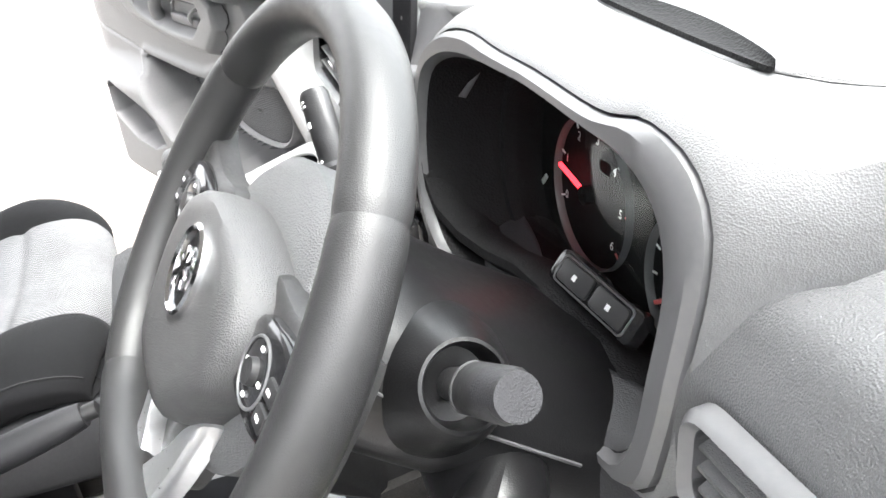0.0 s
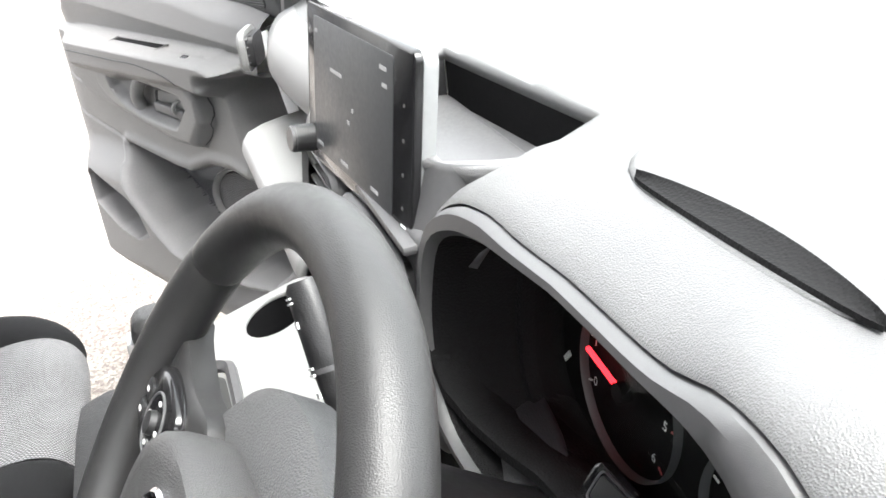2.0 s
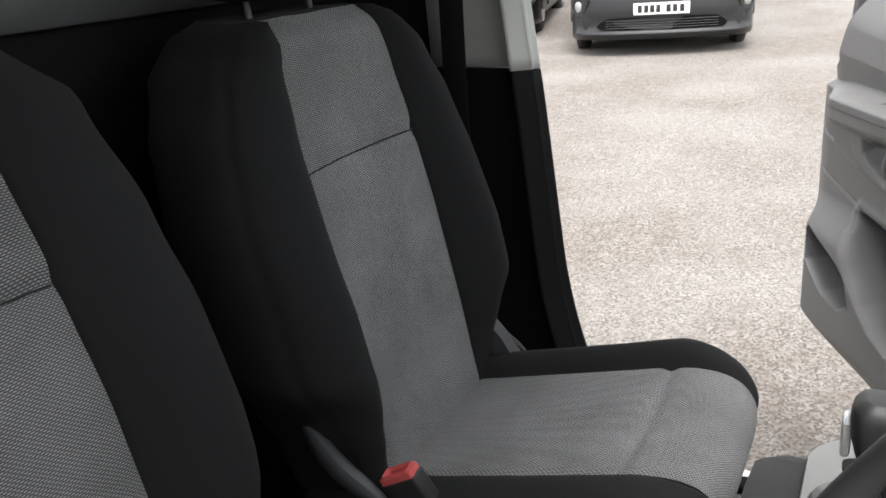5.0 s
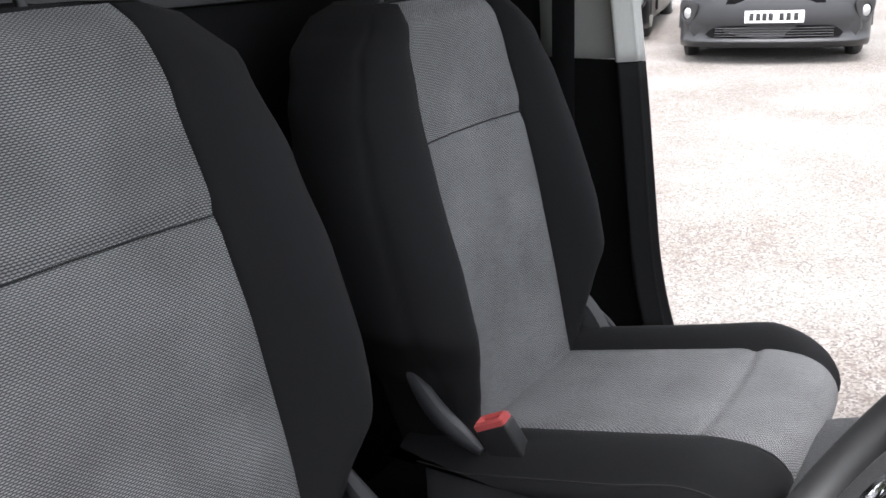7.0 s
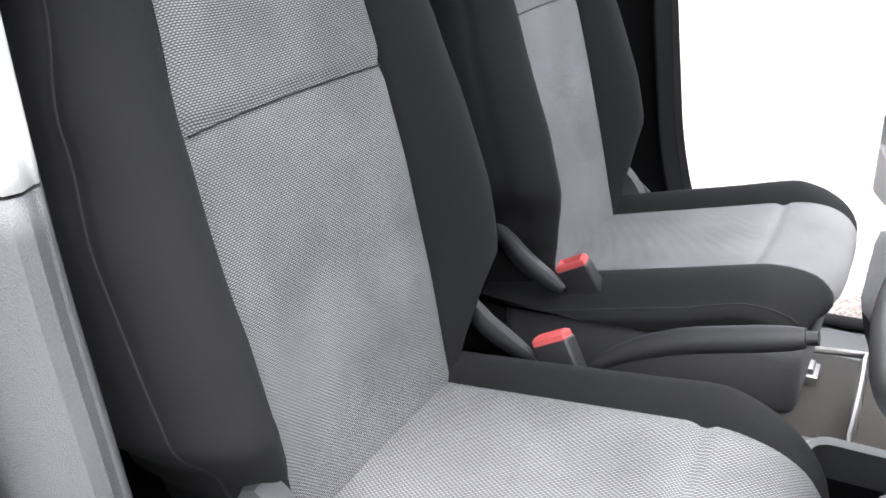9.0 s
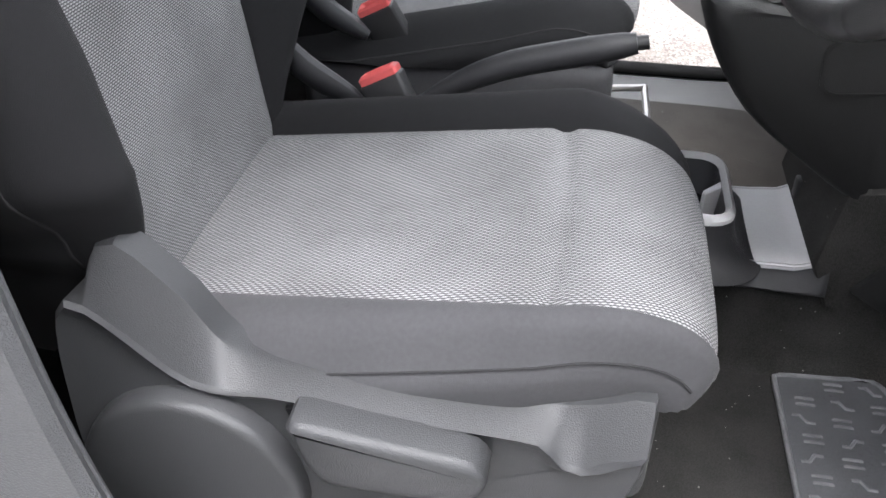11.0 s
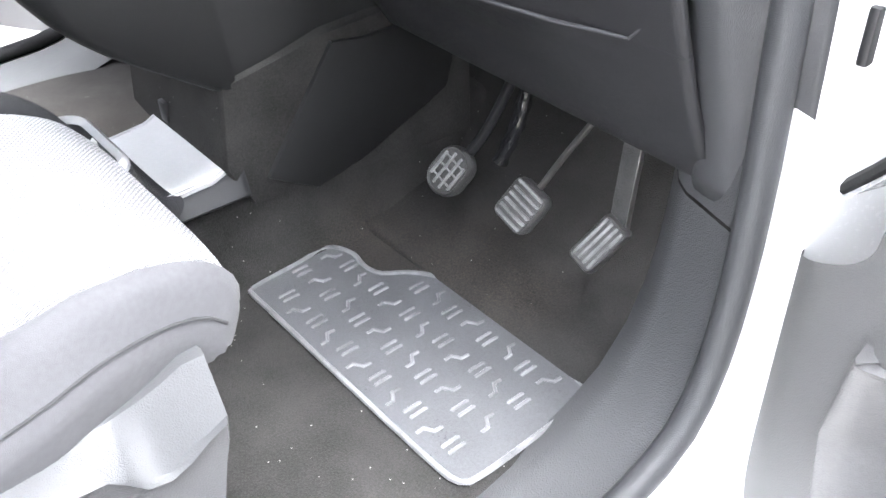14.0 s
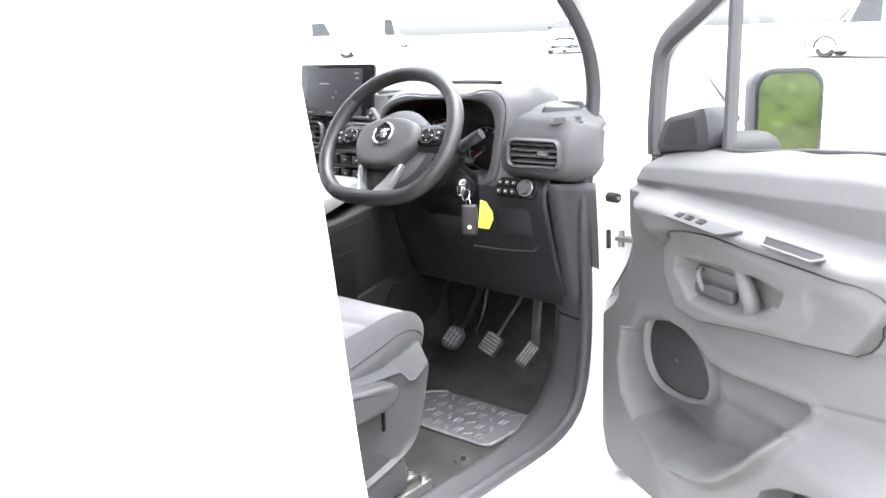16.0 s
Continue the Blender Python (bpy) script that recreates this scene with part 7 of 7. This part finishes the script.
for fx, fy in ((0.596, -0.032), (0.155, -0.022)):
    clip = thing("carpet_clip", "round black carpet fixing clip on the floor", "clip", "carpet clips", at=(fx, fy, 0.402))
    under(part("clip_base", rod((fx, fy, 0.399), (fx, fy, 0.405), 0.021, 0.017, 24), RUBBER), clip)
    under(part("clip_stem", rod((fx, fy, 0.404), (fx, fy, 0.415), 0.006, 0.005, 12), RUBBER), clip)
hook = thing("console_latch", "small black latch beside the floor console", "latch", at=(0.0, 0.06, 0.6))
under(part("latch", box(-0.008, 0.012, 0.06, 0.075, 0.565, 0.595, 0.003), PLASTIC_DARK), hook)
# ---- parked vehicles and yard edges ----
def car_paint(name, c):
    return material(name, c, 0.38, spread=0.05, coat=0.15)


def parked_car(name, label, m, paint, length=4.2, width=1.75, height=1.8, van_back=True):
    car = thing(name, label, "car", "parked vehicles", at=tuple(m.translation))
    h, w = height, width / 2

    def put(pname, bm, mat, plabel="", parent_=None):
        bmesh.ops.transform(bm, verts=bm.verts, matrix=m)
        return under(part(pname, bm, mat, None, plabel), car)

    # local: nose towards -y
    low = [(0.0, 0.62, 0.30, 0.62), (0.06, 0.86, 0.22, 0.72), (0.25, 0.97, 0.20, 0.82), (0.8, 1.0, 0.19, 0.98), (1.15, 1.0, 0.19, 1.04), (2.2, 1.0, 0.19, 1.06), (3.6, 1.0, 0.2, 1.08), (length - 0.1, 0.97, 0.26, 1.05), (length, 0.85, 0.4, 0.95)]
    rings = []
    for y, k, z0, z1 in low:
        ww = w * k
        rings.append([Vector((x, y, z)) for x, z in ((-ww * 0.93, z0), (-ww, z0 + 0.1), (-ww, (z0 + z1) / 2), (-ww * 0.985, z1 - 0.06), (-ww * 0.9, z1), (0, z1 + 0.03), (ww * 0.9, z1), (ww * 0.985, z1 - 0.06), (ww, (z0 + z1) / 2), (ww, z0 + 0.1), (ww * 0.93, z0), (0, z0 - 0.02))])
    put("body", loft(rings), paint, "painted body")
    back = length - 0.12 if van_back else length - 0.9
    top = [(1.0, 0.9, 1.02), (1.12, 0.89, 1.06), (1.75, 0.80, h - 0.1), (2.1, 0.78, h), (back - 0.5, 0.8, h), (back - 0.05, 0.83, h - 0.08), (back, 0.86, 1.02)]
    rings = []
    for y, k, z in top:
        ww = w * k
        rings.append([Vector((x, y, zz)) for x, zz in ((-w * 0.93, 0.98), (-ww * 0.99, z - 0.07), (-ww * 0.9, z), (0, z + 0.015), (ww * 0.9, z), (ww * 0.99, z - 0.07), (w * 0.93, 0.98))])
    put("cabin", loft(rings), paint)
    put("windscreen", sheet(lambda u, v: Vector(((2 * u - 1) * w * (0.82 - 0.1 * v), 1.09 + 0.64 * v - 0.012, 1.075 + (h - 1.2) * v + 0.01)), 4, 4), GLOSS, "dark windscreen glass")
    for sg in (1, -1):
        put("side_glass", sheet(lambda u, v: Vector((sg * (w * 0.955 - 0.07 * v), 1.45 + 0.30 * v + (0.95 - 0.3 * v) * u, 1.08 + (h - 1.28) * v)), 4, 4), GLOSS, "dark side glass")
        put("headlamp", loft([[Vector((sg * x * w, y, z)) for x, y, z in ((0.98, 0.42, 0.86), (0.72, 0.10, 0.80), (0.66, 0.07, 0.70), (0.93, 0.22, 0.70))], [Vector((sg * x * w, y - 0.03, z)) for x, y, z in ((0.97, 0.42, 0.85), (0.73, 0.10, 0.79), (0.68, 0.07, 0.71), (0.91, 0.22, 0.71))]]), SATIN, "clear headlamp")
        fog_m = frame_at((sg * w * 0.90, 0.120, 0.475), (1, sg * 0.9, 0), (0, 0, 1))
        eye_o = [(sg * p.x, p.y) for p in smooth_loop([(x, y, 0) for x, y in ((0.10, 0.07), (0.05, 0.12), (-0.13, 0.09), (-0.10, -0.03), (-0.04, -0.11), (0.03, -0.10), (0.08, -0.03))], 32)]
        turn = math.atan2(eye_o[0][1], eye_o[0][0])
        eye_i = [(0.062 * math.cos(turn + sg * a), 0.062 * math.sin(turn + sg * a)) for a in (2 * math.pi * i / 32 for i in range(32))]
        put("fog_bezel", ring_plate(eye_o, eye_i, 0.02, fog_m), PLASTIC_DARK, "fog lamp surround")
        put("fog_lamp", ball((0, 0, 0), 0.058, 0.058, 0.02, fog_m), SATIN, "round fog lamp")
        put("wing_mirror", ball((sg * (w + 0.08), 1.35, 1.12), 0.10, 0.06, 0.08), PLASTIC_DARK)
        for y in (0.78, length - 0.75):
            ang_ = [2 * math.pi * i / 28 for i in range(28)]
            put("tyre", tube([(sg * (w - 0.10), y + 0.235 * math.cos(a), 0.30 + 0.235 * math.sin(a)) for a in ang_], 0.075, 10, True, 1.25), RUBBER)
            put("rim", rod((sg * (w - 0.13), y, 0.30), (sg * (w - 0.015), y, 0.30), 0.19, 0.17, 20), SATIN)
            put("wheel_arch", tube([(sg * (w - 0.01), y + 0.345 * math.cos(a), 0.31 + 0.345 * math.sin(a)) for a in (math.pi * i / 16 for i in range(17))], 0.03, 8), PLASTIC_DARK)
    NOSE_LINE = smooth_loop([(x, y, 0) for x, y in ((-1.0, 0.42), (-0.97, 0.24), (-0.86, 0.10), (-0.6, 0.01), (-0.3, -0.03), (0, -0.04), (0.3, -0.03), (0.6, 0.01), (0.86, 0.10), (0.97, 0.24), (1.0, 0.42))], 48, closed=False)
    NOSE_SIDE = [(0.15, 0.09), (0.17, 0.04), (0.195, 0.0), (0.215, -0.018), (0.23, -0.014), (0.245, 0.0), (0.30, 0.004), (0.37, 0.0), (0.385, -0.006), (0.45, -0.005), (0.52, 0.0), (0.60, 0.012), (0.66, 0.035), (0.70, 0.07)]
    put("bumper", loft([[Vector((p.x * w, p.y - 0.02 + off, z)) for p in NOSE_LINE] for z, off in NOSE_SIDE], closed=False), paint, "curved grey bumper")
    mouth = smooth_loop([(x * w, z, 0) for x, z in ((-0.70, 0.285), (-0.62, 0.345), (-0.5, 0.362), (0, 0.366), (0.5, 0.362), (0.62, 0.345), (0.70, 0.285), (0.6, 0.258), (0, 0.248), (-0.6, 0.258))], 48)
    put("grille_opening", loft([[Vector((p.x, 0.012 * abs(p.x / w / 0.6) ** 2 * 3.4 - 0.066 + g, p.y)) for p in mouth] for g in (0.02, 0.0)]), FACE, "wide dark lower grille")
    for i in range(4):
        z = 0.268 + 0.024 * i
        put("grille_bar", tube([(x * w * 0.1, 0.0408 * abs(x * 0.1 / 0.6) ** 2 - 0.070, z) for x in range(-6, 7)], 0.0045, 6), LOW_DASH)
    put("upper_grille", loft([[Vector((x * w, y + 0.055 * x * x - 0.062, z - 0.05 * (1 - x * x))) for x, z in ((-0.5, 0.60), (-0.25, 0.605), (0, 0.607), (0.25, 0.605), (0.5, 0.60), (0.46, 0.70), (0.25, 0.73), (0, 0.74), (-0.25, 0.73), (-0.46, 0.70))] for y in (0.10, 0.018)]), FACE, "dark upper grille")
    put("number_plate", box(-0.26, 0.26, -0.082, -0.064, 0.39, 0.50, 0.004), PRINT, "white number plate")
    for x in (-0.20, -0.14, -0.085, -0.03, 0.065, 0.125, 0.19):
        put("plate_bar", box(x - 0.02, x + 0.02, -0.0845, -0.082, 0.412, 0.480, 0.001), PLASTIC_DARK)
    return car


GREY_PAINT = car_paint("grey_car_paint", (0.018, 0.019, 0.021))
BLACK_PAINT = car_paint("black_car_paint", (0.010, 0.010, 0.011))
SILVER_PAINT = car_paint("silver_car_paint", (0.42, 0.43, 0.44))


def stand(x, y, deg):
    return Matrix.Translation((x, y, ground_z(x, y))) @ Matrix.Rotation(radians(deg), 4, "Z")


parked_car("parked_van", "dark grey small van parked nose towards the yard", stand(-8.02, -2.09, 104), GREY_PAINT)
parked_car("parked_car", "black car parked beside the grey van", stand(-9.0, -4.65, 104), BLACK_PAINT, height=1.5, van_back=False)
parked_car("white_van", "white van parked across the yard", stand(-31, 31, 130), WHITE, 4.6, 1.85, 1.9)
parked_car("white_truck", "white flatbed van parked far across the yard", stand(-52, 58, 130), WHITE, 7.4, 2.1, 2.6)
parked_car("silver_car", "silver hatchback parked across the yard", stand(-19.0, 31.0, 20), SILVER_PAINT, height=1.5, van_back=False)
parked_car("white_panel_van", "white panel van parked ahead by the fence", stand(-8.6, 29.8, -88), WHITE, 4.8, 1.9, 2.0)
parked_car("blue_grey_car", "pale blue-grey saloon parked by the fence", stand(-13.5, 58.0, 10), SILVER_PAINT, height=1.45, van_back=False)

# hedge beside the yard
LEAF = material("hedge_leaf", (0.085, 0.12, 0.022), 0.6, spread=0.8, patch_size=55)


def leaf_shades(m):
    """Each leaf a little lighter or darker than the next."""
    n, l = m.node_tree.nodes, m.node_tree.links
    b, geo, hue = n["Principled BSDF"], n.new("ShaderNodeNewGeometry"), n.new("ShaderNodeHueSaturation")
    was = b.inputs["Base Color"].links[0].from_socket
    ramp = n.new("ShaderNodeMapRange")
    ramp.inputs["To Min"].default_value, ramp.inputs["To Max"].default_value = 0.35, 1.9
    l.new(geo.outputs["Random Per Island"], ramp.inputs["Value"])
    l.new(ramp.outputs["Result"], hue.inputs["Value"])
    l.new(was, hue.inputs["Color"])
    l.new(hue.outputs["Color"], b.inputs["Base Color"])


leaf_shades(LEAF)


def hedge_mesh():
    r = random.Random(7)
    verts, faces = [], []
    for _ in range(26000):
        y = r.uniform(-9, 5)
        bulge_ = 0.25 * noise.noise((y * 0.9, 0, 0))
        if r.random() < 0.8:
            z = r.uniform(0.02, 2.3)
            x = 5.6 - bulge_ + 0.18 * noise.noise((y * 2.2, z * 2.2, 5)) + r.uniform(0, 0.12)
        else:
            z, x = 2.3 + r.uniform(-0.1, 0.1), 5.6 + r.uniform(0, 1.2)
        c = Vector((x, y, z))
        a = Vector((r.uniform(-1, 1), r.uniform(-1, 1), r.uniform(-1, 1))).normalized()
        b = a.orthogonal().normalized()
        s = r.uniform(0.03, 0.07)
        k = len(verts)
        verts += [tuple(c + a * s), tuple(c + b * s * 0.5), tuple(c - a * s), tuple(c - b * s * 0.5)]
        faces.append((k, k + 1, k + 2, k + 3))
    me = bpy.data.meshes.new("hedge")
    me.from_pydata(verts, [], faces)
    me.materials.append(LEAF)
    return me


hedge = tagged(new("hedge", hedge_mesh()), "clipped green hedge beside the yard", "hedge", kind="stuff")
tagged(part("hedge_core", box(5.75, 6.7, -9, 5, 0, 2.15, 0.1), LEAF), "dense dark inside of the hedge", "hedge", kind="stuff")

fence = thing("fence", "white metal railings far across the yard", "fence", at=(-4, 62, 0.5))
for i in range(60):
    x = -14 + 0.35 * i
    under(part("railing", box(x - 0.02, x + 0.02, 61.98, 62.02, 0.0, 1.8, 0), PRINT, None, smooth=False), fence)
for z in (0.25, 1.6):
    under(part("rail", box(-14, 7, 61.97, 62.03, z, z + 0.06, 0), PRINT), fence)
